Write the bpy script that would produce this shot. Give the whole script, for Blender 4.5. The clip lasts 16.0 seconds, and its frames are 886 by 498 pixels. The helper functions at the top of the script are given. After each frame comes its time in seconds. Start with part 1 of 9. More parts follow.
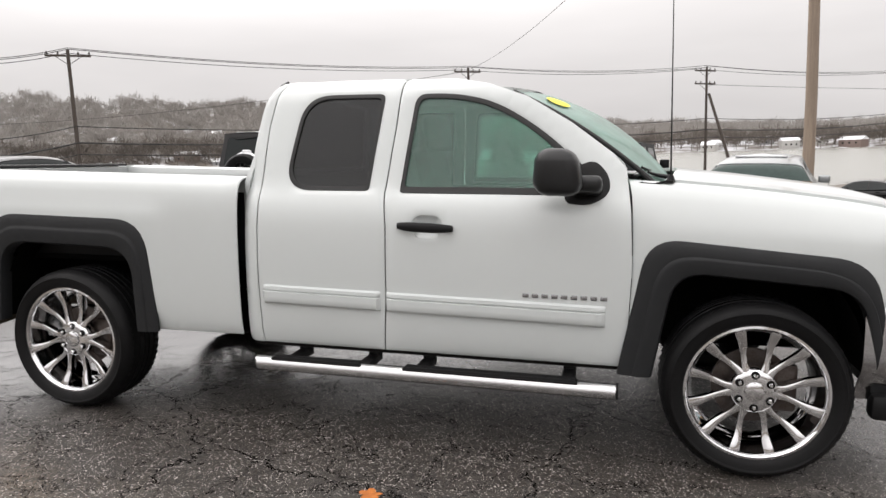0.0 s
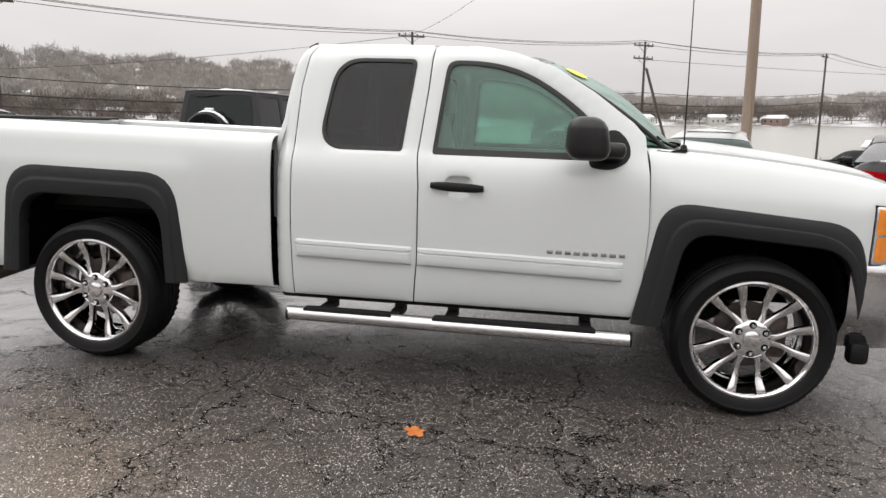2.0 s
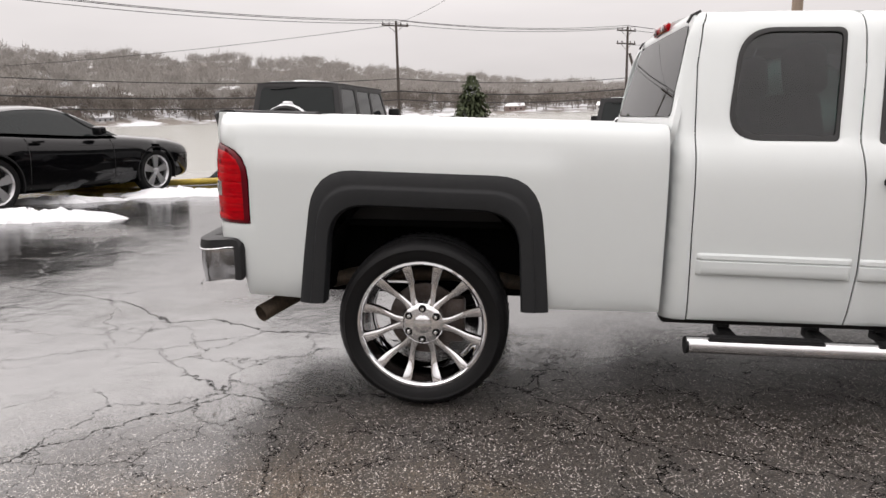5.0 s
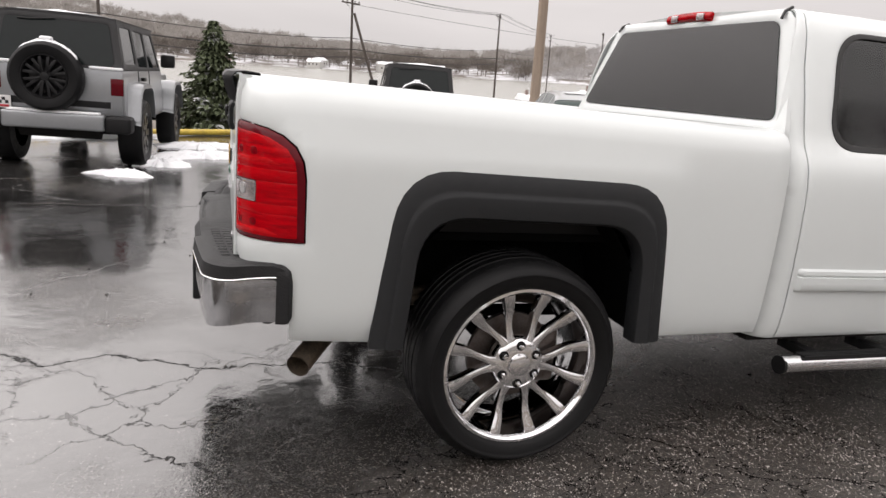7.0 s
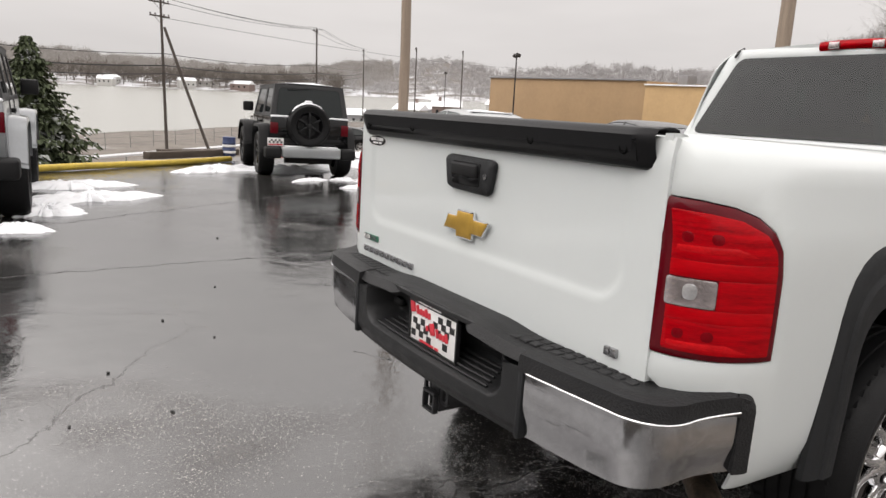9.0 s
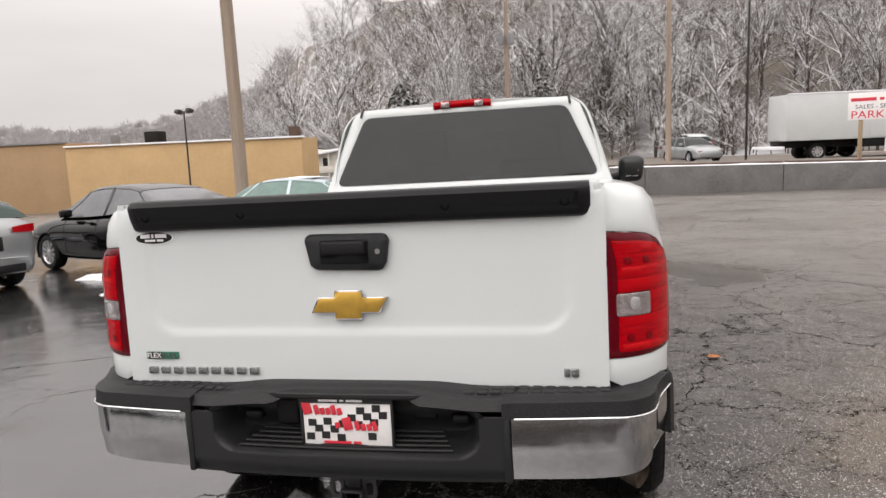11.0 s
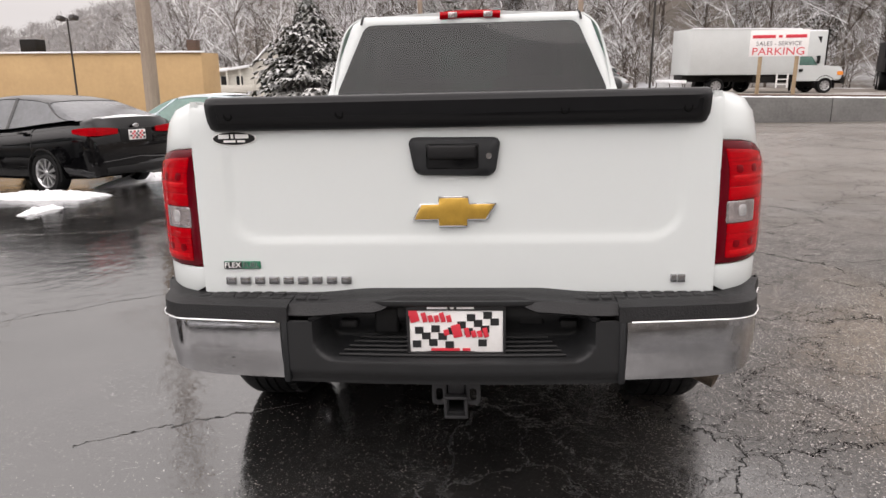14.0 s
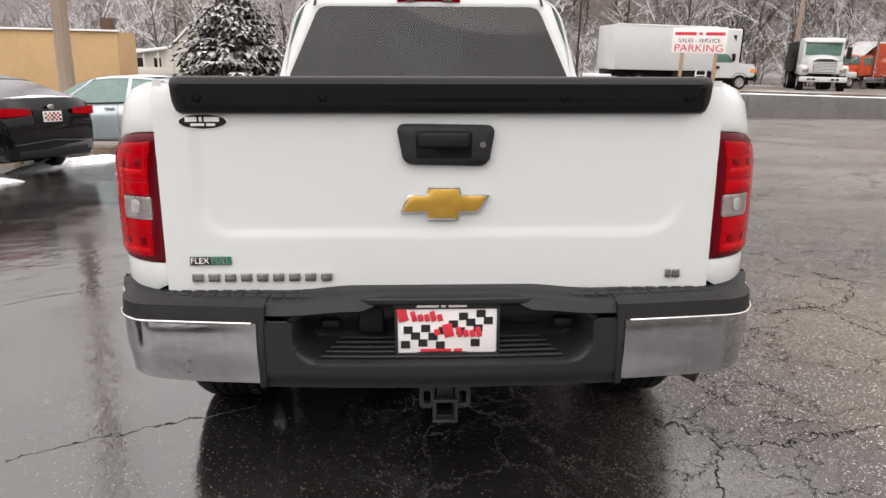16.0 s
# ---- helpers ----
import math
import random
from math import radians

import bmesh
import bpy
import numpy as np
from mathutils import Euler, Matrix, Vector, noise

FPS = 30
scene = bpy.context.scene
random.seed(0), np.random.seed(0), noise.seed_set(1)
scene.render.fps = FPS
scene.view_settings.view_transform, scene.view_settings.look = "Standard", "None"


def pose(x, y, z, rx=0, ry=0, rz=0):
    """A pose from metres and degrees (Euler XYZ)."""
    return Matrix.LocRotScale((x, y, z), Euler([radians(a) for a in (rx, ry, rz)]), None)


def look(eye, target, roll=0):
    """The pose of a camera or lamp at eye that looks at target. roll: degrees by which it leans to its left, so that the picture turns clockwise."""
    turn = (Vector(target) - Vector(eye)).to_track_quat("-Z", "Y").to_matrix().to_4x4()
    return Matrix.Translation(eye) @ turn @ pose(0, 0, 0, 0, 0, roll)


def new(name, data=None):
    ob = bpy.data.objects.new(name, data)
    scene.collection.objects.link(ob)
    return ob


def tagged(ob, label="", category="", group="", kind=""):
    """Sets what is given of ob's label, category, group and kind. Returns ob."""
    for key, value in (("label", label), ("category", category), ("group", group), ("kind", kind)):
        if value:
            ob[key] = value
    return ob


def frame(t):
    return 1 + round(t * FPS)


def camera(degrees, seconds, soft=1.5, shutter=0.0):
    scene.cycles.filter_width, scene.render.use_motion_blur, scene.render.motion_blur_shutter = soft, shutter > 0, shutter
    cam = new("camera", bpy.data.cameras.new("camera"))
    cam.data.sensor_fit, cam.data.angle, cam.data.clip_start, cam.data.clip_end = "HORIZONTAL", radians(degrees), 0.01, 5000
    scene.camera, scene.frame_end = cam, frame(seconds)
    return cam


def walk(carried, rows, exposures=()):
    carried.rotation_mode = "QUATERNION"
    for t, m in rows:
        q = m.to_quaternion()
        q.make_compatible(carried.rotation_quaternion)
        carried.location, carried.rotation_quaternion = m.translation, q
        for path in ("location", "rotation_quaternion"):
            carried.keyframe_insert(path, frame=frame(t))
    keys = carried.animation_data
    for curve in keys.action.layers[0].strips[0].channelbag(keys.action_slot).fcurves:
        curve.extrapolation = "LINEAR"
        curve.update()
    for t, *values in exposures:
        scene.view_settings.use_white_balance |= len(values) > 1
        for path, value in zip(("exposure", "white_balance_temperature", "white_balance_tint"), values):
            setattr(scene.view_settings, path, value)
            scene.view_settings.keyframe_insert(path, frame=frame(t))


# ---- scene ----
PATH = [
    (0, (3.04, -4.208, 1.441), (2.545, -2.288, 1.179), -0.0),
    (0.5, (2.891, -4.223, 1.451), (2.587, -2.267, 1.17), 1.1),
    (1, (2.708, -4.345, 1.428), (2.504, -2.387, 1.076), -1.2),
    (1.5, (2.614, -4.47, 1.421), (2.443, -2.514, 1.041), 0.6),
    (2, (2.614, -4.546, 1.42), (2.308, -2.602, 1.067), 1.9),
    (2.5, (2.363, -4.628, 1.412), (1.687, -2.769, 1.117), 1.6),
    (3, (1.986, -4.641, 1.412), (1.381, -2.775, 1.026), 1.9),
    (3.2, (1.878, -4.569, 1.371), (1.201, -2.724, 0.999), 3.2),
    (5.3, (0.172, -4.024, 1.381), (0.217, -2.063, 0.989), -0.5),
    (5.5, (0.01, -3.969, 1.399), (0.2, -2.038, 0.914), -0.5),
    (6, (-0.364, -3.722, 1.362), (-0.167, -1.785, 0.903), 0.9),
    (6.5, (-0.705, -3.474, 1.389), (-0.276, -1.57, 0.954), 5.1),
    (7, (-1.073, -3.194, 1.399), (-0.463, -1.345, 0.941), 5.0),
    (7.5, (-1.348, -2.79, 1.355), (-0.631, -0.972, 0.931), 3.6),
    (8, (-1.715, -2.55, 1.38), (-0.881, -0.795, 0.907), 3.5),
    (8.5, (-2.015, -2.199, 1.371), (-1.03, -0.513, 0.943), 3.4),
    (9, (-2.336, -1.868, 1.392), (-1.263, -0.224, 1.008), 3.6),
    (9.5, (-2.645, -1.606, 1.417), (-1.329, -0.173, 0.954), 3.6),
    (10, (-2.78, -1.304, 1.423), (-1.111, -0.279, 1.022), 1.8),
    (10.2, (-2.822, -1.188, 1.441), (-1.061, -0.296, 1.124), 0.2),
    (12.3, (-3.426, -0.306, 1.424), (-1.456, -0.193, 1.101), -2.4),
    (12.5, (-3.431, -0.266, 1.416), (-1.464, -0.123, 1.081), -1.8),
    (13, (-3.408, -0.188, 1.401), (-1.446, -0.115, 1.023), 0.2),
    (13.5, (-3.311, -0.171, 1.384), (-1.356, -0.17, 0.962), 0.1),
    (14, (-3.134, -0.128, 1.393), (-1.189, 0.016, 0.951), -1.3),
    (14.5, (-3.097, -0.046, 1.39), (-1.156, -0.072, 0.909), -1.4),
    (15, (-3.063, 0.021, 1.383), (-1.126, -0.032, 0.889), -1.9),
    (15.5, (-3.052, 0.014, 1.397), (-1.105, -0.012, 0.941), -1.1),
    (16, (-3.011, 0.063, 1.381), (-1.069, -0.005, 0.907), 0.1),
]
# the truck stands at the origin on a lot that falls gently; LEVEL turns the lot's frame upright
LEVEL = Vector((-0.0306, -0.0201, 0.9993)).normalized().rotation_difference(Vector((0, 0, 1))).to_matrix().to_4x4()
cam = camera(65.3, 16.0)
walk(cam, [(t, LEVEL @ look(e, g, r)) for t, e, g, r in PATH],
     exposures=[(0.0, -0.18, 6600, 13), (3.2, -0.15, 6600, 13), (6.0, -0.15, 6700, 16), (9.0, -0.20, 6700, 13), (12.5, -0.14, 6750, 16), (16.0, -0.04, 6750, 16)])
SKY_LOW, SKY_HIGH = 0.85, 1.60
SUN_AZ, THIN_GAIN = 140, 0.78


# ==== world, sun, exposure ====
world = bpy.data.worlds.new("overcast_sky")
scene.world = world
world.use_nodes = True
wt = world.node_tree
wt.nodes.clear()
w_out = wt.nodes.new("ShaderNodeOutputWorld")
w_bg = wt.nodes.new("ShaderNodeBackground")
w_sky = wt.nodes.new("ShaderNodeTexSky")
w_sky.sky_type = "NISHITA"
w_sky.sun_disc = False
w_sky.sun_elevation = radians(62)
w_sky.sun_rotation = radians(150)
w_sky.dust_density = 6.0
w_hsv = wt.nodes.new("ShaderNodeHueSaturation")
w_hsv.inputs["Saturation"].default_value = 0.05
wt.links.new(w_sky.outputs["Color"], w_hsv.inputs["Color"])
w_gain = wt.nodes.new("ShaderNodeMix")
w_gain.data_type, w_gain.blend_type = "RGBA", "MULTIPLY"
w_gain.inputs["Factor"].default_value = 1.0
wt.links.new(w_hsv.outputs["Color"], w_gain.inputs["A"])
w_gain.inputs["B"].default_value = (0.02, 0.02, 0.02, 1)
# cloud deck: brighter towards the zenith, with faint soft banks
w_tc = wt.nodes.new("ShaderNodeTexCoord")
w_sep = wt.nodes.new("ShaderNodeSeparateXYZ")
wt.links.new(w_tc.outputs["Generated"], w_sep.inputs[0])
w_map = wt.nodes.new("ShaderNodeMapRange")
w_map.inputs["From Min"].default_value = 0.0
w_map.inputs["From Max"].default_value = 1.0
w_map.inputs["To Min"].default_value = SKY_LOW
w_map.inputs["To Max"].default_value = SKY_HIGH
wt.links.new(w_sep.outputs["Z"], w_map.inputs["Value"])
w_noise = wt.nodes.new("ShaderNodeTexNoise")
w_noise.inputs["Scale"].default_value = 2.2
w_noise.inputs["Detail"].default_value = 4.0
w_nmap = wt.nodes.new("ShaderNodeMapping")
w_nmap.inputs["Scale"].default_value = (1, 1, 5)
wt.links.new(w_tc.outputs["Generated"], w_nmap.inputs["Vector"])
wt.links.new(w_nmap.outputs["Vector"], w_noise.inputs["Vector"])
w_up = wt.nodes.new("ShaderNodeMapRange")
w_up.interpolation_type = "SMOOTHSTEP"
w_up.inputs["From Min"].default_value = 0.12
w_up.inputs["From Max"].default_value = 0.45
w_up.inputs["To Min"].default_value = 0.0
w_up.inputs["To Max"].default_value = 0.6
wt.links.new(w_sep.outputs["Z"], w_up.inputs["Value"])
w_sum = wt.nodes.new("ShaderNodeMath")
w_sum.operation = "ADD"
wt.links.new(w_map.outputs["Result"], w_sum.inputs[0])
wt.links.new(w_up.outputs["Result"], w_sum.inputs[1])
w_nr = wt.nodes.new("ShaderNodeMapRange")
w_nr.inputs["From Min"].default_value = 0.3
w_nr.inputs["From Max"].default_value = 0.7
w_nr.inputs["To Min"].default_value = 0.92
w_nr.inputs["To Max"].default_value = 1.06
wt.links.new(w_noise.outputs["Fac"], w_nr.inputs["Value"])
w_mul = wt.nodes.new("ShaderNodeMath")
w_mul.operation = "MULTIPLY"
wt.links.new(w_sum.outputs[0], w_mul.inputs[0])
wt.links.new(w_nr.outputs["Result"], w_mul.inputs[1])
w_tint = wt.nodes.new("ShaderNodeMix")
w_tint.data_type, w_tint.blend_type = "RGBA", "MULTIPLY"
w_tint.inputs["Factor"].default_value = 1.0
w_tint.inputs["A"].default_value = (1.0, 0.99, 0.98, 1)
# the cloud is thinner towards the hidden sun, over the river downstream
w_dot = wt.nodes.new("ShaderNodeVectorMath")
w_dot.operation = "DOT_PRODUCT"
wt.links.new(w_tc.outputs["Generated"], w_dot.inputs[0])
w_dot.inputs[1].default_value = (math.cos(radians(SUN_AZ)), math.sin(radians(SUN_AZ)), 0.25)
w_thin = wt.nodes.new("ShaderNodeMapRange")
w_thin.interpolation_type = "SMOOTHSTEP"
for k_, v_ in (("From Min", 0.42), ("From Max", 0.92), ("To Min", 0.0), ("To Max", 1.0)):
    w_thin.inputs[k_].default_value = v_
wt.links.new(w_dot.outputs["Value"], w_thin.inputs["Value"])
w_high = wt.nodes.new("ShaderNodeMapRange")
w_high.interpolation_type = "SMOOTHSTEP"
for k_, v_ in (("From Min", 0.10), ("From Max", 0.40), ("To Min", 0.0), ("To Max", THIN_GAIN)):
    w_high.inputs[k_].default_value = v_
wt.links.new(w_sep.outputs["Z"], w_high.inputs["Value"])
w_glow = wt.nodes.new("ShaderNodeMath")
w_glow.operation = "MULTIPLY_ADD"
wt.links.new(w_thin.outputs["Result"], w_glow.inputs[0])
wt.links.new(w_high.outputs["Result"], w_glow.inputs[1])
w_glow.inputs[2].default_value = 0.90
w_mul2 = wt.nodes.new("ShaderNodeMath")
w_mul2.operation = "MULTIPLY"
wt.links.new(w_mul.outputs[0], w_mul2.inputs[0])
wt.links.new(w_glow.outputs[0], w_mul2.inputs[1])
wt.links.new(w_mul2.outputs[0], w_tint.inputs["B"])
w_add = wt.nodes.new("ShaderNodeMix")
w_add.data_type, w_add.blend_type = "RGBA", "ADD"
w_add.inputs["Factor"].default_value = 1.0
wt.links.new(w_tint.outputs["Result"], w_add.inputs["A"])
wt.links.new(w_gain.outputs["Result"], w_add.inputs["B"])
wt.links.new(w_add.outputs["Result"], w_bg.inputs["Color"])
w_bg.inputs["Strength"].default_value = 1.0
wt.links.new(w_bg.outputs[0], w_out.inputs[0])

sun = new("sun", bpy.data.lights.new("sun", "SUN"))
sun.data.energy, sun.data.angle, sun.data.color = 0.75, radians(50), (1.0, 0.97, 0.94)
sun.matrix_world = look((0, 0, 30), (19, 4.0, 0))


# ==== materials ====
def _n(nt, kind, **kw):
    nd = nt.nodes.new(kind)
    for k, v in kw.items():
        nd.inputs[k].default_value = v
    return nd


def mat(name, base, rough=0.5, metal=0.0, dark=None, scale=8.0, vary=0.35, bump=0.0, bump_scale=60.0, coat=0.0,
        rough_vary=0.0, stretch=(1, 1, 1), random_tint=0.0, coords="Object", trans=0.0, alpha=1.0, specular=0.5):
    """A principled surface whose colour, gloss and relief vary at two scales."""
    m = bpy.data.materials.new(name)
    m.use_nodes = True
    nt = m.node_tree
    b = nt.nodes["Principled BSDF"]
    b.inputs["Metallic"].default_value = metal
    b.inputs["Roughness"].default_value = rough
    b.inputs["Coat Weight"].default_value = coat
    b.inputs["Coat Roughness"].default_value = 0.04
    b.inputs["Transmission Weight"].default_value = trans
    b.inputs["Specular IOR Level"].default_value = specular
    b.inputs["Alpha"].default_value = alpha
    tc = nt.nodes.new("ShaderNodeTexCoord")
    mp = _n(nt, "ShaderNodeMapping", Scale=stretch)
    nt.links.new(tc.outputs[coords], mp.inputs["Vector"])
    n1 = _n(nt, "ShaderNodeTexNoise", Scale=scale, Detail=6.0, Roughness=0.6)
    nt.links.new(mp.outputs[0], n1.inputs["Vector"])
    n2 = _n(nt, "ShaderNodeTexNoise", Scale=scale * 9, Detail=3.0)
    nt.links.new(mp.outputs[0], n2.inputs["Vector"])
    av = nt.nodes.new("ShaderNodeMath")
    av.operation = "MULTIPLY_ADD"
    nt.links.new(n2.outputs["Fac"], av.inputs[0])
    av.inputs[1].default_value = 0.35
    ms = nt.nodes.new("ShaderNodeMath")
    ms.operation = "MULTIPLY"
    nt.links.new(n1.outputs["Fac"], ms.inputs[0])
    ms.inputs[1].default_value = 0.65
    nt.links.new(ms.outputs[0], av.inputs[2])
    cr = nt.nodes.new("ShaderNodeValToRGB")
    d = dark if dark else tuple(c * (1 - vary) for c in base)
    cr.color_ramp.elements[0].position, cr.color_ramp.elements[0].color = 0.32, (*d, 1)
    cr.color_ramp.elements[1].position, cr.color_ramp.elements[1].color = 0.66, (*base, 1)
    nt.links.new(av.outputs[0], cr.inputs["Fac"])
    col = cr.outputs["Color"]
    if random_tint:
        oi = nt.nodes.new("ShaderNodeObjectInfo")
        mr = _n(nt, "ShaderNodeMapRange")
        mr.inputs["To Min"].default_value, mr.inputs["To Max"].default_value = 1 - random_tint, 1 + random_tint
        nt.links.new(oi.outputs["Random"], mr.inputs["Value"])
        mx = nt.nodes.new("ShaderNodeMix")
        mx.data_type, mx.blend_type = "RGBA", "MULTIPLY"
        mx.inputs["Factor"].default_value = 1.0
        nt.links.new(col, mx.inputs["A"])
        nt.links.new(mr.outputs["Result"], mx.inputs["B"])
        col = mx.outputs["Result"]
    nt.links.new(col, b.inputs["Base Color"])
    if rough_vary:
        rr = _n(nt, "ShaderNodeMapRange")
        rr.inputs["From Min"].default_value, rr.inputs["From Max"].default_value = 0.3, 0.7
        rr.inputs["To Min"].default_value, rr.inputs["To Max"].default_value = max(0.0, rough - rough_vary), min(1.0, rough + rough_vary)
        nt.links.new(n1.outputs["Fac"], rr.inputs["Value"])
        nt.links.new(rr.outputs["Result"], b.inputs["Roughness"])
    if bump:
        n3 = _n(nt, "ShaderNodeTexNoise", Scale=bump_scale, Detail=4.0)
        nt.links.new(mp.outputs[0], n3.inputs["Vector"])
        bp = _n(nt, "ShaderNodeBump", Strength=bump, Distance=0.01)
        nt.links.new(n3.outputs["Fac"], bp.inputs["Height"])
        nt.links.new(bp.outputs[0], b.inputs["Normal"])
    return m


def glass(name, tint, gloss_rough=0.02, fog=0.0):
    """A tinted pane: light passes coloured, the surface mirrors by its angle."""
    m = bpy.data.materials.new(name)
    m.use_nodes = True
    nt = m.node_tree
    nt.nodes.clear()
    o = nt.nodes.new("ShaderNodeOutputMaterial")
    t = nt.nodes.new("ShaderNodeBsdfTransparent")
    t.inputs["Color"].default_value = (*tint, 1)
    g = _n(nt, "ShaderNodeBsdfGlossy", Roughness=gloss_rough)
    f = _n(nt, "ShaderNodeFresnel", IOR=1.52)
    mx = nt.nodes.new("ShaderNodeMixShader")
    nt.links.new(f.outputs[0], mx.inputs[0])
    nt.links.new(t.outputs[0], mx.inputs[1])
    nt.links.new(g.outputs[0], mx.inputs[2])
    last_ = mx.outputs[0]
    if fog:
        # breath and frost on the pane scatter some of the light
        df = _n(nt, "ShaderNodeBsdfDiffuse", Color=(0.52, 0.72, 0.65, 1))
        tl = _n(nt, "ShaderNodeBsdfTranslucent", Color=(0.52, 0.72, 0.65, 1))
        ad = _n(nt, "ShaderNodeMixShader", Fac=0.5)
        nt.links.new(df.outputs[0], ad.inputs[1])
        nt.links.new(tl.outputs[0], ad.inputs[2])
        ns = _n(nt, "ShaderNodeTexNoise", Scale=2.5, Detail=4.0)
        tc = nt.nodes.new("ShaderNodeTexCoord")
        nt.links.new(tc.outputs["Object"], ns.inputs["Vector"])
        mr = _n(nt, "ShaderNodeMapRange")
        mr.inputs["From Min"].default_value, mr.inputs["From Max"].default_value = 0.3, 0.7
        mr.inputs["To Min"].default_value, mr.inputs["To Max"].default_value = fog * 0.6, fog * 1.3
        nt.links.new(ns.outputs["Fac"], mr.inputs["Value"])
        m2 = nt.nodes.new("ShaderNodeMixShader")
        nt.links.new(mr.outputs["Result"], m2.inputs[0])
        nt.links.new(last_, m2.inputs[1])
        nt.links.new(ad.outputs[0], m2.inputs[2])
        last_ = m2.outputs[0]
    nt.links.new(last_, o.inputs[0])
    return m


WHITE = mat("white_car_paint", (0.60, 0.632, 0.628), 0.30, vary=0.02, scale=1.3, coat=0.6)
WHITE_TRIM = mat("white_moulding", (0.60, 0.632, 0.628), 0.35, vary=0.03, scale=6)
FLARE = mat("textured_black_plastic", (0.011, 0.012, 0.0135), 0.60, specular=0.38, vary=0.25, scale=20, bump=0.25, bump_scale=500, rough_vary=0.08)
PLASTIC = mat("black_plastic", (0.005, 0.005, 0.0055), 0.55, specular=0.3, vary=0.3, scale=15, bump=0.1, bump_scale=300)
BUMPBLACK = mat("moulded_bumper_plastic", (0.013, 0.0135, 0.0145), 0.5, specular=0.40, vary=0.3, scale=16, bump=0.2, bump_scale=420, rough_vary=0.1)
MIRRORCAP = mat("satin_black_mirror_cap", (0.014, 0.0145, 0.0155), 0.36, specular=0.45, vary=0.3, scale=12, bump=0.06, bump_scale=260, rough_vary=0.08)
PADTOP = mat("black_step_pad", (0.013, 0.013, 0.014), 0.55, specular=0.35, vary=0.4, scale=14, bump=0.3, bump_scale=160)
SPOILER = mat("satin_black_cap_plastic", (0.007, 0.007, 0.008), 0.42, specular=0.22, vary=0.3, scale=14, bump=0.08, bump_scale=350)
SEAL = mat("black_rubber_seal", (0.012, 0.012, 0.012), 0.6, vary=0.2)
GLOSSBLACK = mat("gloss_black", (0.004, 0.004, 0.0045), 0.10, vary=0.2, specular=0.22, rough_vary=0.04)
# near-black and matte; also on the underbody, bed floor and screw covers
WELL = mat("near_black_matte", (0.0035, 0.0035, 0.0035), 0.9, vary=0.3, scale=9, specular=0.06)
RUBBER = mat("tyre_rubber", (0.0055, 0.0055, 0.006), 0.55, specular=0.22, vary=0.35, scale=18, bump=0.15, bump_scale=220, rough_vary=0.12)
CHROME = mat("polished_chrome", (0.78, 0.78, 0.79), 0.06, 1.0, vary=0.12, scale=6, rough_vary=0.04)
CHROME_DULL = mat("weathered_chrome", (0.50, 0.50, 0.51), 0.11, 1.0, vary=0.3, scale=5, rough_vary=0.09, bump=0.02, bump_scale=30)
STEEL = mat("brushed_steel", (0.72, 0.72, 0.73), 0.24, 1.0, vary=0.12, scale=4, stretch=(0.3, 8, 8), rough_vary=0.05)
DARKMETAL = mat("dark_underbody_steel", (0.012, 0.011, 0.010), 0.7, 0.1, specular=0.25, vary=0.5, scale=12, bump=0.3)
RUST = mat("rusty_exhaust_steel", (0.135, 0.10, 0.07), 0.6, 0.4, dark=(0.03, 0.025, 0.02), scale=14, bump=0.3)
ROTOR = mat("grey_brake_steel", (0.11, 0.10, 0.095), 0.45, 0.7, dark=(0.05, 0.032, 0.024), scale=16)
GOLD = mat("gold_emblem", (0.55, 0.33, 0.055), 0.35, 0.55, vary=0.2, scale=40, bump=0.1, bump_scale=400)
RED_DARK = mat("dark_red_lens", (0.105, 0.0015, 0.006), 0.10, vary=0.25, scale=20, specular=0.2)
RED_DEEP = mat("deep_red_bulb", (0.20, 0.001, 0.005), 0.10, vary=0.4, scale=40, specular=0.14)
RED_BAND = mat("red_stop_lens", (0.47, 0.0012, 0.005), 0.06, dark=(0.26, 0.0005, 0.003), scale=4, stretch=(1.2, 1.2, 8), specular=0.14)
RED = mat("red_lens", (0.50, 0.0010, 0.005), 0.06, dark=(0.16, 0.0004, 0.003), scale=5, stretch=(1.4, 1.4, 16), bump=0.04, bump_scale=14, specular=0.14)
RED_BRIGHT = mat("bright_red_reflector", (0.62, 0.008, 0.012), 0.10, dark=(0.30, 0.0008, 0.003), scale=22, stretch=(1, 1, 2.5), specular=0.2)
CLEARLAMP = mat("clear_lamp", (0.60, 0.53, 0.53), 0.10, 0.75, vary=0.6, scale=7, coat=1.0, bump=0.2, bump_scale=70)
HEADGLASS = mat("clear_headlamp", (0.72, 0.72, 0.73), 0.14, 0.6, vary=0.55, scale=14, coat=1.0, bump=0.3, bump_scale=45)
AMBER = mat("amber_lens", (0.85, 0.26, 0.02), 0.18, vary=0.25, scale=30, coat=1.0)
GREENBADGE = mat("green_badge", (0.02, 0.16, 0.09), 0.3, vary=0.15)
SILVERTXT = mat("silver_letters", (0.42, 0.42, 0.43), 0.22, 0.9, vary=0.25, scale=50)
YELLOWSTK = mat("yellow_sticker", (0.75, 0.70, 0.03), 0.5, vary=0.1, scale=20)
REDPAINT = mat("red_print", (0.62, 0.03, 0.05), 0.5, vary=0.15, scale=20)
BLACKPRINT = mat("black_print", (0.012, 0.012, 0.013), 0.5, vary=0.2)
WHITEPRINT = mat("white_print", (0.80, 0.79, 0.78), 0.5, vary=0.08)
GLASS_DARK = glass("privacy_glass", (0.30, 0.31, 0.32))
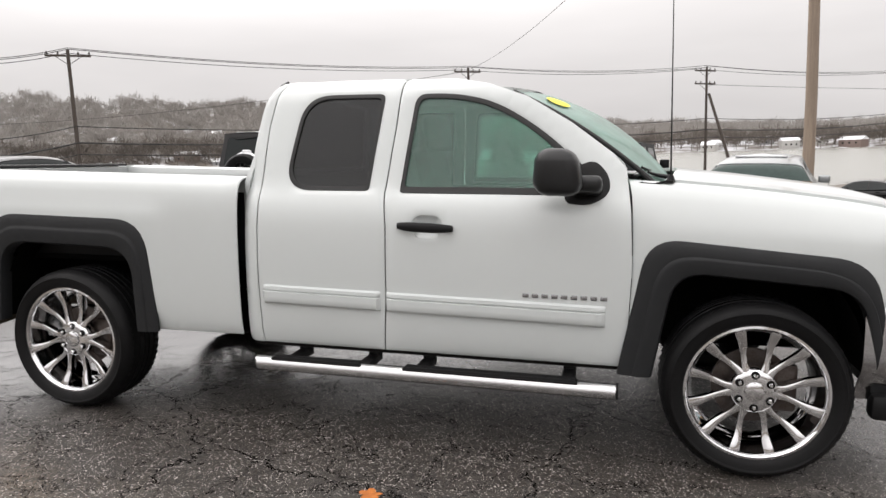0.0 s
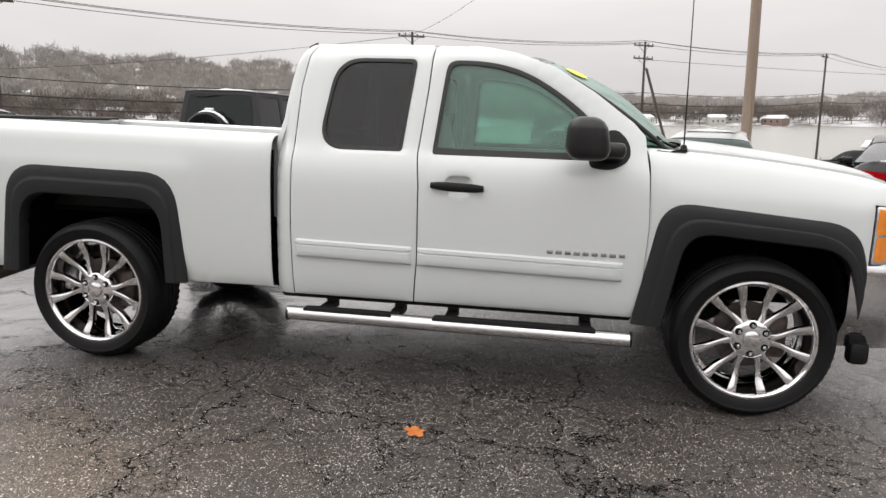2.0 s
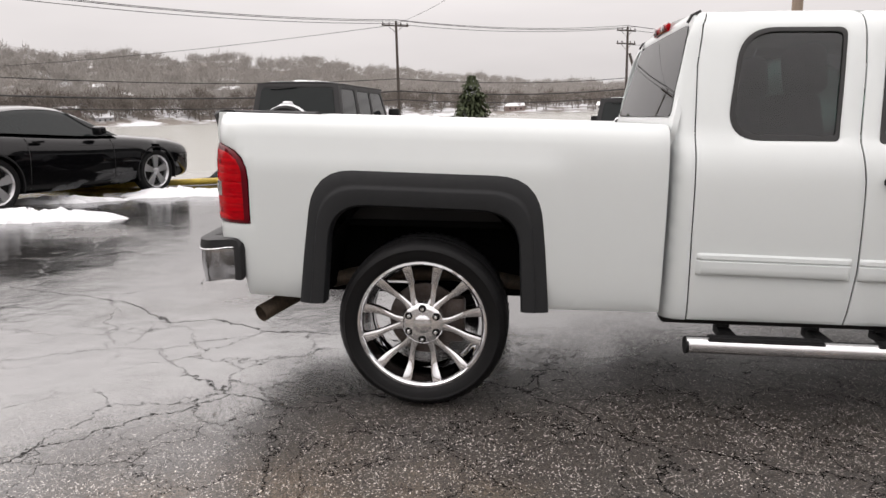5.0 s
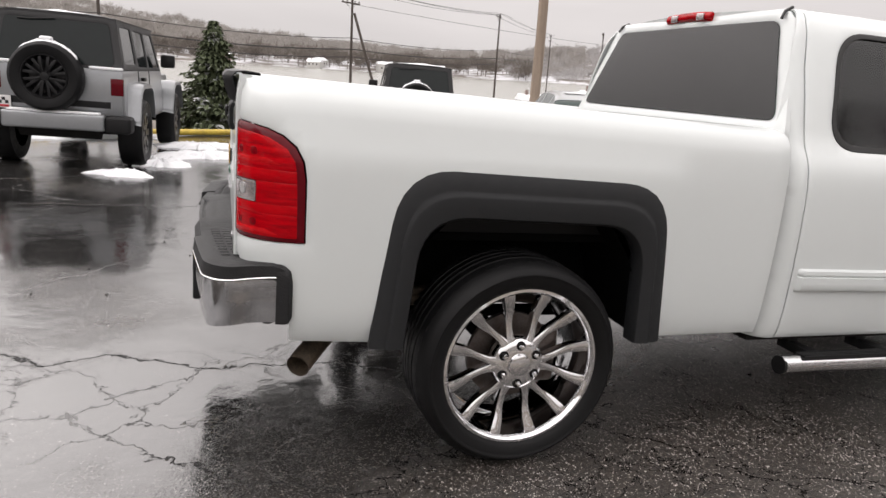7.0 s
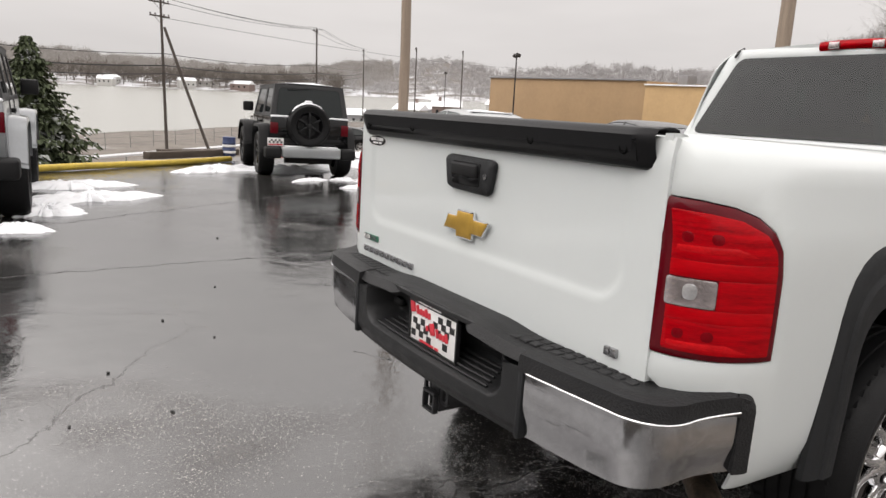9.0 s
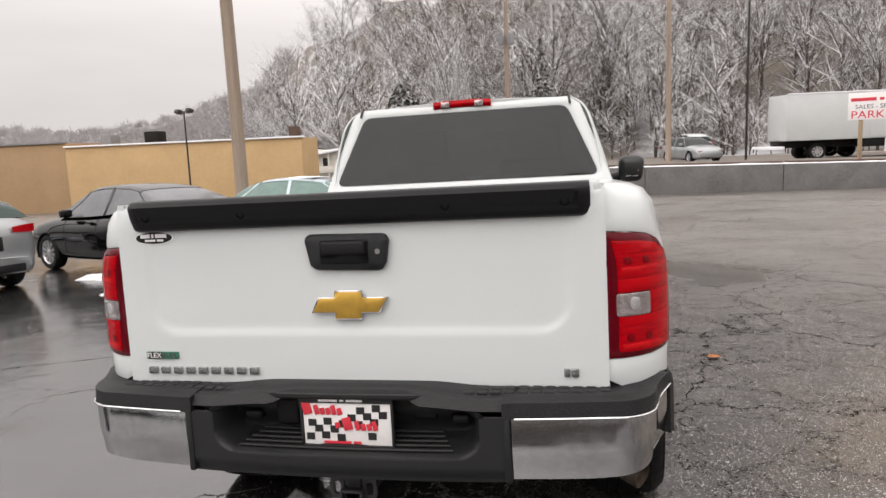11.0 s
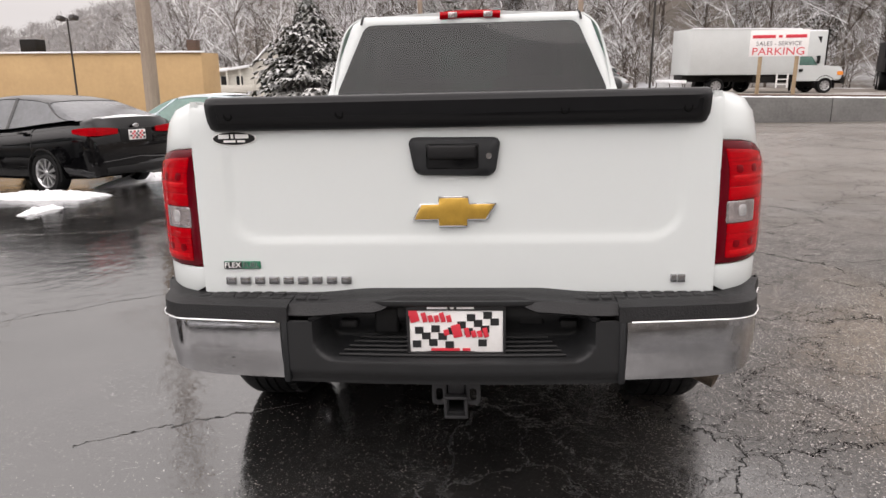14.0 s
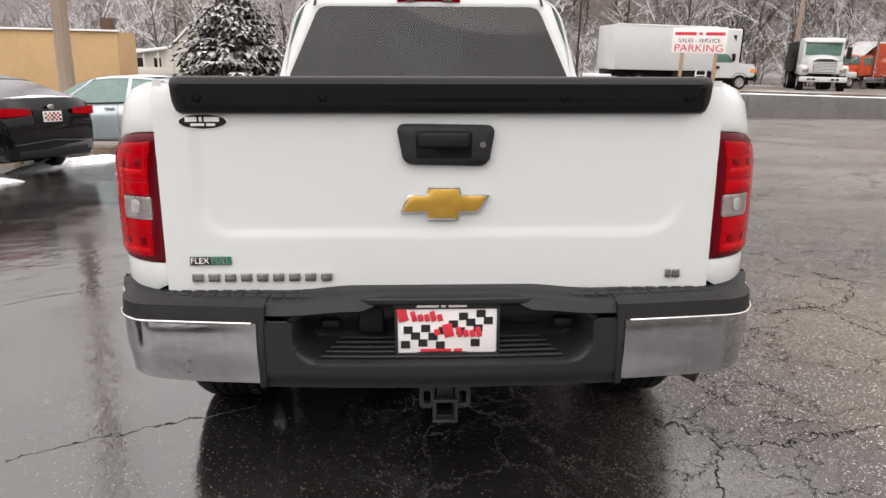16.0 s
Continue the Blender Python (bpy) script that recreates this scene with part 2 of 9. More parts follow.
GLASS_REAR = glass("tinted_rear_glass", (0.16, 0.17, 0.165))
GLASS_GREEN = glass("green_window_glass", (0.62, 0.83, 0.76), fog=0.17)
GLASS_SCREEN = glass("frosted_windscreen_glass", (0.66, 0.84, 0.77), fog=0.42)
CLOTH = mat("grey_seat_cloth", (0.16, 0.16, 0.165), 0.9, vary=0.3, scale=30, bump=0.3, bump_scale=300)
INTERIOR = mat("grey_interior_plastic", (0.10, 0.10, 0.105), 0.7, vary=0.25, scale=20)
LINER = mat("headliner", (0.42, 0.42, 0.41), 0.9, vary=0.1, scale=20)
SNOW = mat("snow", (0.86, 0.87, 0.89), 0.75, vary=0.12, scale=7, bump=0.5, bump_scale=30)


# ==== mesh helpers ====
TILT = LEVEL
from mathutils.geometry import delaunay_2d_cdt


def part(name, bm, material, parent=None, label="", smooth=True, sharp=42):
    me = bpy.data.meshes.new(name)
    bm.to_mesh(me)
    bm.free()
    me.materials.append(material)
    if smooth:
        me.polygons.foreach_set("use_smooth", [True] * len(me.polygons))
        me.set_sharp_from_angle(angle=radians(sharp))
    ob = new(name, me)
    if parent is not None:
        ob.parent = parent
    if label:
        ob["label"] = label
    return ob


def thing(name, m, label, category, group="", kind=""):
    ob = new(name)
    ob.empty_display_size = 0.2
    ob.matrix_world = m
    return tagged(ob, label, category, group, kind)


def add_box(bm, lo, hi, bevel=0.0, m=None, seg=2):
    vs = [bm.verts.new((x, y, z)) for x in (lo[0], hi[0]) for y in (lo[1], hi[1]) for z in (lo[2], hi[2])]
    fs = [(0, 1, 3, 2), (4, 6, 7, 5), (0, 4, 5, 1), (2, 3, 7, 6), (0, 2, 6, 4), (1, 5, 7, 3)]
    faces = [bm.faces.new([vs[i] for i in f]) for f in fs]
    if bevel:
        edges = list({e for f in faces for e in f.edges})
        r = bmesh.ops.bevel(bm, geom=edges, offset=bevel, segments=seg, profile=0.5, affect="EDGES")
        vs = list({v for f in r["faces"] for v in f.verts} | {v for v in vs if v.is_valid})
    if m is not None:
        bmesh.ops.transform(bm, matrix=m, verts=vs)
    return vs


def box(lo, hi, bevel=0.0, m=None, seg=2):
    bm = bmesh.new()
    add_box(bm, lo, hi, bevel, m, seg)
    return bm


def add_tube(bm, path, radius, n=12, cap=True):
    """A round tube along a list of points; radius is a number or one for each point."""
    path = [Vector(p) for p in path]
    rad = radius if isinstance(radius, (list, tuple)) else [radius] * len(path)
    rings = []
    up = Vector((0.13, 0.21, 0.97))
    for i, p in enumerate(path):
        d = (path[min(i + 1, len(path) - 1)] - path[max(i - 1, 0)]).normalized()
        a = d.cross(up)
        if a.length < 1e-3:
            a = d.cross(Vector((1, 0, 0)))
        a.normalize()
        b = d.cross(a)
        rings.append([bm.verts.new(p + rad[i] * (math.cos(t) * a + math.sin(t) * b)) for t in [2 * math.pi * k / n for k in range(n)]])
    for r0, r1 in zip(rings, rings[1:]):
        for k in range(n):
            bm.faces.new((r0[k], r0[(k + 1) % n], r1[(k + 1) % n], r1[k]))
    if cap:
        bm.faces.new(rings[0][::-1])
        bm.faces.new(rings[-1])
    return bm


def tube(path, radius, n=12, cap=True):
    return add_tube(bmesh.new(), path, radius, n, cap)


def lathe(profile, n=48, axis="y", closed=False):
    """Turns a profile of (radius, along) round an axis through the origin."""
    bm = bmesh.new()
    rings = []
    for r, a in profile:
        ring = []
        for k in range(n):
            t = 2 * math.pi * k / n
            c, s = r * math.cos(t), r * math.sin(t)
            ring.append(bm.verts.new((c, a, s) if axis == "y" else (c, s, a) if axis == "z" else (a, c, s)))
        rings.append(ring)
    pairs = list(zip(rings, rings[1:])) + ([(rings[-1], rings[0])] if closed else [])
    for r0, r1 in pairs:
        for k in range(n):
            bm.faces.new((r0[k], r0[(k + 1) % n], r1[(k + 1) % n], r1[k]))
    bmesh.ops.recalc_face_normals(bm, faces=bm.faces)
    return bm


def grid_sheet(nu, nv, f, thick=None):
    """A sheet of nu x nv cells through f(u, v), u and v from 0 to 1, optionally thickened along its normals."""
    bm = bmesh.new()
    g = [[bm.verts.new(f(i / nu, j / nv)) for j in range(nv + 1)] for i in range(nu + 1)]
    for i in range(nu):
        for j in range(nv):
            bm.faces.new((g[i][j], g[i + 1][j], g[i + 1][j + 1], g[i][j + 1]))
    if thick:
        bm.normal_update()
        off = {v: v.co - v.normal * thick for v in bm.verts}
        back = {v: bm.verts.new(c) for v, c in off.items()}
        rim = [e for e in bm.edges if e.is_boundary]
        for fc in list(bm.faces):
            bm.faces.new([back[v] for v in reversed(fc.verts)])
        for e in rim:
            a, b = e.verts
            bm.faces.new((a, b, back[b], back[a]))
        bmesh.ops.recalc_face_normals(bm, faces=bm.faces)
    return bm


def spl(x, xs, ys):
    """A smooth curve through (xs, ys)."""
    if x <= xs[0]:
        return ys[0]
    if x >= xs[-1]:
        return ys[-1]
    i = max(k for k in range(len(xs) - 1) if xs[k] <= x)

    def slope(k):
        a, b = max(k - 1, 0), min(k + 1, len(xs) - 1)
        return (ys[b] - ys[a]) / (xs[b] - xs[a])
    h = xs[i + 1] - xs[i]
    t = (x - xs[i]) / h
    return ((2 * t**3 - 3 * t**2 + 1) * ys[i] + (t**3 - 2 * t**2 + t) * h * slope(i)
            + (3 * t**2 - 2 * t**3) * ys[i + 1] + (t**3 - t**2) * h * slope(i + 1))


def sm(a, b, x):
    t = min(1.0, max(0.0, (x - a) / (b - a)))
    return t * t * (3 - 2 * t)


def dense(loop, h, closed=True):
    out = []
    n = len(loop)
    for i in range(n if closed else n - 1):
        a, b = loop[i], loop[(i + 1) % n]
        k = max(1, math.ceil(math.dist(a, b) / h))
        out += [(a[0] + (b[0] - a[0]) * j / k, a[1] + (b[1] - a[1]) * j / k) for j in range(k)]
    if not closed:
        out.append(loop[-1])
    return out


def rounded(loop, radii, n=5):
    """A polygon with its corners rounded; radii is one number or one for each corner."""
    if not isinstance(radii, (list, tuple)):
        radii = [radii] * len(loop)
    out = []
    for i, p in enumerate(loop):
        r = radii[i]
        if r <= 0:
            out.append(tuple(p))
            continue
        p = Vector(p)
        a, b = Vector(loop[i - 1]), Vector(loop[(i + 1) % len(loop)])
        da, db = (a - p), (b - p)
        ra, rb = min(r, da.length * 0.48), min(r, db.length * 0.48)
        s, e = p + da.normalized() * ra, p + db.normalized() * rb
        for k in range(n + 1):
            t = k / n
            q = (1 - t) ** 2 * s + 2 * t * (1 - t) * p + t * t * e
            out.append((q.x, q.y))
    return out


def _inside(P, loop):
    x, y = P[:, 0], P[:, 1]
    res = np.zeros(len(P), bool)
    n = len(loop)
    for i in range(n):
        (x1, y1), (x2, y2) = loop[i], loop[(i + 1) % n]
        if y1 == y2:
            continue
        c = (y1 > y) != (y2 > y)
        res ^= c & (x < (x2 - x1) * (y - y1) / (y2 - y1) + x1)
    return res


def _dist(P, loops):
    best = np.full(len(P), 1e9)
    for loop in loops:
        A = np.array(loop)
        B = np.roll(A, -1, 0)
        for a, b in zip(A, B):
            d = b - a
            t = np.clip(((P - a) @ d) / max(d @ d, 1e-12), 0, 1)
            best = np.minimum(best, np.linalg.norm(P - (a + t[:, None] * d), axis=1))
    return best


def panel_bm(outer, surf, holes=(), h=0.05, thick=0.012, roll=0.004, ring=0.012, flip=None):
    """A skin panel: a polygon with holes in (u, v), laid on surf(u, v), with thickness and rolled edges."""
    loops = [dense(outer, h * 0.7)] + [dense(o, h * 0.7) for o in holes]
    lo, hi = np.min(loops[0], 0), np.max(loops[0], 0)
    gx, gy = np.meshgrid(np.arange(lo[0] + h / 2, hi[0], h), np.arange(lo[1] + h / 2, hi[1], h))
    P = np.stack([gx.ravel(), gy.ravel()], 1)

    def keep(Q, gap):
        ok = _inside(Q, loops[0])
        for o in loops[1:]:
            ok &= ~_inside(Q, o)
        Q = Q[ok]
        return Q[_dist(Q, loops) > gap] if len(Q) else Q
    P = keep(P, max(ring * 1.6, h * 0.4))
    rings = []
    for lp in loops:
        A = np.array(lp)
        d = np.roll(A, -1, 0) - np.roll(A, 1, 0)
        nn = np.stack([-d[:, 1], d[:, 0]], 1) / np.maximum(np.linalg.norm(d, axis=1), 1e-9)[:, None]
        rings += [A + nn * ring, A - nn * ring]
    R = keep(np.concatenate(rings), ring * 0.8)
    co, ed = [], []
    for lp in loops:
        k = len(co)
        co += [Vector(p) for p in lp]
        ed += [(k + i, k + (i + 1) % len(lp)) for i in range(len(lp))]
    nb = len(co)
    co += [Vector(p) for p in R] + [Vector(p) for p in P]
    vs, es, fs, ov, _, _ = delaunay_2d_cdt(co, ed, [], 0, 1e-5)
    V = np.array([tuple(v) for v in vs])
    C = np.array([V[f].mean(0) for f in fs])
    ok = _inside(C, loops[0])
    for o in loops[1:]:
        ok &= ~_inside(C, o)
    edge = np.array([any(i < nb for i in o) for o in ov])
    bm = bmesh.new()
    front, back = [], []
    e = 1e-3
    for (u, v), on in zip(V, edge):
        p = Vector(surf(u, v))
        n = (Vector(surf(u + e, v)) - Vector(surf(u - e, v))).cross(Vector(surf(u, v + e)) - Vector(surf(u, v - e)))
        n = n.normalized() if n.length > 1e-12 else Vector((0, 0, 1))
        if flip:
            n = -n
        front.append(bm.verts.new(p - n * (roll if on else 0)))
        back.append(bm.verts.new(p - n * thick))
    count = {}
    for f, k in zip(fs, ok):
        if not k:
            continue
        bm.faces.new([front[i] for i in f])
        bm.faces.new([back[i] for i in reversed(f)])
        for i, j in zip(f, list(f[1:]) + [f[0]]):
            key = (min(i, j), max(i, j))
            count[key] = None if key in count else (i, j)
    for ij in count.values():
        if ij:
            i, j = ij
            bm.faces.new((front[j], front[i], back[i], back[j]))
    loose = [v for v in bm.verts if not v.link_faces]
    bmesh.ops.delete(bm, geom=loose, context="VERTS")
    bmesh.ops.recalc_face_normals(bm, faces=bm.faces)
    return bm


def text_bm(body, size, depth, m, width=None, shear=0.0):
    """Raised lettering in the built-in font, in the plane x-y before m is applied."""
    cu = bpy.data.curves.new("lettering", "FONT")
    cu.body, cu.size, cu.extrude, cu.align_x, cu.align_y, cu.shear = body, size, depth, "CENTER", "CENTER", shear
    cu.resolution_u = 3
    ob = bpy.data.objects.new("lettering", cu)
    me = ob.to_mesh()
    bm = bmesh.new()
    bm.from_mesh(me)
    ob.to_mesh_clear()
    bpy.data.objects.remove(ob)
    bpy.data.curves.remove(cu)
    if width:
        xs = [v.co.x for v in bm.verts]
        s = width / (max(xs) - min(xs))
        bmesh.ops.scale(bm, vec=(s, 1, 1), verts=bm.verts)
    bmesh.ops.transform(bm, matrix=m, verts=bm.verts)
    return bm


# ==== the white pickup truck ====
HITCHSTEEL = mat("grey_hitch_steel", (0.05, 0.05, 0.053), 0.4, 0.6, vary=0.4, scale=20, bump=0.1)
truck = thing("pickup_truck", TILT, "white extended-cab pickup truck with black flares and chrome wheels", "pickup truck")
RH, LH = -1, 1


BED_V = [0.48, 0.56, 0.70, 0.90, 1.10, 1.22, 1.30, 1.345, 1.38, 1.42, 1.47, 1.52, 1.58]
BED_Y = [0.945, 0.962, 0.974, 0.980, 0.979, 0.972, 0.960, 0.942, 0.914, 0.876, 0.828, 0.800, 0.795]
BED_Z = [0.48, 0.56, 0.70, 0.90, 1.10, 1.22, 1.30, 1.342, 1.366, 1.378, 1.378, 1.350, 1.290]


def bed_surf(s):
    def f(u, v):
        y, z = spl(v, BED_V, BED_Y), spl(v, BED_V, BED_Z)
        x = u
        y += 0.013 * (1 - sm(1.13, 1.25, v)) * (1 - sm(0.55, 0.68, u)) * sm(0.5, 0.6, v)
        if u < -0.78:
            th = min(1.0, (-0.78 - u) / 0.335) * math.pi / 2
            x = -0.78 - 0.245 * math.sin(th)
            y = max(y - 0.200 * (1 - math.cos(th)), min(y, 0.785))
        z -= 0.018 * (x + 1.0) * sm(1.0, 1.35, v)
        return (x, s * y, z)
    return f


def arch(xl0, xl1, xr1, xr0, z0l, z0r, ztl, ztr, r, n=7):
    """An open wheel-arch line: up the rear leg, over the top, down the front leg."""
    pts = [(xl0, z0l), (xl1, ztl), (xr1, ztr), (xr0, z0r)]
    out = [pts[0]]
    for i in (1, 2):
        p, a, b = Vector(pts[i]), Vector(pts[i - 1]), Vector(pts[i + 1])
        s, e = p + (a - p).normalized() * r, p + (b - p).normalized() * r
        for k in range(n + 1):
            t = k / n
            q = (1 - t) ** 2 * s + 2 * t * (1 - t) * p + t * t * e
            out.append((q.x, q.y))
    out.append(pts[3])
    return out


R_OUT = arch(-0.585, -0.515, 0.535, 0.585, 0.495, 0.487, 1.128, 1.108, 0.19)
R_IN = arch(-0.465, -0.425, 0.44, 0.462, 0.495, 0.487, 0.968, 0.948, 0.17)
F_OUT = arch(3.045, 3.165, 4.085, 4.135, 0.44, 0.79, 1.082, 1.005, 0.15)
F_IN = arch(3.195, 3.285, 4.045, 4.115, 0.44, 0.55, 0.935, 0.880, 0.14)


def resample(line, n):
    d = [0]
    for a, b in zip(line, line[1:]):
        d.append(d[-1] + math.dist(a, b))
    return [(float(np.interp(t, d, [p[0] for p in line])), float(np.interp(t, d, [p[1] for p in line]))) for t in np.linspace(0, d[-1], n)]


def flare_bm(out, inn, s, y0, bow):
    """A moulded arch trim: outer edge on the body, a soft crown with a raised inner bead, and a lip turned in."""
    n = 44
    a, b = resample(out, n), resample(inn, n)
    prof = [(-0.01, y0 - 0.012), (0.0, y0 + 0.006), (0.06, y0 + 0.5 * bow), (0.2, y0 + 0.82 * bow), (0.38, y0 + 0.95 * bow), (0.44, y0 + 0.96 * bow),
            (0.49, y0 + 1.30 * bow), (0.55, y0 + 1.36 * bow), (0.8, y0 + 1.28 * bow), (0.97, y0 + 1.1 * bow), (1.03, y0 + 0.5 * bow), (1.03, y0 - 0.05)]
    bm = bmesh.new()
    rows = []
    for (ax, az), (bx, bz) in zip(a, b):
        rows.append([bm.verts.new((ax + (bx - ax) * t, s * y, az + (bz - az) * t)) for t, y in prof])
    for r0, r1 in zip(rows, rows[1:]):
        for k in range(len(prof) - 1):
            bm.faces.new((r0[k], r0[k + 1], r1[k + 1], r1[k]))
    bm.faces.new(rows[0])
    bm.faces.new(rows[-1][::-1])
    bmesh.ops.recalc_face_normals(bm, faces=bm.faces)
    return bm


CAB_Z = [0.44, 0.52, 0.70, 0.85, 1.00, 1.12, 1.20, 1.25, 1.29, 1.50, 1.70, 1.76, 1.80, 1.83, 1.85, 1.862]
CAB_Y = [0.932, 0.956, 0.972, 0.977, 0.975, 0.967, 0.951, 0.929, 0.905, 0.845, 0.782, 0.758, 0.730, 0.695, 0.650, 0.590]


def cab_y(z):
    return spl(z, CAB_Z, CAB_Y)


def cab_surf(s, off=0.0):
    def f(x, z):
        y = cab_y(z) + off
        if x < 1.19:
            y -= 0.10 * (1 - math.sqrt(max(0.0, 1 - ((1.19 - x) / 0.1) ** 2))) if x > 1.091 else 0.10
        y -= 0.035 * sm(2.6, 3.25, x) * sm(1.25, 1.6, z)
        return (x, s * y, z)
    return f


def tail_lean(z):
    return 0.24 * max(0.0, z - 1.30)


for s in (RH, LH):
    bs, cs = bed_surf(s), cab_surf(s)
    # bed side with the wheel opening and the notch for the lamp
    outer = [(1.085, 0.495), (1.085, 1.58), (-1.105, 1.58), (-1.115, 1.242), (-1.0, 1.236), (-0.93, 1.226), (-0.880, 1.208), (-0.842, 1.176), (-0.820, 1.130), (-0.812, 1.07),
             (-0.810, 0.862), (-1.115, 0.858), (-1.115, 0.80), (-1.06, 0.775), (-0.96, 0.77), (-0.90, 0.75), (-0.865, 0.70), (-0.85, 0.60), (-0.845, 0.515)]
    outer += [(p[0], p[1]) for p in R_IN]
    part("bed_side", panel_bm(outer, bs, h=0.045, flip=(s == LH)), WHITE, truck)
    part("fender_flare", flare_bm(R_OUT, R_IN, s, 0.984, 0.022), FLARE, truck, "textured black wheel-arch flare")
    # tail lamp, laid into the notch
    def lamp_surf(u, v, o=0.006, bs=bs, s=s):
        x, y, z = bs(u, v)
        a = min(1.0, max(0.0, (-0.78 - u) / 0.335)) * math.pi / 2
        return (x - o * math.sin(a), y + s * o * math.cos(a), z)
    lamp_out = [(-1.113, 1.239), (-1.0, 1.233), (-0.93, 1.223), (-0.882, 1.205), (-0.846, 1.173), (-0.825, 1.129), (-0.817, 1.07), (-0.814, 0.866), (-1.113, 0.862)]
    lamp = part("tail_lamp", panel_bm(lamp_out, lamp_surf, h=0.03, thick=0.05, roll=0.005, flip=(s == LH)), RED_DARK, truck, "dark red tail lamp lens")

    def lens(name, loop, o, material, label="", r=0.006, hole=()):
        return part(name, panel_bm(rounded(loop, r, 4), lambda u, v: lamp_surf(u, v, o), hole, h=0.022, thick=0.006, roll=0.001, ring=0.004, flip=(s == LH)), material, lamp, label)
    lens("upper_lens", [(-1.072, 1.098), (-0.840, 1.098), (-0.846, 1.130), (-0.868, 1.168), (-0.92, 1.197), (-0.98, 1.207), (-1.072, 1.212)], 0.0085, RED, "bright red ribbed lens")
    lens("stop_lens", [(-1.072, 1.0585), (-0.838, 1.0585), (-0.840, 1.0975), (-1.072, 1.0975)], 0.0085, RED_BAND, "", 0.002)
    lens("side_lens", [(-0.962, 0.9865), (-0.836, 0.9865), (-0.838, 1.0580), (-0.962, 1.0580)], 0.0085, RED, "", 0.002)
    lens("signal_lens", [(-1.072, 0.955), (-0.835, 0.955), (-0.836, 0.9860), (-1.072, 0.9860)], 0.0085, RED_BAND, "", 0.002)
    lens("lower_lens", [(-1.072, 0.880), (-0.834, 0.880), (-0.835, 0.9545), (-1.072, 0.9545)], 0.0085, RED, "bright red ribbed lens")
    lens("reverse_lens", [(-1.078, 0.989), (-0.964, 0.989), (-0.964, 1.055), (-1.078, 1.055)], 0.0095, CLEARLAMP, "clear reverse lamp lens", 0.008)
    lens("reverse_bulb", [(-1.036, 1.006), (-1.004, 1.006), (-1.004, 1.044), (-1.036, 1.044)], 0.0120, HEADGLASS, "clear reverse bulb", 0.016)
    for zc in (1.150, 0.922):
        for uc in (-1.036, -0.972):
            lens("bulb", [(uc - 0.013, zc - 0.011), (uc + 0.013, zc - 0.011), (uc + 0.013, zc + 0.013), (uc - 0.013, zc + 0.013)], 0.0098, RED_DEEP, "dark red bulb", 0.011)
        lens("reflector", [(-1.060, zc - 0.032), (-0.885, zc - 0.034), (-0.930, zc - 0.016), (-1.060, zc - 0.018)], 0.0096, RED_BRIGHT, "bright red reflector", 0.004)
    # cab side: rear corner, small rear door, front door
    rear = [(1.094, 0.46), (1.094, 1.32), (1.12, 1.50), (1.165, 1.72), (1.20, 1.80), (1.235, 1.845), (1.268, 1.852), (1.235, 1.78), (1.207, 1.60), (1.197, 1.30), (1.197, 0.85), (1.207, 0.46)]
    part("cab_corner", panel_bm(rear[::-1], cs, h=0.04, flip=(s == LH)), WHITE, truck)
    door_r = [(1.213, 0.462), (1.203, 0.85), (1.203, 1.30), (1.213, 1.60), (1.241, 1.78), (1.275, 1.853), (1.60, 1.862), (1.930, 1.860),
              (1.917, 1.60), (1.885, 1.27), (1.902, 1.10), (1.906, 0.72), (1.888, 0.462)]
    win_r = rounded([(1.328, 1.276), (1.800, 1.276), (1.850, 1.768), (1.402, 1.768)], [0.15, 0.02, 0.04, 0.15], 8)
    rear_door = part("rear_door", panel_bm(door_r[::-1], cs, [win_r], h=0.045, flip=(s == LH)), WHITE, truck)
    part("window_pane", panel_bm(win_r, cab_surf(s, -0.008), h=0.06, thick=0.004, roll=0, flip=(s == LH)), GLASS_DARK, rear_door, "dark tinted rear quarter window")
    ins = rounded([(1.350, 1.297), (1.784, 1.297), (1.832, 1.748), (1.420, 1.748)], [0.14, 0.02, 0.035, 0.14], 8)
    part("window_seal", panel_bm(win_r, cab_surf(s, 0.001), [ins], h=0.03, thick=0.008, roll=0.001, ring=0.006, flip=(s == LH)), SEAL, rear_door)
    door_f = [(1.895, 0.462), (1.913, 0.72), (1.909, 1.10), (1.892, 1.27), (1.924, 1.60), (1.937, 1.860), (2.20, 1.850), (2.38, 1.815), (2.58, 1.742), (2.80, 1.610), (3.00, 1.462),
              (3.06, 1.395), (3.085, 1.20), (3.098, 0.95), (3.088, 0.68), (3.058, 0.462)]
    win_f = rounded([(1.965, 1.268), (2.93, 1.268), (2.93, 1.345), (2.66, 1.580), (2.44, 1.712), (2.24, 1.762), (2.015, 1.765)], [0.02, 0.03, 0.06, 0.12, 0.15, 0.12, 0.06], 6)
    cup = rounded([(2.045, 1.048), (2.195, 1.048), (2.195, 1.162), (2.045, 1.162)], 0.055, 6)
    front_door = part("front_door", panel_bm(door_f[::-1], cs, [win_f, cup], h=0.045, flip=(s == LH)), WHITE, truck)
    part("window_pane", panel_bm(win_f, cab_surf(s, -0.008), h=0.06, thick=0.004, roll=0, flip=(s == LH)), GLASS_GREEN, front_door, "fogged green-tinted door window")
    ins = rounded([(1.988, 1.298), (2.87, 1.298), (2.875, 1.345), (2.648, 1.556), (2.432, 1.688), (2.235, 1.738), (2.035, 1.742)], [0.02, 0.02, 0.04, 0.12, 0.15, 0.12, 0.05], 6)
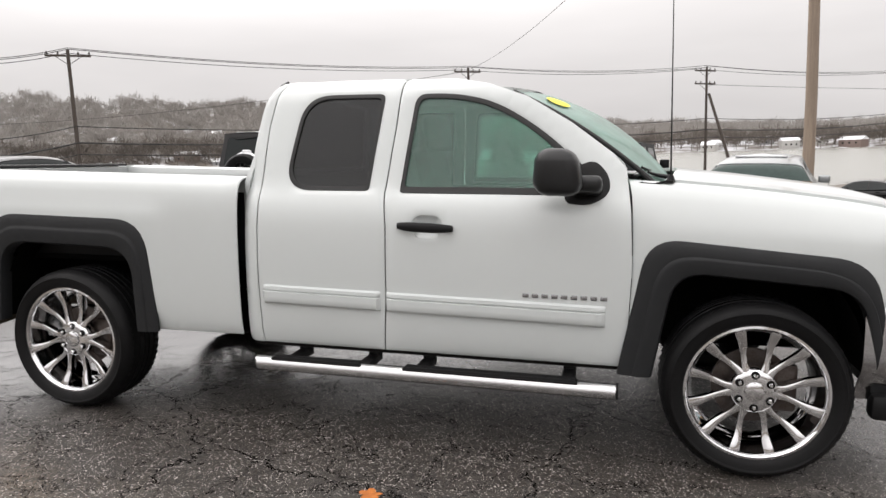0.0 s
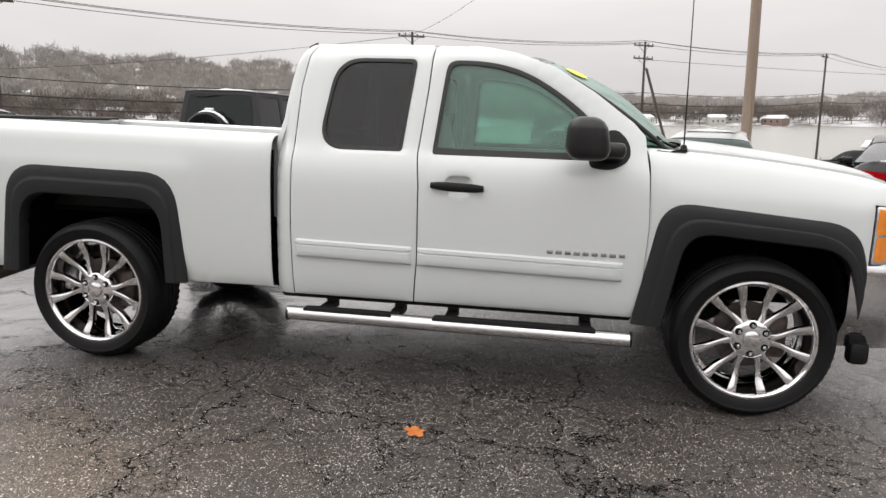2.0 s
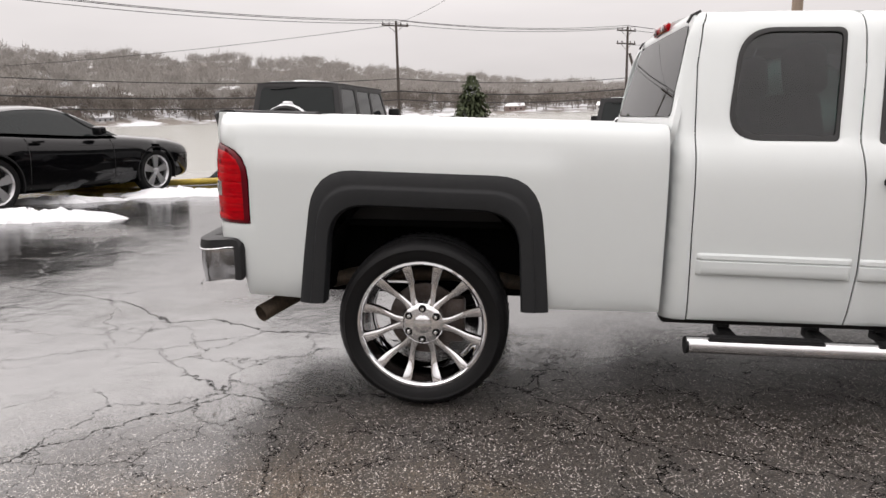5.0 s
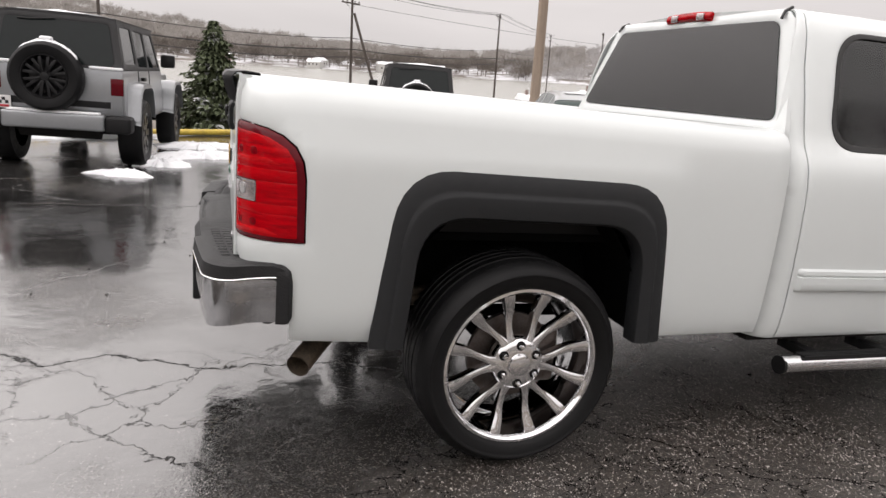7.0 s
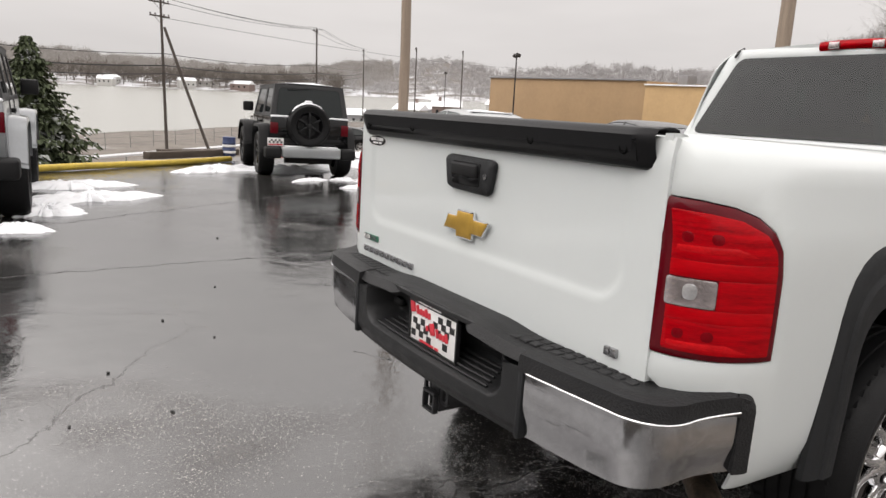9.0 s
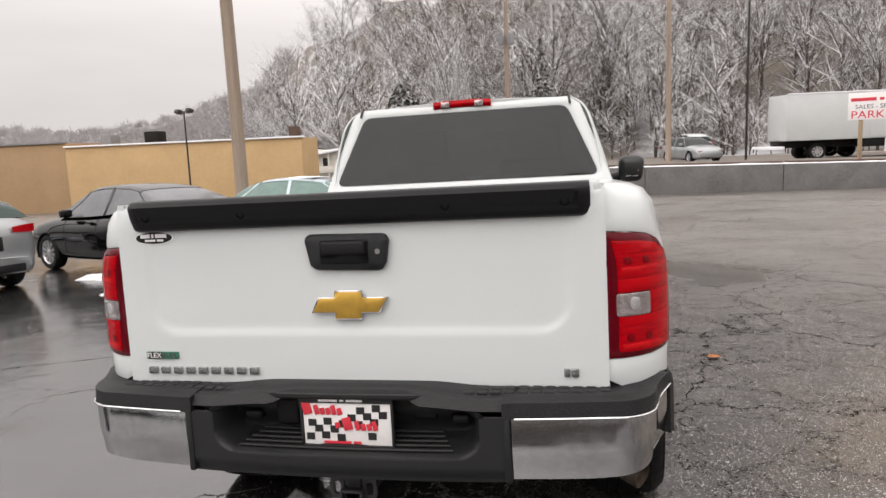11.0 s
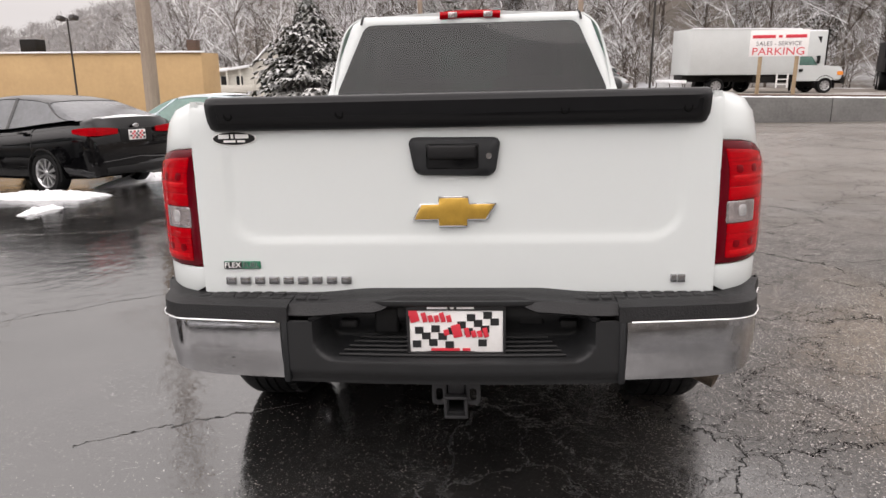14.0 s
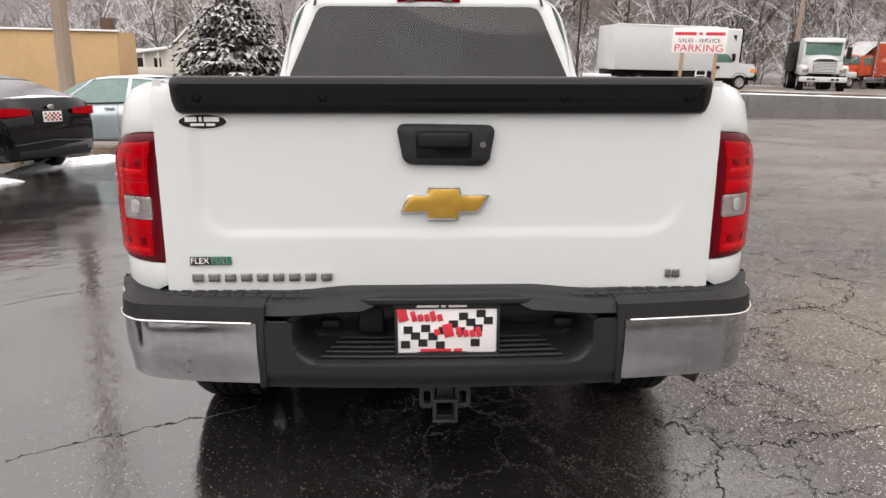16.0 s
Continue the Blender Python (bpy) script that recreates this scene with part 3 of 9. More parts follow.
    part("window_seal", panel_bm(win_f, cab_surf(s, 0.001), [ins], h=0.03, thick=0.008, roll=0.001, ring=0.006, flip=(s == LH)), SEAL, front_door)
    # door handle: recessed cup and pull
    def cup_surf(x, z, s=s):
        p = cab_surf(s, -0.003)(x, z)
        e = max(0.0, 1 - max(abs((x - 2.12) / 0.077), abs((z - 1.105) / 0.059)) ** 2.5)
        return (p[0], p[1] - s * 0.034 * e, p[2])
    part("handle_cup", panel_bm(cup, cup_surf, h=0.015, thick=0.004, roll=0, ring=0.006, flip=(s == LH)), WHITE, front_door)
    hb = bmesh.new()
    yb = cab_y(1.1)
    for k in range(15):
        q = -1 + 2 * k / 14
        hz_, hy = 0.024 - 0.009 * abs(q) ** 3, 0.012 + 0.022 * (1 - q * q)
        ring = [hb.verts.new((2.115 + 0.140 * q, s * (yb + hy + 0.011 * math.cos(t)), 1.104 - 0.004 * q + hz_ * math.sin(t))) for t in [2 * math.pi * n_ / 12 for n_ in range(12)]]
        if k:
            for n_ in range(12):
                hb.faces.new((last[n_], last[(n_ + 1) % 12], ring[(n_ + 1) % 12], ring[n_]))
        else:
            hb.faces.new(ring)
        last = ring
    hb.faces.new(last)
    add_box(hb, (1.975, min(s * (yb - 0.01), s * (yb + 0.015)), 1.094), (2.0, max(s * (yb - 0.01), s * (yb + 0.015)), 1.118), 0.004)
    add_box(hb, (2.228, min(s * (yb - 0.01), s * (yb + 0.015)), 1.090), (2.253, max(s * (yb - 0.01), s * (yb + 0.015)), 1.114), 0.004)
    bmesh.ops.recalc_face_normals(hb, faces=hb.faces)
    part("door_handle", hb, PLASTIC, front_door, "black door pull handle")
    # white side mouldings with a stepped upper edge
    for nm, x0, x1, owner in (("moulding", 1.228, 1.880, rear_door), ("moulding", 1.912, 2.985, front_door)):
        prof = [(0.690, 0.0), (0.694, 0.015), (0.704, 0.021), (0.754, 0.019), (0.7575, 0.010), (0.7615, 0.010), (0.765, 0.017), (0.782, 0.015), (0.790, 0.0)]

        def mf(u, v, x0=x0, x1=x1, prof=prof):
            k = v * (len(prof) - 1)
            i = min(int(k), len(prof) - 2)
            z = prof[i][0] + (prof[i + 1][0] - prof[i][0]) * (k - i)
            o = prof[i][1] + (prof[i + 1][1] - prof[i][1]) * (k - i)
            x = x0 + (x1 - x0) * u
            o *= sm(0, 0.012, min(x - x0, x1 - x) + 0.002)
            return (x, s * (cab_y(z) + o - 0.001), z - 0.007 - 0.0155 * (x - 1.24))
        us = grid_sheet(40, 2 * (len(prof) - 1), mf, 0.006 if s < 0 else -0.006)
        part(nm, us, WHITE_TRIM, owner, "white ribbed side moulding")
    # model lettering on the door as plain silver bars
    for k in range(9):
        bx = 2.597 + k * 0.0455
        part("letter_bar", box((bx, min(s * 0.974, s * 0.980), 0.781), (bx + 0.031, max(s * 0.974, s * 0.980), 0.800), 0.002), SILVERTXT, front_door)
    # front fender
    def fz(x):
        return spl(x, [3.0, 3.3, 3.6, 3.9, 4.1, 4.25, 4.4], [1.345, 1.325, 1.30, 1.265, 1.235, 1.20, 1.14])

    def fend_surf(u, v, s=s):
        th = min(1.0, max(0.0, (u - 4.12) / 0.40)) * math.pi / 2
        x = u if u < 4.12 else 4.12 + 0.26 * math.sin(th)
        y0 = spl(min(v, 1.0), [0.40, 0.55, 0.75, 0.95, 1.0], [0.925, 0.950, 0.966, 0.962, 0.957])
        y0 += 0.012 * sm(3.1, 3.25, u) * (1 - sm(1.08, 1.16, v))
        if v <= 1.0:
            z = v
        else:
            a = min(1.0, (v - 1.0) / 0.36) * math.pi / 2
            z = 1.0 + (fz(x) - 1.0) * math.sin(a) ** 0.9
            y0 -= 0.155 * (1 - math.cos(a) ** 0.75)
        return (x, s * (y0 - 0.26 * (1 - math.cos(th))), z)
    fender = part("front_fender", panel_bm([(3.065, 0.452)] + F_IN[1:-1] + [(4.115, 0.60), (4.135, 0.82), (4.142, 1.108), (4.50, 1.118), (4.50, 1.36), (3.066, 1.36), (3.0885, 1.20), (3.1015, 0.95), (3.0915, 0.68)], fend_surf, h=0.045, flip=(s == LH)), WHITE, truck)
    part("fender_flare", flare_bm(F_OUT, F_IN, s, 0.972, 0.026), FLARE, truck, "textured black wheel-arch flare")
    # headlamp
    hl = panel_bm(rounded([(4.147, 0.822), (4.50, 0.835), (4.50, 1.10), (4.152, 1.102)], 0.015, 4), lambda u, v: fend_surf(u, v), h=0.035, thick=0.04, flip=(s == LH))
    lampf = part("headlamp", hl, HEADGLASS, truck, "clear headlamp with amber side lenses")
    for v0, v1 in ((0.838, 0.955), (0.968, 1.088)):
        part("amber_lens", panel_bm(rounded([(4.155, v0), (4.212, v0), (4.216, v1), (4.160, v1)], 0.008, 3), lambda u, v: (lambda p: (p[0], p[1] + s * 0.004, p[2]))(fend_surf(u, v)), h=0.03, thick=0.006, roll=0.001, ring=0.006, flip=(s == LH)), AMBER, lampf, "amber side marker lens")
    # front mirror
    mir = bmesh.new()
    add_box(mir, (2.655, 0, 1.272), (2.872, 0.20, 1.482), 0.058, None, 6)
    for v in mir.verts:
        up_ = max(0.0, v.co.z - 1.36)
        v.co.x += (0.10 if v.co.x < 2.76 else -0.28) * up_
        v.co.x += 0.22 * max(0.0, 1.33 - v.co.z) * (v.co.x < 2.76)
        if v.co.z < 1.352:
            v.co.y *= 0.94
        v.co.y = s * (v.co.y + 0.985)
    bmesh.ops.recalc_face_normals(mir, faces=mir.faces)
    mh = part("mirror_housing", mir, MIRRORCAP, front_door, "black door mirror")
    arm = bmesh.new()
    add_box(arm, (2.80, 0, 1.285), (2.955, 0.130, 1.362), 0.030, None, 4)
    for v in arm.verts:
        v.co.z -= 0.030 * sm(0.06, 0.0, v.co.y)
        v.co.y = s * (v.co.y + 0.905)
    bmesh.ops.recalc_face_normals(arm, faces=arm.faces)
    part("mirror_arm", arm, MIRRORCAP, front_door)
    part("mirror_sail", panel_bm(rounded([(2.775, 1.232), (2.90, 1.222), (2.990, 1.275), (2.985, 1.36), (2.915, 1.435), (2.80, 1.39)], 0.045, 6), cab_surf(s, 0.006), h=0.03, thick=0.012, flip=(s == LH)), PLASTIC, front_door)
    part("mirror_glass", box((2.658, min(s * 1.04, s * 1.13), 1.315), (2.6615, max(s * 1.04, s * 1.13), 1.365), 0.001), CHROME, front_door)
    # sill under the doors
    part("rocker_panel", box((1.11, min(s * 0.78, s * 0.885), 0.425), (3.06, max(s * 0.78, s * 0.885), 0.485), 0.02), DARKMETAL, truck)
    # tubular side step with rubber treads and brackets
    yb = s * 1.005
    bar = part("side_step", tube([(1.20, yb, 0.368), (1.5, yb, 0.366), (2.5, yb, 0.362), (3.045, yb, 0.360)], 0.038, 24), STEEL, truck, "brushed steel tubular side step")
    for x0 in (1.196, 3.043):
        part("end_cap", tube([(x0, yb, 0.365), (x0 + 0.012, yb, 0.365)], 0.040, 24), PLASTIC, bar)
    for x0, x1 in ((1.30, 1.78), (2.02, 2.86)):
        tr = bmesh.new()
        for k in range(5):
            yy = yb - s * 0.024 + s * k * 0.012
            add_box(tr, (x0, yy - 0.0045, 0.392), (x1, yy + 0.0045, 0.412 - 0.0012 * abs(k - 2)), 0.002)
        add_box(tr, (x0 - 0.01, yb - 0.03, 0.386), (x1 + 0.01, yb + 0.03, 0.403), 0.006)
        part("step_tread", tr, PLASTIC, bar, "black ribbed rubber step tread")
    for x0 in (1.40, 1.80, 2.10, 2.82):
        br = bmesh.new()
        add_box(br, (x0 - 0.03, min(yb, s * 0.80), 0.37), (x0 + 0.03, max(yb, s * 0.80), 0.41), 0.006)
        add_box(br, (x0 - 0.03, min(s * 0.80, s * 0.86), 0.38), (x0 + 0.03, max(s * 0.80, s * 0.86), 0.46), 0.006)
        part("step_bracket", br, PLASTIC, bar)


# ---- tailgate ----
def gate_surf(y, z):
    d = min(0.70 - abs(y), z - 0.945)
    if abs(y) > 0.60 and z < 1.045:
        d = min(d, 0.10 - math.hypot(abs(y) - 0.60, z - 1.045))
    return (-1.034 + 0.007 * sm(-0.008, 0.016, d) + 0.012 * sm(1.30, 1.40, z), y, z)


gate = part("tailgate", panel_bm([(0.803, 0.765), (0.803, 1.372), (-0.804, 1.372), (-0.804, 0.765)], gate_surf, h=0.014, thick=0.05, flip=True), WHITE, truck)


def lathe_at(y):
    """A small dished screw cover on the cap's rear face."""
    d = lathe([(0.0, 0.004), (0.006, 0.003), (0.009, -0.001), (0.0125, -0.002), (0.015, 0.003)], 18, "x")
    bmesh.ops.translate(d, vec=(-1.0700, y, 1.337), verts=d.verts)
    return d


def spoil(u, v):
    prof = [(-0.985, 1.374), (-0.99, 1.386), (-1.03, 1.388), (-1.062, 1.384), (-1.074, 1.370), (-1.066, 1.335), (-1.052, 1.300), (-1.040, 1.294), (-1.02, 1.297)]
    k = v * (len(prof) - 1)
    i = min(int(k), len(prof) - 2)
    x = prof[i][0] + (prof[i + 1][0] - prof[i][0]) * (k - i)
    z = prof[i][1] + (prof[i + 1][1] - prof[i][1]) * (k - i)
    y = 0.742 - 1.502 * u
    e = min(u, 1 - u) * 1.502
    return (x + 0.03 * (1 - sm(0, 0.03, e)), y, z)


sp = part("tailgate_spoiler", grid_sheet(60, 16, spoil, 0.004), SPOILER, gate, "black plastic tailgate top cap")
part("spoiler_panel", grid_sheet(60, 8, lambda u, v: (lambda y, z: (-1.0668 - 0.205 * (z - 1.335) - 0.0030 * sm(0, 0.12, min(v, 1 - v)), y, z))(0.700 - 1.430 * u, 1.310 + 0.058 * v), 0.002), GLOSSBLACK, sp, "gloss black recessed panel")
for yy in (0.665, 0.325, -0.34, -0.69):
    part("cap_screw", lathe_at(yy), WELL, sp, "dimpled screw cover")
bez = panel_bm(rounded([(0.128, 1.265), (0.105, 1.145), (-0.135, 1.14), (-0.155, 1.262)], 0.028, 6), lambda y, z: (-1.040 - 0.012 * sm(0, 0.03, min(1.27 - z, z - 1.135)), y, z), h=0.02, thick=0.02, roll=0.006, ring=0.008, flip=True)
hz = part("gate_handle_bezel", bez, FLARE, gate, "black tailgate handle surround")
part("gate_handle_recess", box((-1.056, -0.088, 1.168), (-1.046, 0.072, 1.242), 0.006), GLOSSBLACK, hz)
part("gate_handle_paddle", box((-1.066, -0.080, 1.196), (-1.050, 0.066, 1.240), 0.008, None, 3), PLASTIC, hz)
part("lock_cylinder", tube([(-1.048, -0.118, 1.205), (-1.057, -0.118, 1.205)], 0.009, 16), SILVERTXT, hz)
# cross-shaped emblem: chrome rim and gold face
cross = [(0.118, 1.010), (0.094, 1.060), (0.040, 1.060), (0.036, 1.082), (-0.054, 1.082), (-0.058, 1.060), (-0.140, 1.060), (-0.110, 1.010), (-0.052, 1.010), (-0.050, 0.988), (0.038, 0.988), (0.040, 1.010)]
cx, cz = -0.010, 1.035
em = part("emblem_rim", panel_bm(cross, lambda y, z: (-1.044, y, z), h=0.03, thick=0.010, roll=0.001, ring=0.003, flip=True), CHROME, gate, "chrome rim of a gold cross emblem")
part("emblem_face", panel_bm([(cx + (y - cx) * 0.955, cz + (z - cz) * 0.90) for y, z in cross], lambda y, z: (-1.048, y, z), h=0.03, thick=0.006, roll=0.002, ring=0.004, flip=True), GOLD, em, "gold emblem face")
for k in range(9):
    y0 = 0.728 - k * 0.0468
    part("letter_bar", box((-1.043, y0 - 0.033, 0.806), (-1.033, y0, 0.829), 0.002), SILVERTXT, gate)
for y0, w in ((-0.672, 0.018), (-0.694, 0.022)):
    part("letter_bar", box((-1.043, y0 - w, 0.809), (-1.033, y0, 0.833), 0.002), SILVERTXT, gate)
fb = part("fuel_badge", box((-1.040, 0.612, 0.856), (-1.034, 0.732, 0.881), 0.002), GREENBADGE, gate, "small green fuel badge")
part("badge_field", box((-1.0412, 0.672, 0.857), (-1.0395, 0.731, 0.880), 0.001), BLACKPRINT, fb, "black half of the badge")
part("badge_lettering", text_bm("FLEX", 0.024, 0.0012, pose(-1.0420, 0.702, 0.8685, 90, 0, -90), 0.052), WHITEPRINT, fb)
part("badge_lettering", text_bm("FUEL", 0.024, 0.0012, pose(-1.0412, 0.642, 0.8685, 90, 0, -90), 0.052), SILVERTXT, fb)
def stick(o):
    return lambda y, z: (gate_surf(y, z)[0] - o, y, z)


ell = [(math.cos(t), math.sin(t)) for t in [2 * math.pi * k / 36 for k in range(36)]]
ovs = part("dealer_sticker", panel_bm([(0.665 + 0.068 * c_, 1.268 + 0.0215 * s_) for c_, s_ in ell], stick(0.002), h=0.012, thick=0.002, roll=0, ring=0.003, flip=True), WHITEPRINT, gate, "black and white oval dealer sticker")
part("sticker_field", panel_bm([(0.665 + 0.065 * c_, 1.268 + 0.0195 * s_) for c_, s_ in ell], stick(0.003), h=0.012, thick=0.002, roll=0, ring=0.003, flip=True), PLASTIC, ovs)
for y0, y1, z0, z1 in ((0.712, 0.682, 1.268, 1.281), (0.676, 0.668, 1.268, 1.281), (0.662, 0.620, 1.268, 1.281), (0.698, 0.662, 1.256, 1.263), (0.656, 0.632, 1.256, 1.263)):
    part("letter_bar", panel_bm([(y0, z0), (y0, z1), (y1, z1), (y1, z0)], stick(0.004), h=0.012, thick=0.002, roll=0, ring=0.002, flip=True), WHITEPRINT, ovs)

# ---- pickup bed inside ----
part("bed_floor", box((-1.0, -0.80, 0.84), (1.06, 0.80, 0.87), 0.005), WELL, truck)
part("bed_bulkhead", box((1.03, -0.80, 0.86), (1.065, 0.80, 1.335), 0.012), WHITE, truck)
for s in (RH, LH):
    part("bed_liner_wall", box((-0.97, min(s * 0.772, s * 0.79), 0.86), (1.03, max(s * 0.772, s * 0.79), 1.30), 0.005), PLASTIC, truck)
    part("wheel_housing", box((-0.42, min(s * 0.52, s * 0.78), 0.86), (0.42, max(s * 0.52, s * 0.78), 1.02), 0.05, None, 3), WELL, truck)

# ---- cab rear wall, roof, glass ----
back_out = [(0.80, 0.86), (0.893, 1.32), (0.712, 1.80), (0.64, 1.845), (-0.64, 1.845), (-0.712, 1.80), (-0.893, 1.32), (-0.80, 0.86)]
back_win = rounded([(0.815, 1.375), (0.632, 1.795), (-0.632, 1.795), (-0.815, 1.375)], 0.05, 5)


def back_surf(y, z):
    return (1.077 + tail_lean(z) + 0.016 * y * y, y, z)


part("cab_back", panel_bm(back_out, back_surf, [back_win], h=0.05, thick=0.03, flip=True), WHITE, truck)
part("rear_window", panel_bm(back_win, lambda y, z: (back_surf(y, z)[0] - 0.003, y, z), h=0.06, thick=0.005, roll=0, flip=True), GLASS_REAR, truck, "dark tinted rear window")


def roof_f(u, v):
    y = -0.645 + 1.29 * v
    x0, x1 = 1.205 + 0.05 * y * y, 2.575 - 0.20 * y * y
    x = x0 + (x1 - x0) * u
    z = 1.850 + 0.030 * (1 - (y / 0.645) ** 2) * math.sin(math.pi * min(1, 0.25 + 0.6 * u)) - 0.055 * sm(0.66, 1.0, u) - 0.012 * (1 - sm(0.0, 0.10, u))
    return (x, y, z)


part("roof", grid_sheet(26, 22, roof_f, 0.02), WHITE, truck)
part("headliner", grid_sheet(6, 6, lambda u, v: (lambda p: (p[0], p[1] * 0.96, p[2] - 0.035))(roof_f(u, v)), 0.01), LINER, truck)
for s in (RH, LH):
    part("roof_ditch_strip", tube([(1.188, s * 0.655, 1.800), (1.205, s * 0.650, 1.832), (1.245, s * 0.644, 1.852)], 0.007, 8), SEAL, truck)
chm = part("high_stop_lamp", grid_sheet(18, 5, lambda u, v: (1.196 - 0.012 * math.sin(math.pi * v), 0.180 - 0.360 * u, 1.818 + 0.044 * v + 0.006 * math.sin(math.pi * u)), 0.02), RED, truck, "red high-mounted stop lamp")
for y0 in (0.075, -0.135):
    part("cargo_lens", box((1.176, y0, 1.824), (1.186, y0 + 0.055, 1.858), 0.004), CLEARLAMP, chm, "clear cargo lamp lens")


def ws(u, v):
    """The windscreen from the roof's front edge down to the cowl."""
    y = (-1 + 2 * v) * (0.635 + 0.155 * u)
    t = y / (0.635 + 0.155 * u)
    bow = math.sin(math.pi * u) ** 0.8 * (1 - 0.55 * t * t)
    x = 2.57 + (3.30 - 2.57) * u - 0.10 * t * t + 0.035 * bow
    return (x, y, 1.806 - 0.473 * u + 0.072 * bow - 0.026 * t * t)


part("windscreen", grid_sheet(20, 20, ws, 0.005), GLASS_SCREEN, truck, "green-tinted windscreen with frost")
for s in (RH, LH):
    part("windscreen_seal", tube([ws(u, 0.004 if s < 0 else 0.996) for u in [k / 16 for k in range(17)]], 0.013, 8), SEAL, truck)
part("windscreen_seal", tube([ws(0.0, v) for v in [k / 16 for k in range(17)]], 0.010, 8), SEAL, truck)
stk = grid_sheet(4, 24, lambda u, v: (lambda p: (p[0] + 0.004, p[1], p[2] + 0.006))(ws(0.22 + 0.075 * u * math.cos(2 * math.pi * v), 0.15 + 0.055 * u * math.sin(2 * math.pi * v))))
part("windscreen_sticker", stk, YELLOWSTK, truck, "yellow oval price sticker")

# ---- hood, cowl, front ----
def hood_f(u, v):
    y = -0.800 + 1.60 * v
    x0, x1 = 3.335 - 0.10 * (y / 0.8) ** 2, 4.42 - 0.10 * (y / 0.8) ** 2
    x = x0 + (x1 - x0) * u
    z = fz(x) + 0.012 + 0.030 * (1 - (y / 0.8) ** 2) + 0.018 * sm(0.62, 0.45, abs(y)) - 0.05 * sm(0.93, 1.0, u)
    return (x, y, z)


part("hood", grid_sheet(24, 24, hood_f, 0.02), WHITE, truck)
part("cowl_grille", grid_sheet(6, 20, lambda u, v: (lambda y: (3.19 - 0.09 * (y / 0.85) ** 2 + 0.17 * u, y, 1.322 + 0.012 * math.sin(9.42 * u) * 0.4 + 0.014 * u))(-0.86 + 1.72 * v), 0.012), PLASTIC, truck)
for y0 in (-0.62, -0.02):
    wp = bmesh.new()
    add_tube(wp, [(3.26, y0 + 0.1, 1.345), (3.20, y0 - 0.05, 1.358), (3.16, y0 - 0.12, 1.372)], [0.012, 0.009, 0.006], 8)
    add_tube(wp, [(3.235, y0 + 0.22, 1.352), (3.13, y0 - 0.14, 1.395)], 0.006, 6)
    part("wiper", wp, PLASTIC, truck)
ant = bmesh.new()
add_tube(ant, [(3.26, -0.80, 1.330), (3.26, -0.80, 1.36)], [0.022, 0.012], 12)
add_tube(ant, [(3.26, -0.80, 1.36), (3.24, -0.81, 2.15)], [0.0042, 0.0022], 8)
part("radio_antenna", ant, PLASTIC, truck, "thin black whip antenna")
gr = bmesh.new()
add_box(gr, (4.36, -0.62, 0.82), (4.40, 0.62, 1.12), 0.01)
grille = part("grille", gr, PLASTIC, truck)
for z0 in (0.86, 0.97, 1.08):
    part("grille_bar", box((4.395, -0.64, z0 - 0.022), (4.425, 0.64, z0 + 0.022), 0.01), CHROME, grille)


def fbump(u, v):
    """Front bumper: right side, round the corner, across the front, and back along the left; the top rolls in."""
    t = -1 + 2 * u
    a = abs(t)
    if a < 0.70:
        x, y, th = 4.60 - 0.12 * (a / 0.70) ** 2, 0.80 * a / 0.70, radians(16) * a / 0.70
    else:
        q = (a - 0.70) / 0.30
        th = radians(16) + radians(74) * sm(0.0, 0.55, q)
        x, y = 4.48 - 0.39 * q ** 1.4, 0.80 + 0.172 * math.sin(min(1.0, q * 1.5) * math.pi / 2)
    if v < 0.62:
        w = v / 0.62
        z, k = 0.385 + 0.395 * w, -0.085 * (1 - sm(0.0, 0.5, w)) + 0.012 * math.sin(math.pi * w)
    elif v < 0.85:
        f = (v - 0.62) / 0.23 * math.pi / 2
        z, k = 0.78 + 0.05 * math.sin(f), -0.05 * (1 - math.cos(f))
    else:
        z, k = 0.83 + 0.006 * (v - 0.85) / 0.15, -0.05 - 0.16 * (v - 0.85) / 0.15
    return (x + math.cos(th) * k - 0.03, math.copysign(1, t) * max(0.0, y + math.sin(th) * k + 0.012), z)


part("front_bumper", grid_sheet(80, 22, fbump, 0.006), CHROME_DULL, truck, "chrome front bumper")
for s in (RH, LH):
    part("air_dam", box((4.12, min(s * 0.86, s * 0.95), 0.30), (4.22, max(s * 0.86, s * 0.95), 0.42), 0.03, pose(0, 0, 0, 0, 0, 0)), PLASTIC, truck)
part("front_valance", box((4.18, -0.80, 0.36), (4.40, 0.80, 0.46), 0.03), PLASTIC, truck)

# ---- rear bumper ----
def bplan(t):
    """Rear bumper's outer line in plan, t from 0 (middle) to 1 (end on the flank)."""
    if t < 0.62:
        y = 0.80 * t / 0.62
        return Vector((-1.192 + 0.055 * (y / 0.8) ** 2, y))
    q = (t - 0.62) / 0.38
    if q < 0.5:
        a = q / 0.5 * math.pi / 2
        return Vector((-1.137 + 0.13 * (1 - math.cos(a)) , 0.80 + 0.138 * math.sin(a)))
    return Vector((-1.007 + 0.158 * (q - 0.5) / 0.5, 0.938 + 0.062 * sm(0.5, 1.0, q) * 0.5 + 0.031 * (q - 0.5) / 0.5))


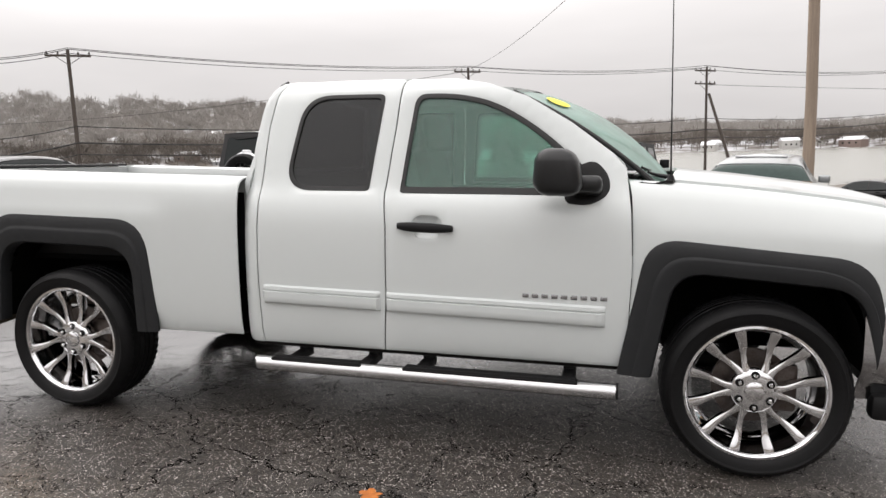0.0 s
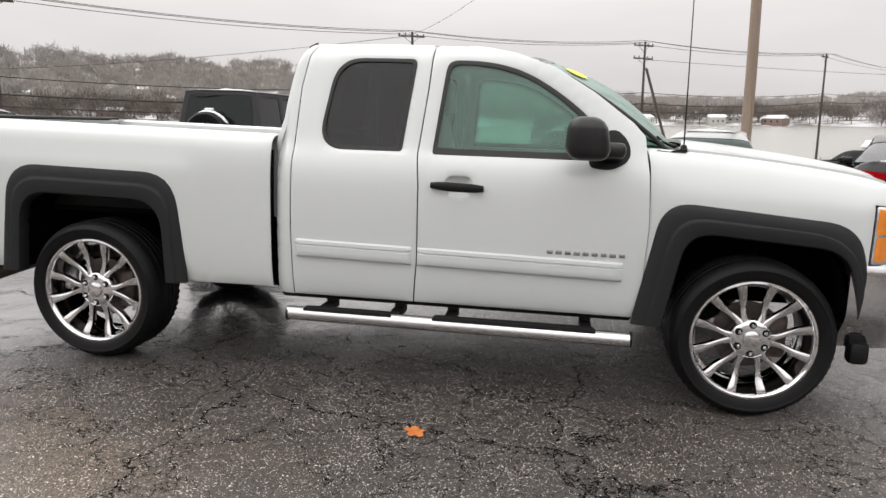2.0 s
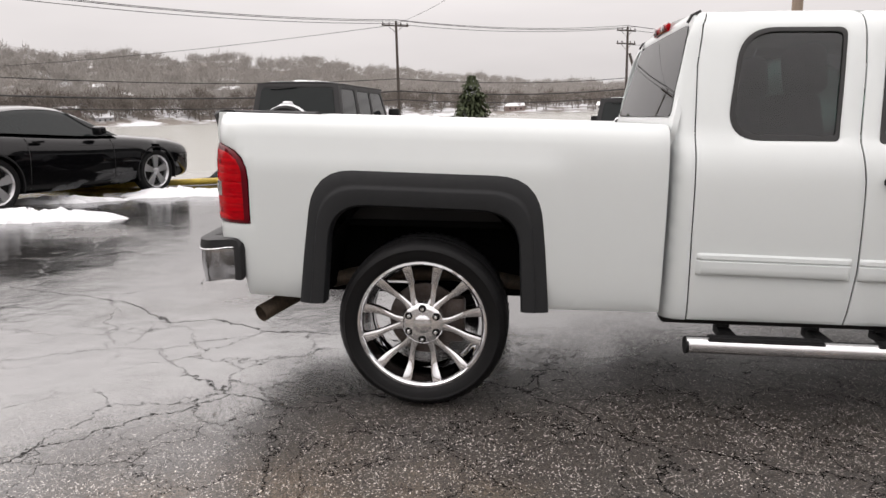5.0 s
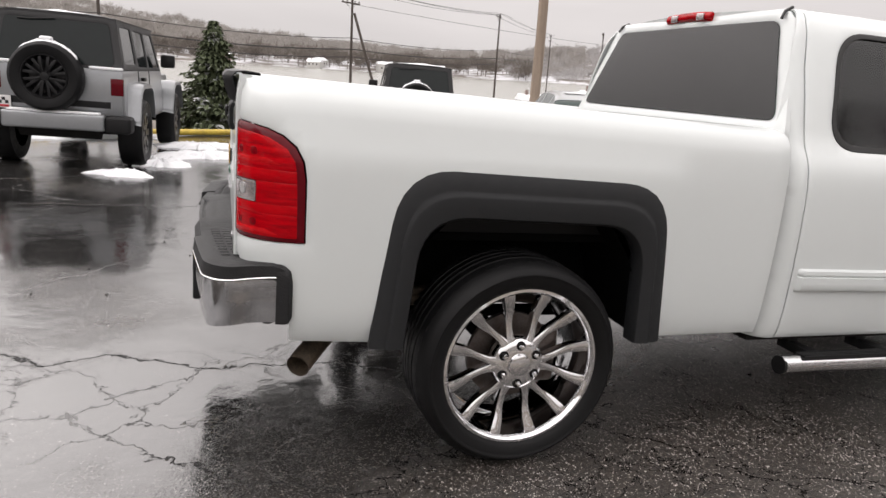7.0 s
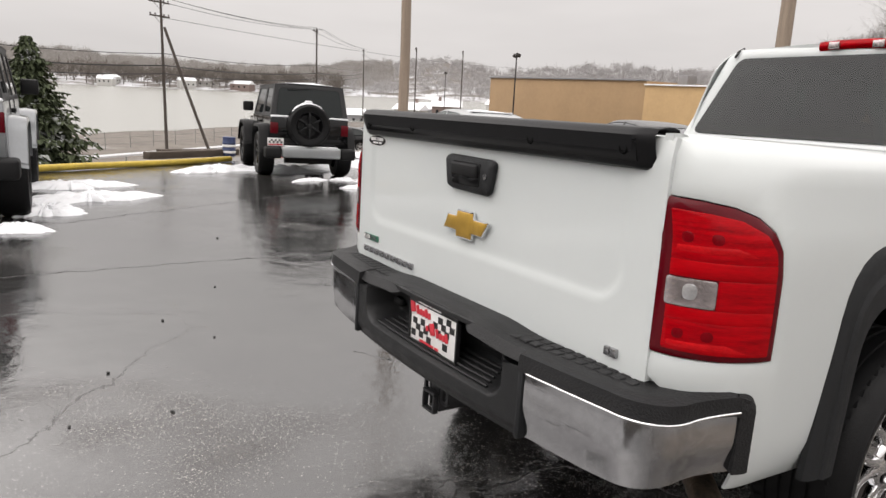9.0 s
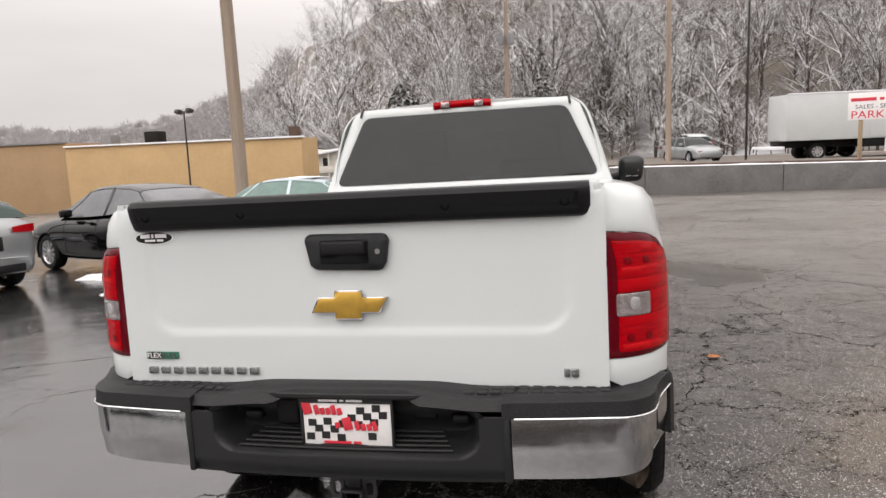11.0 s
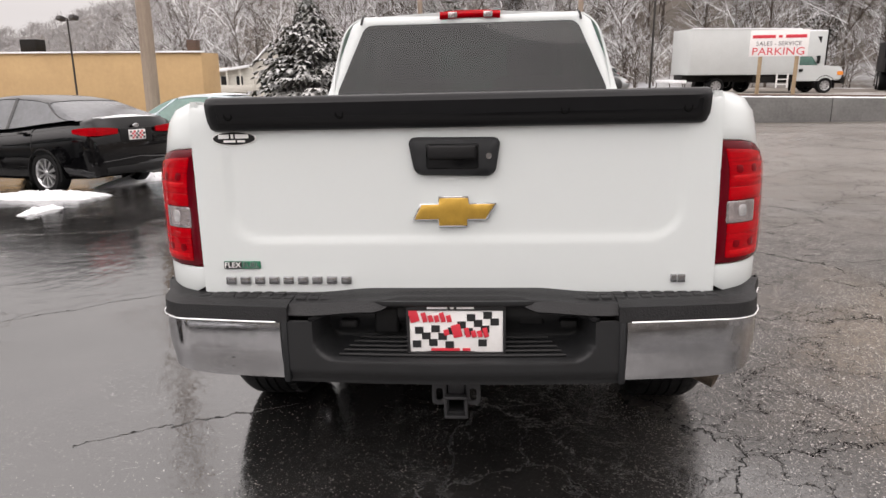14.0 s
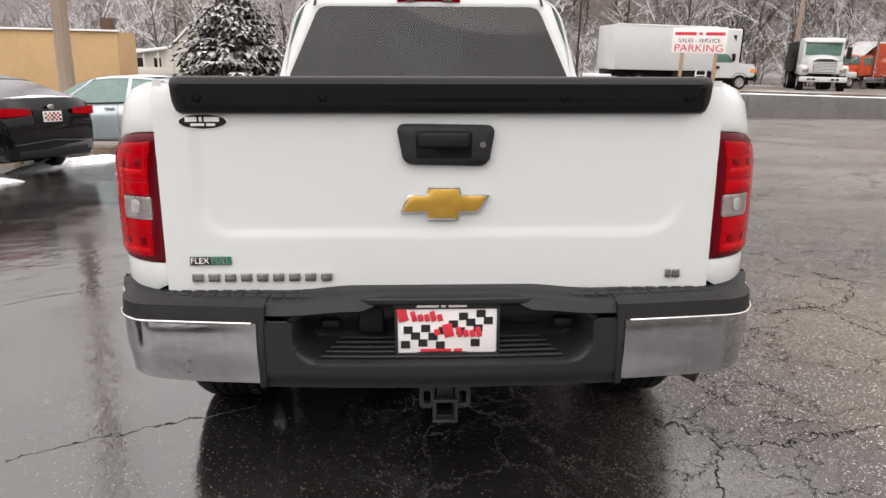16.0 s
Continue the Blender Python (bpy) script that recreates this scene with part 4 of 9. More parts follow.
bumper = part("rear_bumper", grid_sheet(1, 1, lambda u, v: (-1.0, -0.4 + 0.8 * u, 0.56 + 0.1 * v), 0.03), PLASTIC, truck, "chrome and black plastic rear step bumper")
for s in (RH, LH):
    def chromef(u, v, s=s):
        t = 0.405 + 0.545 * u
        p = bplan(t)
        z0, z1 = 0.535 + 0.058 * sm(0.55, 1.0, t), 0.722 + 0.030 * sm(0.72, 1.0, t)
        inw = 0.014 * (1 - sm(0, 0.55, v)) + 0.004 * sm(0.85, 1, v)
        k = 1 - sm(0.62, 0.80, t)
        return (p.x + inw * k, s * (p.y - inw * (1 - k)), z0 + (z1 - z0) * v)
    part("chrome_face", grid_sheet(36, 10, chromef, 0.012 if s < 0 else -0.012), CHROME_DULL, bumper, "weathered chrome bumper corner")

    def endcap(u, v, s=s):
        t = 0.936 + 0.064 * u
        p = bplan(t)
        z0 = 0.556 + 0.036 * sm(0.55, 1.0, t) + 0.022 * (1 - math.sqrt(max(0.0, 1 - max(0.0, (u - 0.4) / 0.6) ** 2)))
        z1 = 0.793 - 0.055 * (1 - math.sqrt(max(0.0, 1 - max(0.0, (u - 0.15) / 0.85) ** 2)))
        return (p.x, s * (p.y + 0.006 - 0.020 * sm(0.70, 1.0, u) - 0.012 * sm(0.88, 1.0, v)), z0 + (z1 - z0) * v)
    part("bumper_end", grid_sheet(10, 12, endcap, 0.022 if s < 0 else -0.022), PADTOP, bumper)
    part("bright_edge", tube([(bplan(0.41 + 0.0177 * k).x - 0.005, s * (bplan(0.41 + 0.0177 * k).y + 0.004), 0.7225 + 0.030 * sm(0.72, 1.0, 0.41 + 0.0177 * k)) for k in range(31)], 0.0035, 8), CHROME, bumper)
    part("bumper_joint", box((-1.176, min(s * 0.498, s * 0.520), 0.526), (-1.08, max(s * 0.498, s * 0.520), 0.728), 0.008), FLARE, bumper)

    def topf(u, v, s=s):
        t = 0.385 + 0.580 * u
        p = bplan(t)
        q = Vector((-0.985, min(p.y, 0.80))) if t < 0.8 else Vector((-0.89 - 0.09 * (1 - (t - 0.8) / 0.2), 0.84))
        w = min(1, v / 0.75)
        xy = p.lerp(q, max(0, (v - 0.25) / 0.75))
        lift = 0.772 if v > 0.3 else 0.722 + 0.050 * sm(0, 0.3, v)
        return (xy.x - 0.006 * (1 - sm(0, 0.3, v)), s * (xy.y + 0.004 * sm(0.7, 1, t)), lift + 0.022 * (sm(0.72, 1.0, t)) - 0.012 * sm(0.93, 0.965, t) + 0.004 * (v > 0.4))
    part("step_pad", grid_sheet(30, 12, topf, 0.02 if s < 0 else -0.02), PADTOP, bumper, "ribbed black bumper step pad")
    blocks = bmesh.new()
    for row in range(3):
        for col in range(12):
            y = 0.335 + 0.040 * col
            x = -1.125 + 0.038 * row + 0.055 * (y / 0.8) ** 2
            add_box(blocks, (x, min(s * y, s * (y + 0.031)), 0.770), (x + 0.029, max(s * y, s * (y + 0.031)), 0.7790), 0.002, None, 1)
    tagged(part("step_tread", blocks, PADTOP, bumper, "raised tread blocks"), kind="stuff")


def centre(u, v):
    y = 0.505 - 1.010 * u
    z = 0.522 + 0.262 * v
    x = -1.192 + 0.055 * (y / 0.8) ** 2
    zt = 0.785 - 0.065 * sm(0.26, 0.44, abs(y))
    inside = sm(0.0, 0.040, 0.075 - math.hypot(max(0.0, abs(y + 0.005) - 0.352), max(0.0, 0.673 - z)))
    x += 0.135 * inside * (1 - 0.25 * sm(0.64, 0.72, z)) * (1 - 0.75 * sm(0.742, 0.772, z)) + 0.02 * (1 - sm(0, 0.05, z - 0.522))
    return (x, y, min(z, zt + 0.004))


part("bumper_centre", grid_sheet(120, 50, centre, 0.012), BUMPBLACK, bumper, "black plastic bumper centre with plate recess")
part("bumper_top_pad", grid_sheet(48, 10, lambda u, v: (lambda y: (-1.185 + 0.05 * (y / 0.8) ** 2 + 0.20 * v + 0.045 * (1 - v) * (1 - sm(0.16, 0.25, abs(y + 0.015))), y, 0.786 - 0.014 * sm(0.25, 0.45, abs(y)) + 0.004 * (v > 0.3) - (0.008 + 0.022 * sm(0.16, 0.25, abs(y + 0.015))) * (v < 0.1)))(0.56 - 1.12 * u), 0.015), PADTOP, bumper)
for k, zr in enumerate((0.614, 0.620, 0.625, 0.631, 0.637)):
    yr = 0.345 - 0.012 * k
    part("step_rib", tube([(-1.168 + 0.023 * k + 0.055 * (y / 0.8) ** 2, y, zr + 0.001) for y in (-yr, -0.2, 0, 0.2, yr)], 0.0045, 6), PADTOP, bumper)
for y0 in (0.325, -0.36):
    part("bumper_socket", box((-1.098, y0 - 0.03, 0.672), (-1.06, y0 + 0.03, 0.705), 0.012, None, 3), PLASTIC, bumper)
part("trailer_socket", box((-1.092, 0.165, 0.655), (-1.05, 0.245, 0.745), 0.012, None, 3), PLASTIC, bumper)
part("blank_cover", box((-1.082, -0.285, 0.68), (-1.05, -0.205, 0.745), 0.010, None, 3), PLASTIC, bumper)
# dealer plate: chequered flag on white, with bars for the dealer's name
PX = -1.148
plate = part("dealer_plate", box((PX, -0.157, 0.618), (PX + 0.010, 0.127, 0.764), 0.003), WHITEPRINT, truck, "chequered dealer number plate in black frame")
fr = bmesh.new()
for lo, hi in (((-0.165, 0.612), (0.135, 0.620)), ((-0.165, 0.752), (0.135, 0.774)), ((-0.165, 0.620), (-0.157, 0.752)), ((0.127, 0.620), (0.135, 0.752))):
    add_box(fr, (PX - 0.005, *lo), (PX + 0.012, *hi), 0.002)
part("plate_frame", fr, BLACKPRINT, plate)
ck = bmesh.new()
for i in range(10):
    for j in range(5):
        if (i + j) % 2 == 0 and ((i < 5 and j < 3) or (i > 4 and j > 1) or (i > 7 and j == 0)):
            y0, z0 = 0.118 - i * 0.025 - 0.004 * j, 0.634 + j * 0.022 + 0.005 * math.sin(i * 0.9)
            add_box(ck, (PX - 0.002, y0 - 0.026, z0), (PX + 0.002, y0, z0 + 0.022))
tagged(part("chequer_print", ck, BLACKPRINT, plate), kind="stuff")
for y0, zb, count in ((0.108, 0.716, 6), (-0.022, 0.668, 5)):
    for i in range(count):
        tall = 0.040 if i == 0 else 0.030 if i in (1, 4) else 0.021
        wide = 0.028 if i == 0 else 0.0145
        yc = y0 - (0 if i == 0 else 0.012 + 0.0185 * i)
        part("letter_bar", box((-0.002, -wide / 2, 0), (0.002, wide / 2, tall), 0.001, pose(PX - 0.0025, yc, zb, -14, 0, 0)), REDPAINT, plate)
part("letter_bar", box((-0.002, -0.008, 0), (0.002, 0.008, 0.018), 0.001, pose(PX - 0.0025, 0.012, 0.674, -14, 0, 0)), REDPAINT, plate)
for y0, w_ in ((0.072, 0.062), (0.002, 0.012), (-0.018, 0.052)):
    part("letter_bar", box((PX - 0.0062, y0 - w_, 0.758), (PX - 0.0045, y0, 0.769)), WHITEPRINT, plate)
for y0, w_ in ((0.062, 0.088), (-0.034, 0.024)):
    part("letter_bar", box((PX - 0.002, y0 - w_, 0.6235), (PX + 0.002, y0, 0.6315)), REDPAINT, plate)

# ---- hitch, exhaust, underbody ----
hit = bmesh.new()
for lo, hi in (((-1.12, -0.042, 0.400), (-0.85, 0.022, 0.408)), ((-1.12, -0.042, 0.458), (-0.85, 0.022, 0.466)), ((-1.12, -0.042, 0.408), (-0.85, -0.034, 0.458)), ((-1.12, 0.014, 0.408), (-0.85, 0.022, 0.458))):
    add_box(hit, lo, hi, 0.002)
add_box(hit, (-1.0, -0.030, 0.40), (-0.98, 0.01, 0.46), 0.002)
for lo, hi in (((-1.148, -0.047, 0.396), (-1.125, 0.027, 0.406)), ((-1.148, -0.047, 0.460), (-1.125, 0.027, 0.470)), ((-1.148, -0.047, 0.406), (-1.125, -0.037, 0.460)), ((-1.148, 0.017, 0.406), (-1.125, 0.027, 0.460))):
    add_box(hit, lo, hi, 0.004)
add_tube(hit, [(-0.9, -0.6, 0.49), (-0.9, 0.6, 0.49)], 0.04, 14)
add_box(hit, (-1.12, -0.035, 0.468), (-0.86, 0.015, 0.53), 0.004)
hitch = part("hitch_receiver", hit, HITCHSTEEL, truck, "grey steel trailer hitch receiver")
for s in (-1, 1):
    yc = -0.010 + s * 0.053
    loop = rounded([(yc - 0.023, 0.430), (yc + 0.023, 0.430), (yc + 0.023, 0.508), (yc - 0.023, 0.508)], 0.018, 4)
    hole = rounded([(yc - 0.011, 0.444), (yc + 0.011, 0.444), (yc + 0.011, 0.486), (yc - 0.011, 0.486)], 0.010, 4)
    part("chain_loop", panel_bm(loop, lambda y, z: (-1.118, y, z), [hole], h=0.02, thick=0.012, roll=0.001, ring=0.004, flip=True), HITCHSTEEL, hitch)
ex = bmesh.new()
add_tube(ex, [(0.5, -0.50, 0.50), (0.1, -0.55, 0.56), (-0.35, -0.57, 0.55), (-0.56, -0.60, 0.508), (-0.65, -0.67, 0.478), (-0.725, -0.77, 0.446), (-0.780, -0.850, 0.420), (-0.815, -0.905, 0.402)], 0.042, 20, cap=False)
pipe = part("exhaust_pipe", ex, RUST, truck, "rusty exhaust tailpipe")
# black disc inside the open end stands in for the shade in the bore
part("bore_shade_disc", tube([(-0.770, -0.835, 0.425), (-0.762, -0.823, 0.429)], 0.0385, 16), BLACKPRINT, pipe, "black disc in place of the pipe's shaded inside")
ub = bmesh.new()
for y0 in (-0.45, 0.37):
    add_box(ub, (-1.0, y0, 0.50), (4.3, y0 + 0.08, 0.64), 0.01)
for x0 in (-0.7, 0.7, 1.6, 2.6, 3.4):
    add_box(ub, (x0, -0.45, 0.52), (x0 + 0.09, 0.45, 0.60), 0.01)
add_tube(ub, [(0, -0.72, 0.40), (0, 0.72, 0.40)], 0.055, 14)
add_tube(ub, [(0, -0.14, 0.40), (0, -0.1, 0.40), (0, 0.1, 0.40), (0, 0.14, 0.40)], [0.07, 0.15, 0.15, 0.07], 16)
add_tube(ub, [(3.645, -0.72, 0.40), (3.645, 0.72, 0.40)], 0.05, 14)
add_tube(ub, [(0.1, 0, 0.42), (2.4, 0, 0.52)], 0.045, 12)
add_box(ub, (1.15, -0.86, 0.46), (3.15, 0.86, 0.52), 0.01)
add_box(ub, (0.75, 0.10, 0.42), (1.9, 0.42, 0.60), 0.05)
add_tube(ub, [(0.6, -0.42, 0.47), (0.75, -0.42, 0.47), (1.4, -0.42, 0.47), (1.5, -0.42, 0.47)], [0.03, 0.10, 0.10, 0.03], 16)
add_tube(ub, [(-0.72, 0.0, 0.60), (-0.55, 0.0, 0.60), (-0.5, 0.0, 0.60)], [0.02, 0.34, 0.34], 24)
for s in (RH, LH):
    for k in range(3):
        add_box(ub, (-0.65 + 0.12 * k, s * 0.50 - 0.03, 0.44 + 0.012 * k), (0.75 - 0.12 * k, s * 0.50 + 0.03, 0.452 + 0.012 * k))
    add_tube(ub, [(-0.12, s * 0.42, 0.42), (0.05, s * 0.40, 0.80)], 0.03, 10)
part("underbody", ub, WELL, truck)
for s in (RH, LH):
    for x0, rr in ((0.0, 0.50), (3.62, 0.47)):
        wl = bmesh.new()
        pr = []
        n = 20
        for k in range(n + 1):
            a = math.pi * k / n
            pr.append((x0 + rr * math.cos(a), 0.50 + min(0.53, 1.15 * rr * math.sin(a))))
        for (xa, za), (xb, zb) in zip(pr, pr[1:]):
            q = [wl.verts.new((xa, s * 0.95, za)), wl.verts.new((xb, s * 0.95, zb)), wl.verts.new((xb, s * 0.52, zb)), wl.verts.new((xa, s * 0.52, za))]
            wl.faces.new(q)
        cap = [wl.verts.new((xa, s * 0.52, za)) for xa, za in pr]
        wl.faces.new(cap)
        bmesh.ops.remove_doubles(wl, verts=wl.verts, dist=1e-4)
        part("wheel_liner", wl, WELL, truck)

# ---- wheels ----
def build_wheel(x, s):
    hub = new("wheel")
    hub.parent = truck
    hub.matrix_basis = pose(x, s * 0.987, 0.403) @ (Matrix.Identity(4) if s < 0 else pose(0, 0, 0, 0, 0, 180))
    # y points inward from the outer face
    prof = [(0.292, 0.008), (0.300, -0.012), (0.318, -0.026), (0.343, -0.030), (0.349, -0.0315), (0.352, -0.034), (0.357, -0.034), (0.360, -0.028), (0.370, -0.021), (0.384, -0.002), (0.392, 0.015), (0.396, 0.030), (0.397, 0.060),
            (0.391, 0.062), (0.391, 0.070), (0.398, 0.072), (0.399, 0.105), (0.392, 0.107), (0.392, 0.116), (0.399, 0.118), (0.399, 0.142),
            (0.392, 0.144), (0.392, 0.153), (0.398, 0.155), (0.397, 0.188), (0.391, 0.190), (0.391, 0.198), (0.396, 0.200), (0.392, 0.235), (0.375, 0.262), (0.34, 0.272), (0.30, 0.262), (0.29, 0.24)]
    tyre = part("tyre", lathe(prof, 72), RUBBER, hub, "black road tyre")
    for sx, w in ((0.018, 0.034), (0.205, 0.034)):
        blk = bmesh.new()
        for k in range(64):
            add_box(blk, (-0.010, sx, -0.006), (0.010, sx + w, 0.004), 0, Matrix.Rotation(2 * math.pi * k / 64, 4, "Y") @ Matrix.Translation((0, 0, 0.3905)) @ Matrix.Rotation(radians(12), 4, "Z"))
        tagged(part("tread", blk, RUBBER, tyre), kind="stuff")
    rimp = [(0.262, 0.23), (0.268, 0.20), (0.258, 0.15), (0.258, 0.075), (0.268, 0.055), (0.276, 0.010), (0.280, -0.006), (0.290, -0.016), (0.300, -0.014), (0.303, -0.004), (0.296, 0.010), (0.292, 0.03)]
    rim = part("rim", lathe(rimp, 72), CHROME, hub, "polished chrome wheel rim")
    # six pairs of spokes, each pair embracing a lug and joining its neighbours at the hub
    for sgn in (-1, 1):
        spoke = bmesh.new()
        ring = []
        for k in range(15):
            t = k / 14
            r = 0.060 + (0.286 - 0.060) * t
            w = 0.0140 + 0.012 * (1 - sm(0, 0.35, t)) + 0.0110 * sm(0.45, 1.0, t)
            d = 0.012 + 0.014 * math.sin(math.pi * min(1.0, t * 1.05)) - 0.016 * sm(0.45, 1, t)
            th = sgn * radians(24.0 - 9.0 * sm(0.0, 0.75, t))
            row = []
            for c, e in ((-1.0, 0.013), (-0.84, 0.0034), (-0.45, 0.0010), (0.0, 0.0), (0.45, 0.0010), (0.84, 0.0034), (1.0, 0.013), (0.75, 0.042), (-0.75, 0.042)):
                row.append(spoke.verts.new((r * math.sin(th) + c * w * math.cos(th), d + e, r * math.cos(th) - c * w * math.sin(th))))
            ring.append(row)
        for a, b in zip(ring, ring[1:]):
            for k in range(9):
                spoke.faces.new((a[k], a[(k + 1) % 9], b[(k + 1) % 9], b[k]))
        bmesh.ops.recalc_face_normals(spoke, faces=spoke.faces)
        first = part("spoke", spoke, CHROME, hub)
        for k in range(1, 6):
            ob = first.copy()
            scene.collection.objects.link(ob)
            ob.matrix_basis = pose(0, 0, 0, 0, 60 * k, 0)
    part("hub_disc", lathe([(0.0, 0.010), (0.040, 0.011), (0.070, 0.012), (0.092, 0.017), (0.102, 0.030), (0.102, 0.075), (0.0, 0.075)], 48), CHROME, hub)
    part("centre_cap", lathe([(0.0, -0.004), (0.030, -0.003), (0.041, 0.002), (0.044, 0.010), (0.044, 0.03)], 32), CHROME, hub, "silver centre cap")
    for k in range(6):
        a = 2 * math.pi * (k + 0.5) / 6
        # flat black disc stands in for the shade round each lug nut
        seat_ = lathe([(0.0, 0.0105), (0.016, 0.0105), (0.0185, 0.0125), (0.0185, 0.03)], 20)
        nut = lathe([(0.0, -0.006), (0.006, -0.006), (0.009, -0.002), (0.0105, 0.004), (0.0105, 0.030)], 6)
        for piece, nm, mt in ((seat_, "lug_shade_disc", GLOSSBLACK), (nut, "lug_nut", CHROME)):
            bmesh.ops.translate(piece, vec=(0.073 * math.cos(a), 0, 0.073 * math.sin(a)), verts=piece.verts)
            part(nm, piece, mt, hub)
    part("brake_rotor", lathe([(0.06, 0.115), (0.17, 0.115), (0.17, 0.135), (0.06, 0.135)], 40, closed=True), ROTOR, hub, "grey brake disc")
    part("brake_caliper", box((0.06, 0.09, -0.11), (0.19, 0.16, 0.11), 0.02), ROTOR, hub)
    part("hub_core", lathe([(0.0, 0.06), (0.085, 0.06), (0.085, 0.24), (0.0, 0.24)], 24), DARKMETAL, hub)
    return hub


for x0 in (0.0, 3.645):
    for s in (RH, LH):
        build_wheel(x0, s).scale = (1.02, 1.0, 1.02)

# ---- cabin ----
def seat(x, y, w):
    st = new("seat")
    st.parent = truck
    st.matrix_basis = pose(x, y, 0)
    part("cushion", box((-0.26, -w / 2, 0.86), (0.28, w / 2, 1.00), 0.05, None, 3), CLOTH, st)
    part("backrest", box((-0.07, -w / 2, 0.98), (0.07, w / 2, 1.52), 0.05, pose(-0.24, 0, 0, 0, -12, 0) , 3), CLOTH, st)
    part("headrest", box((-0.06, -0.17, 1.50), (0.06, 0.17, 1.74), 0.05, pose(-0.26, 0, 0, 0, -8, 0), 3), CLOTH, st)


seat(2.30, -0.40, 0.52)
seat(2.30, 0.40, 0.52)
part("rear_bench", box((1.25, -0.68, 0.84), (1.60, 0.68, 1.27), 0.06, None, 3), CLOTH, truck)
part("dashboard", box((2.78, -0.74, 0.95), (3.16, 0.74, 1.30), 0.07, None, 3), INTERIOR, truck)
wheel_bm = lathe([(0.185 + 0.016 * math.cos(t), 0.016 * math.sin(t)) for t in [2 * math.pi * k / 12 for k in range(12)]], 40, "x", closed=True)
add_box(wheel_bm, (-0.01, -0.18, -0.02), (0.01, 0.18, 0.02), 0.006)
add_tube(wheel_bm, [(0.0, 0, 0), (0.22, 0, 0)], [0.06, 0.03], 14)
bmesh.ops.transform(wheel_bm, matrix=pose(2.80, 0.40, 1.24, 0, 24, 0), verts=wheel_bm.verts)
part("steering_wheel", wheel_bm, PLASTIC, truck)
part("cabin_floor", box((1.12, -0.84, 0.50), (3.2, 0.84, 0.56), 0.01), INTERIOR, truck)
part("firewall", box((3.17, -0.78, 0.50), (3.20, 0.78, 1.32), 0.01), DARKMETAL, truck)
for s in (RH, LH):
    part("door_trim", box((1.25, min(s * 0.84, s * 0.87), 0.55), (3.0, max(s * 0.84, s * 0.87), 1.24), 0.015), INTERIOR, truck)
part("cabin_back_trim", box((1.13, -0.80, 0.56), (1.15, 0.80, 1.34), 0.01), INTERIOR, truck)
part("rear_view_mirror", box((2.60, -0.12, 1.66), (2.63, 0.12, 1.73), 0.012), PLASTIC, truck)


# ==== ground and terrain ====
CURB_N = Vector((-0.555, 0.832))          # across the lot's river edge
def plane_z(x, y):
    return -0.0306 * x - 0.0201 * y


def beyond(x, y):
    """Metres past the lot's yellow kerb, towards the river."""
    return (x + 10.5) * CURB_N.x + (y - 5.8) * CURB_N.y


RIDGE_A = [-180, -120, -60, -40, -20, 0, 14, 22, 27, 31, 38, 46, 52, 58, 66, 72, 80, 88, 98, 108, 122, 136, 150, 165, 180]
RIDGE_E = [31.0, 9.0, 12.0, 17.0, 18.0, 16.5, 13.0, 9.5, 5.6, 4.3, 2.6, 2.8, 2.2, 2.9, 2.0, 1.3, 1.2, 1.4, 2.4, 3.4, 3.8, 4.3, 4.4, 5.0, 31.0]
RIDGE_D = [150, 200, 150, 140, 140, 145, 155, 190, 420, 520, 620, 640, 760, 900, 900, 900, 900, 900, 850, 700, 650, 620, 600, 450, 150]
FOOT_D = [60, 85, 72, 68, 66, 68, 75, 95, 230, 330, 420, 460, 480, 520, 520, 520, 520, 520, 500, 470, 450, 440, 420, 250, 60]


def h_ground(x, y):
    c = beyond(x, y)
    z = plane_z(x, y) - 0.12
    if c > 0.3:
        k = sm(0.4, 20, c - 6 * sm(6, 22, x))
        z = z * (1 - k) + k * -5.7
    if c > 60:
        z = z - 3.2 * sm(62, 84, c)
    if x > 29.5 + 0.22 * (y + 10) and y < 2:
        z = max(z, 0.30 - 0.012 * (x - 22))
    r = math.hypot(x, y)
    a = math.degrees(math.atan2(y, x))
    foot, far = spl(a, RIDGE_A, FOOT_D), spl(a, RIDGE_A, RIDGE_D)
    if r > foot:
        base = -6.0 if c > 300 else min(z, 0.0)
        top = 1.4 + far * math.tan(radians(max(0.6, spl(a, RIDGE_A, RIDGE_E) - 0.9 + 0.7 * sm(62, 90, a))))
        top *= 1 + 0.05 * math.sin(a * 0.9) + 0.03 * math.sin(a * 2.3 + 1)
        t = min(1.0, (r - foot) / (far - foot))
        rise = base + (top - base) * (t ** 1.15)
        z = rise if r < far else top - 0.02 * (r - far)
        if c > 300 and t < 0.12:
            z = min(z, -5.6 + 10 * t)
    return z


GROUNDMAT = mat("winter_grass_and_snow", (0.20, 0.175, 0.15), 0.9, dark=(0.09, 0.078, 0.066), scale=0.35, bump=0.5, bump_scale=4)
nt = GROUNDMAT.node_tree
gb = nt.nodes["Principled BSDF"]
g_tc = nt.nodes.new("ShaderNodeTexCoord")
g_n = _n(nt, "ShaderNodeTexNoise", Scale=0.045, Detail=9.0, Roughness=0.65)
nt.links.new(g_tc.outputs["Object"], g_n.inputs["Vector"])
g_r = nt.nodes.new("ShaderNodeValToRGB")
g_r.color_ramp.elements[0].position, g_r.color_ramp.elements[1].position = 0.54, 0.66
g_sx = nt.nodes.new("ShaderNodeSeparateXYZ")
nt.links.new(g_tc.outputs["Object"], g_sx.inputs[0])
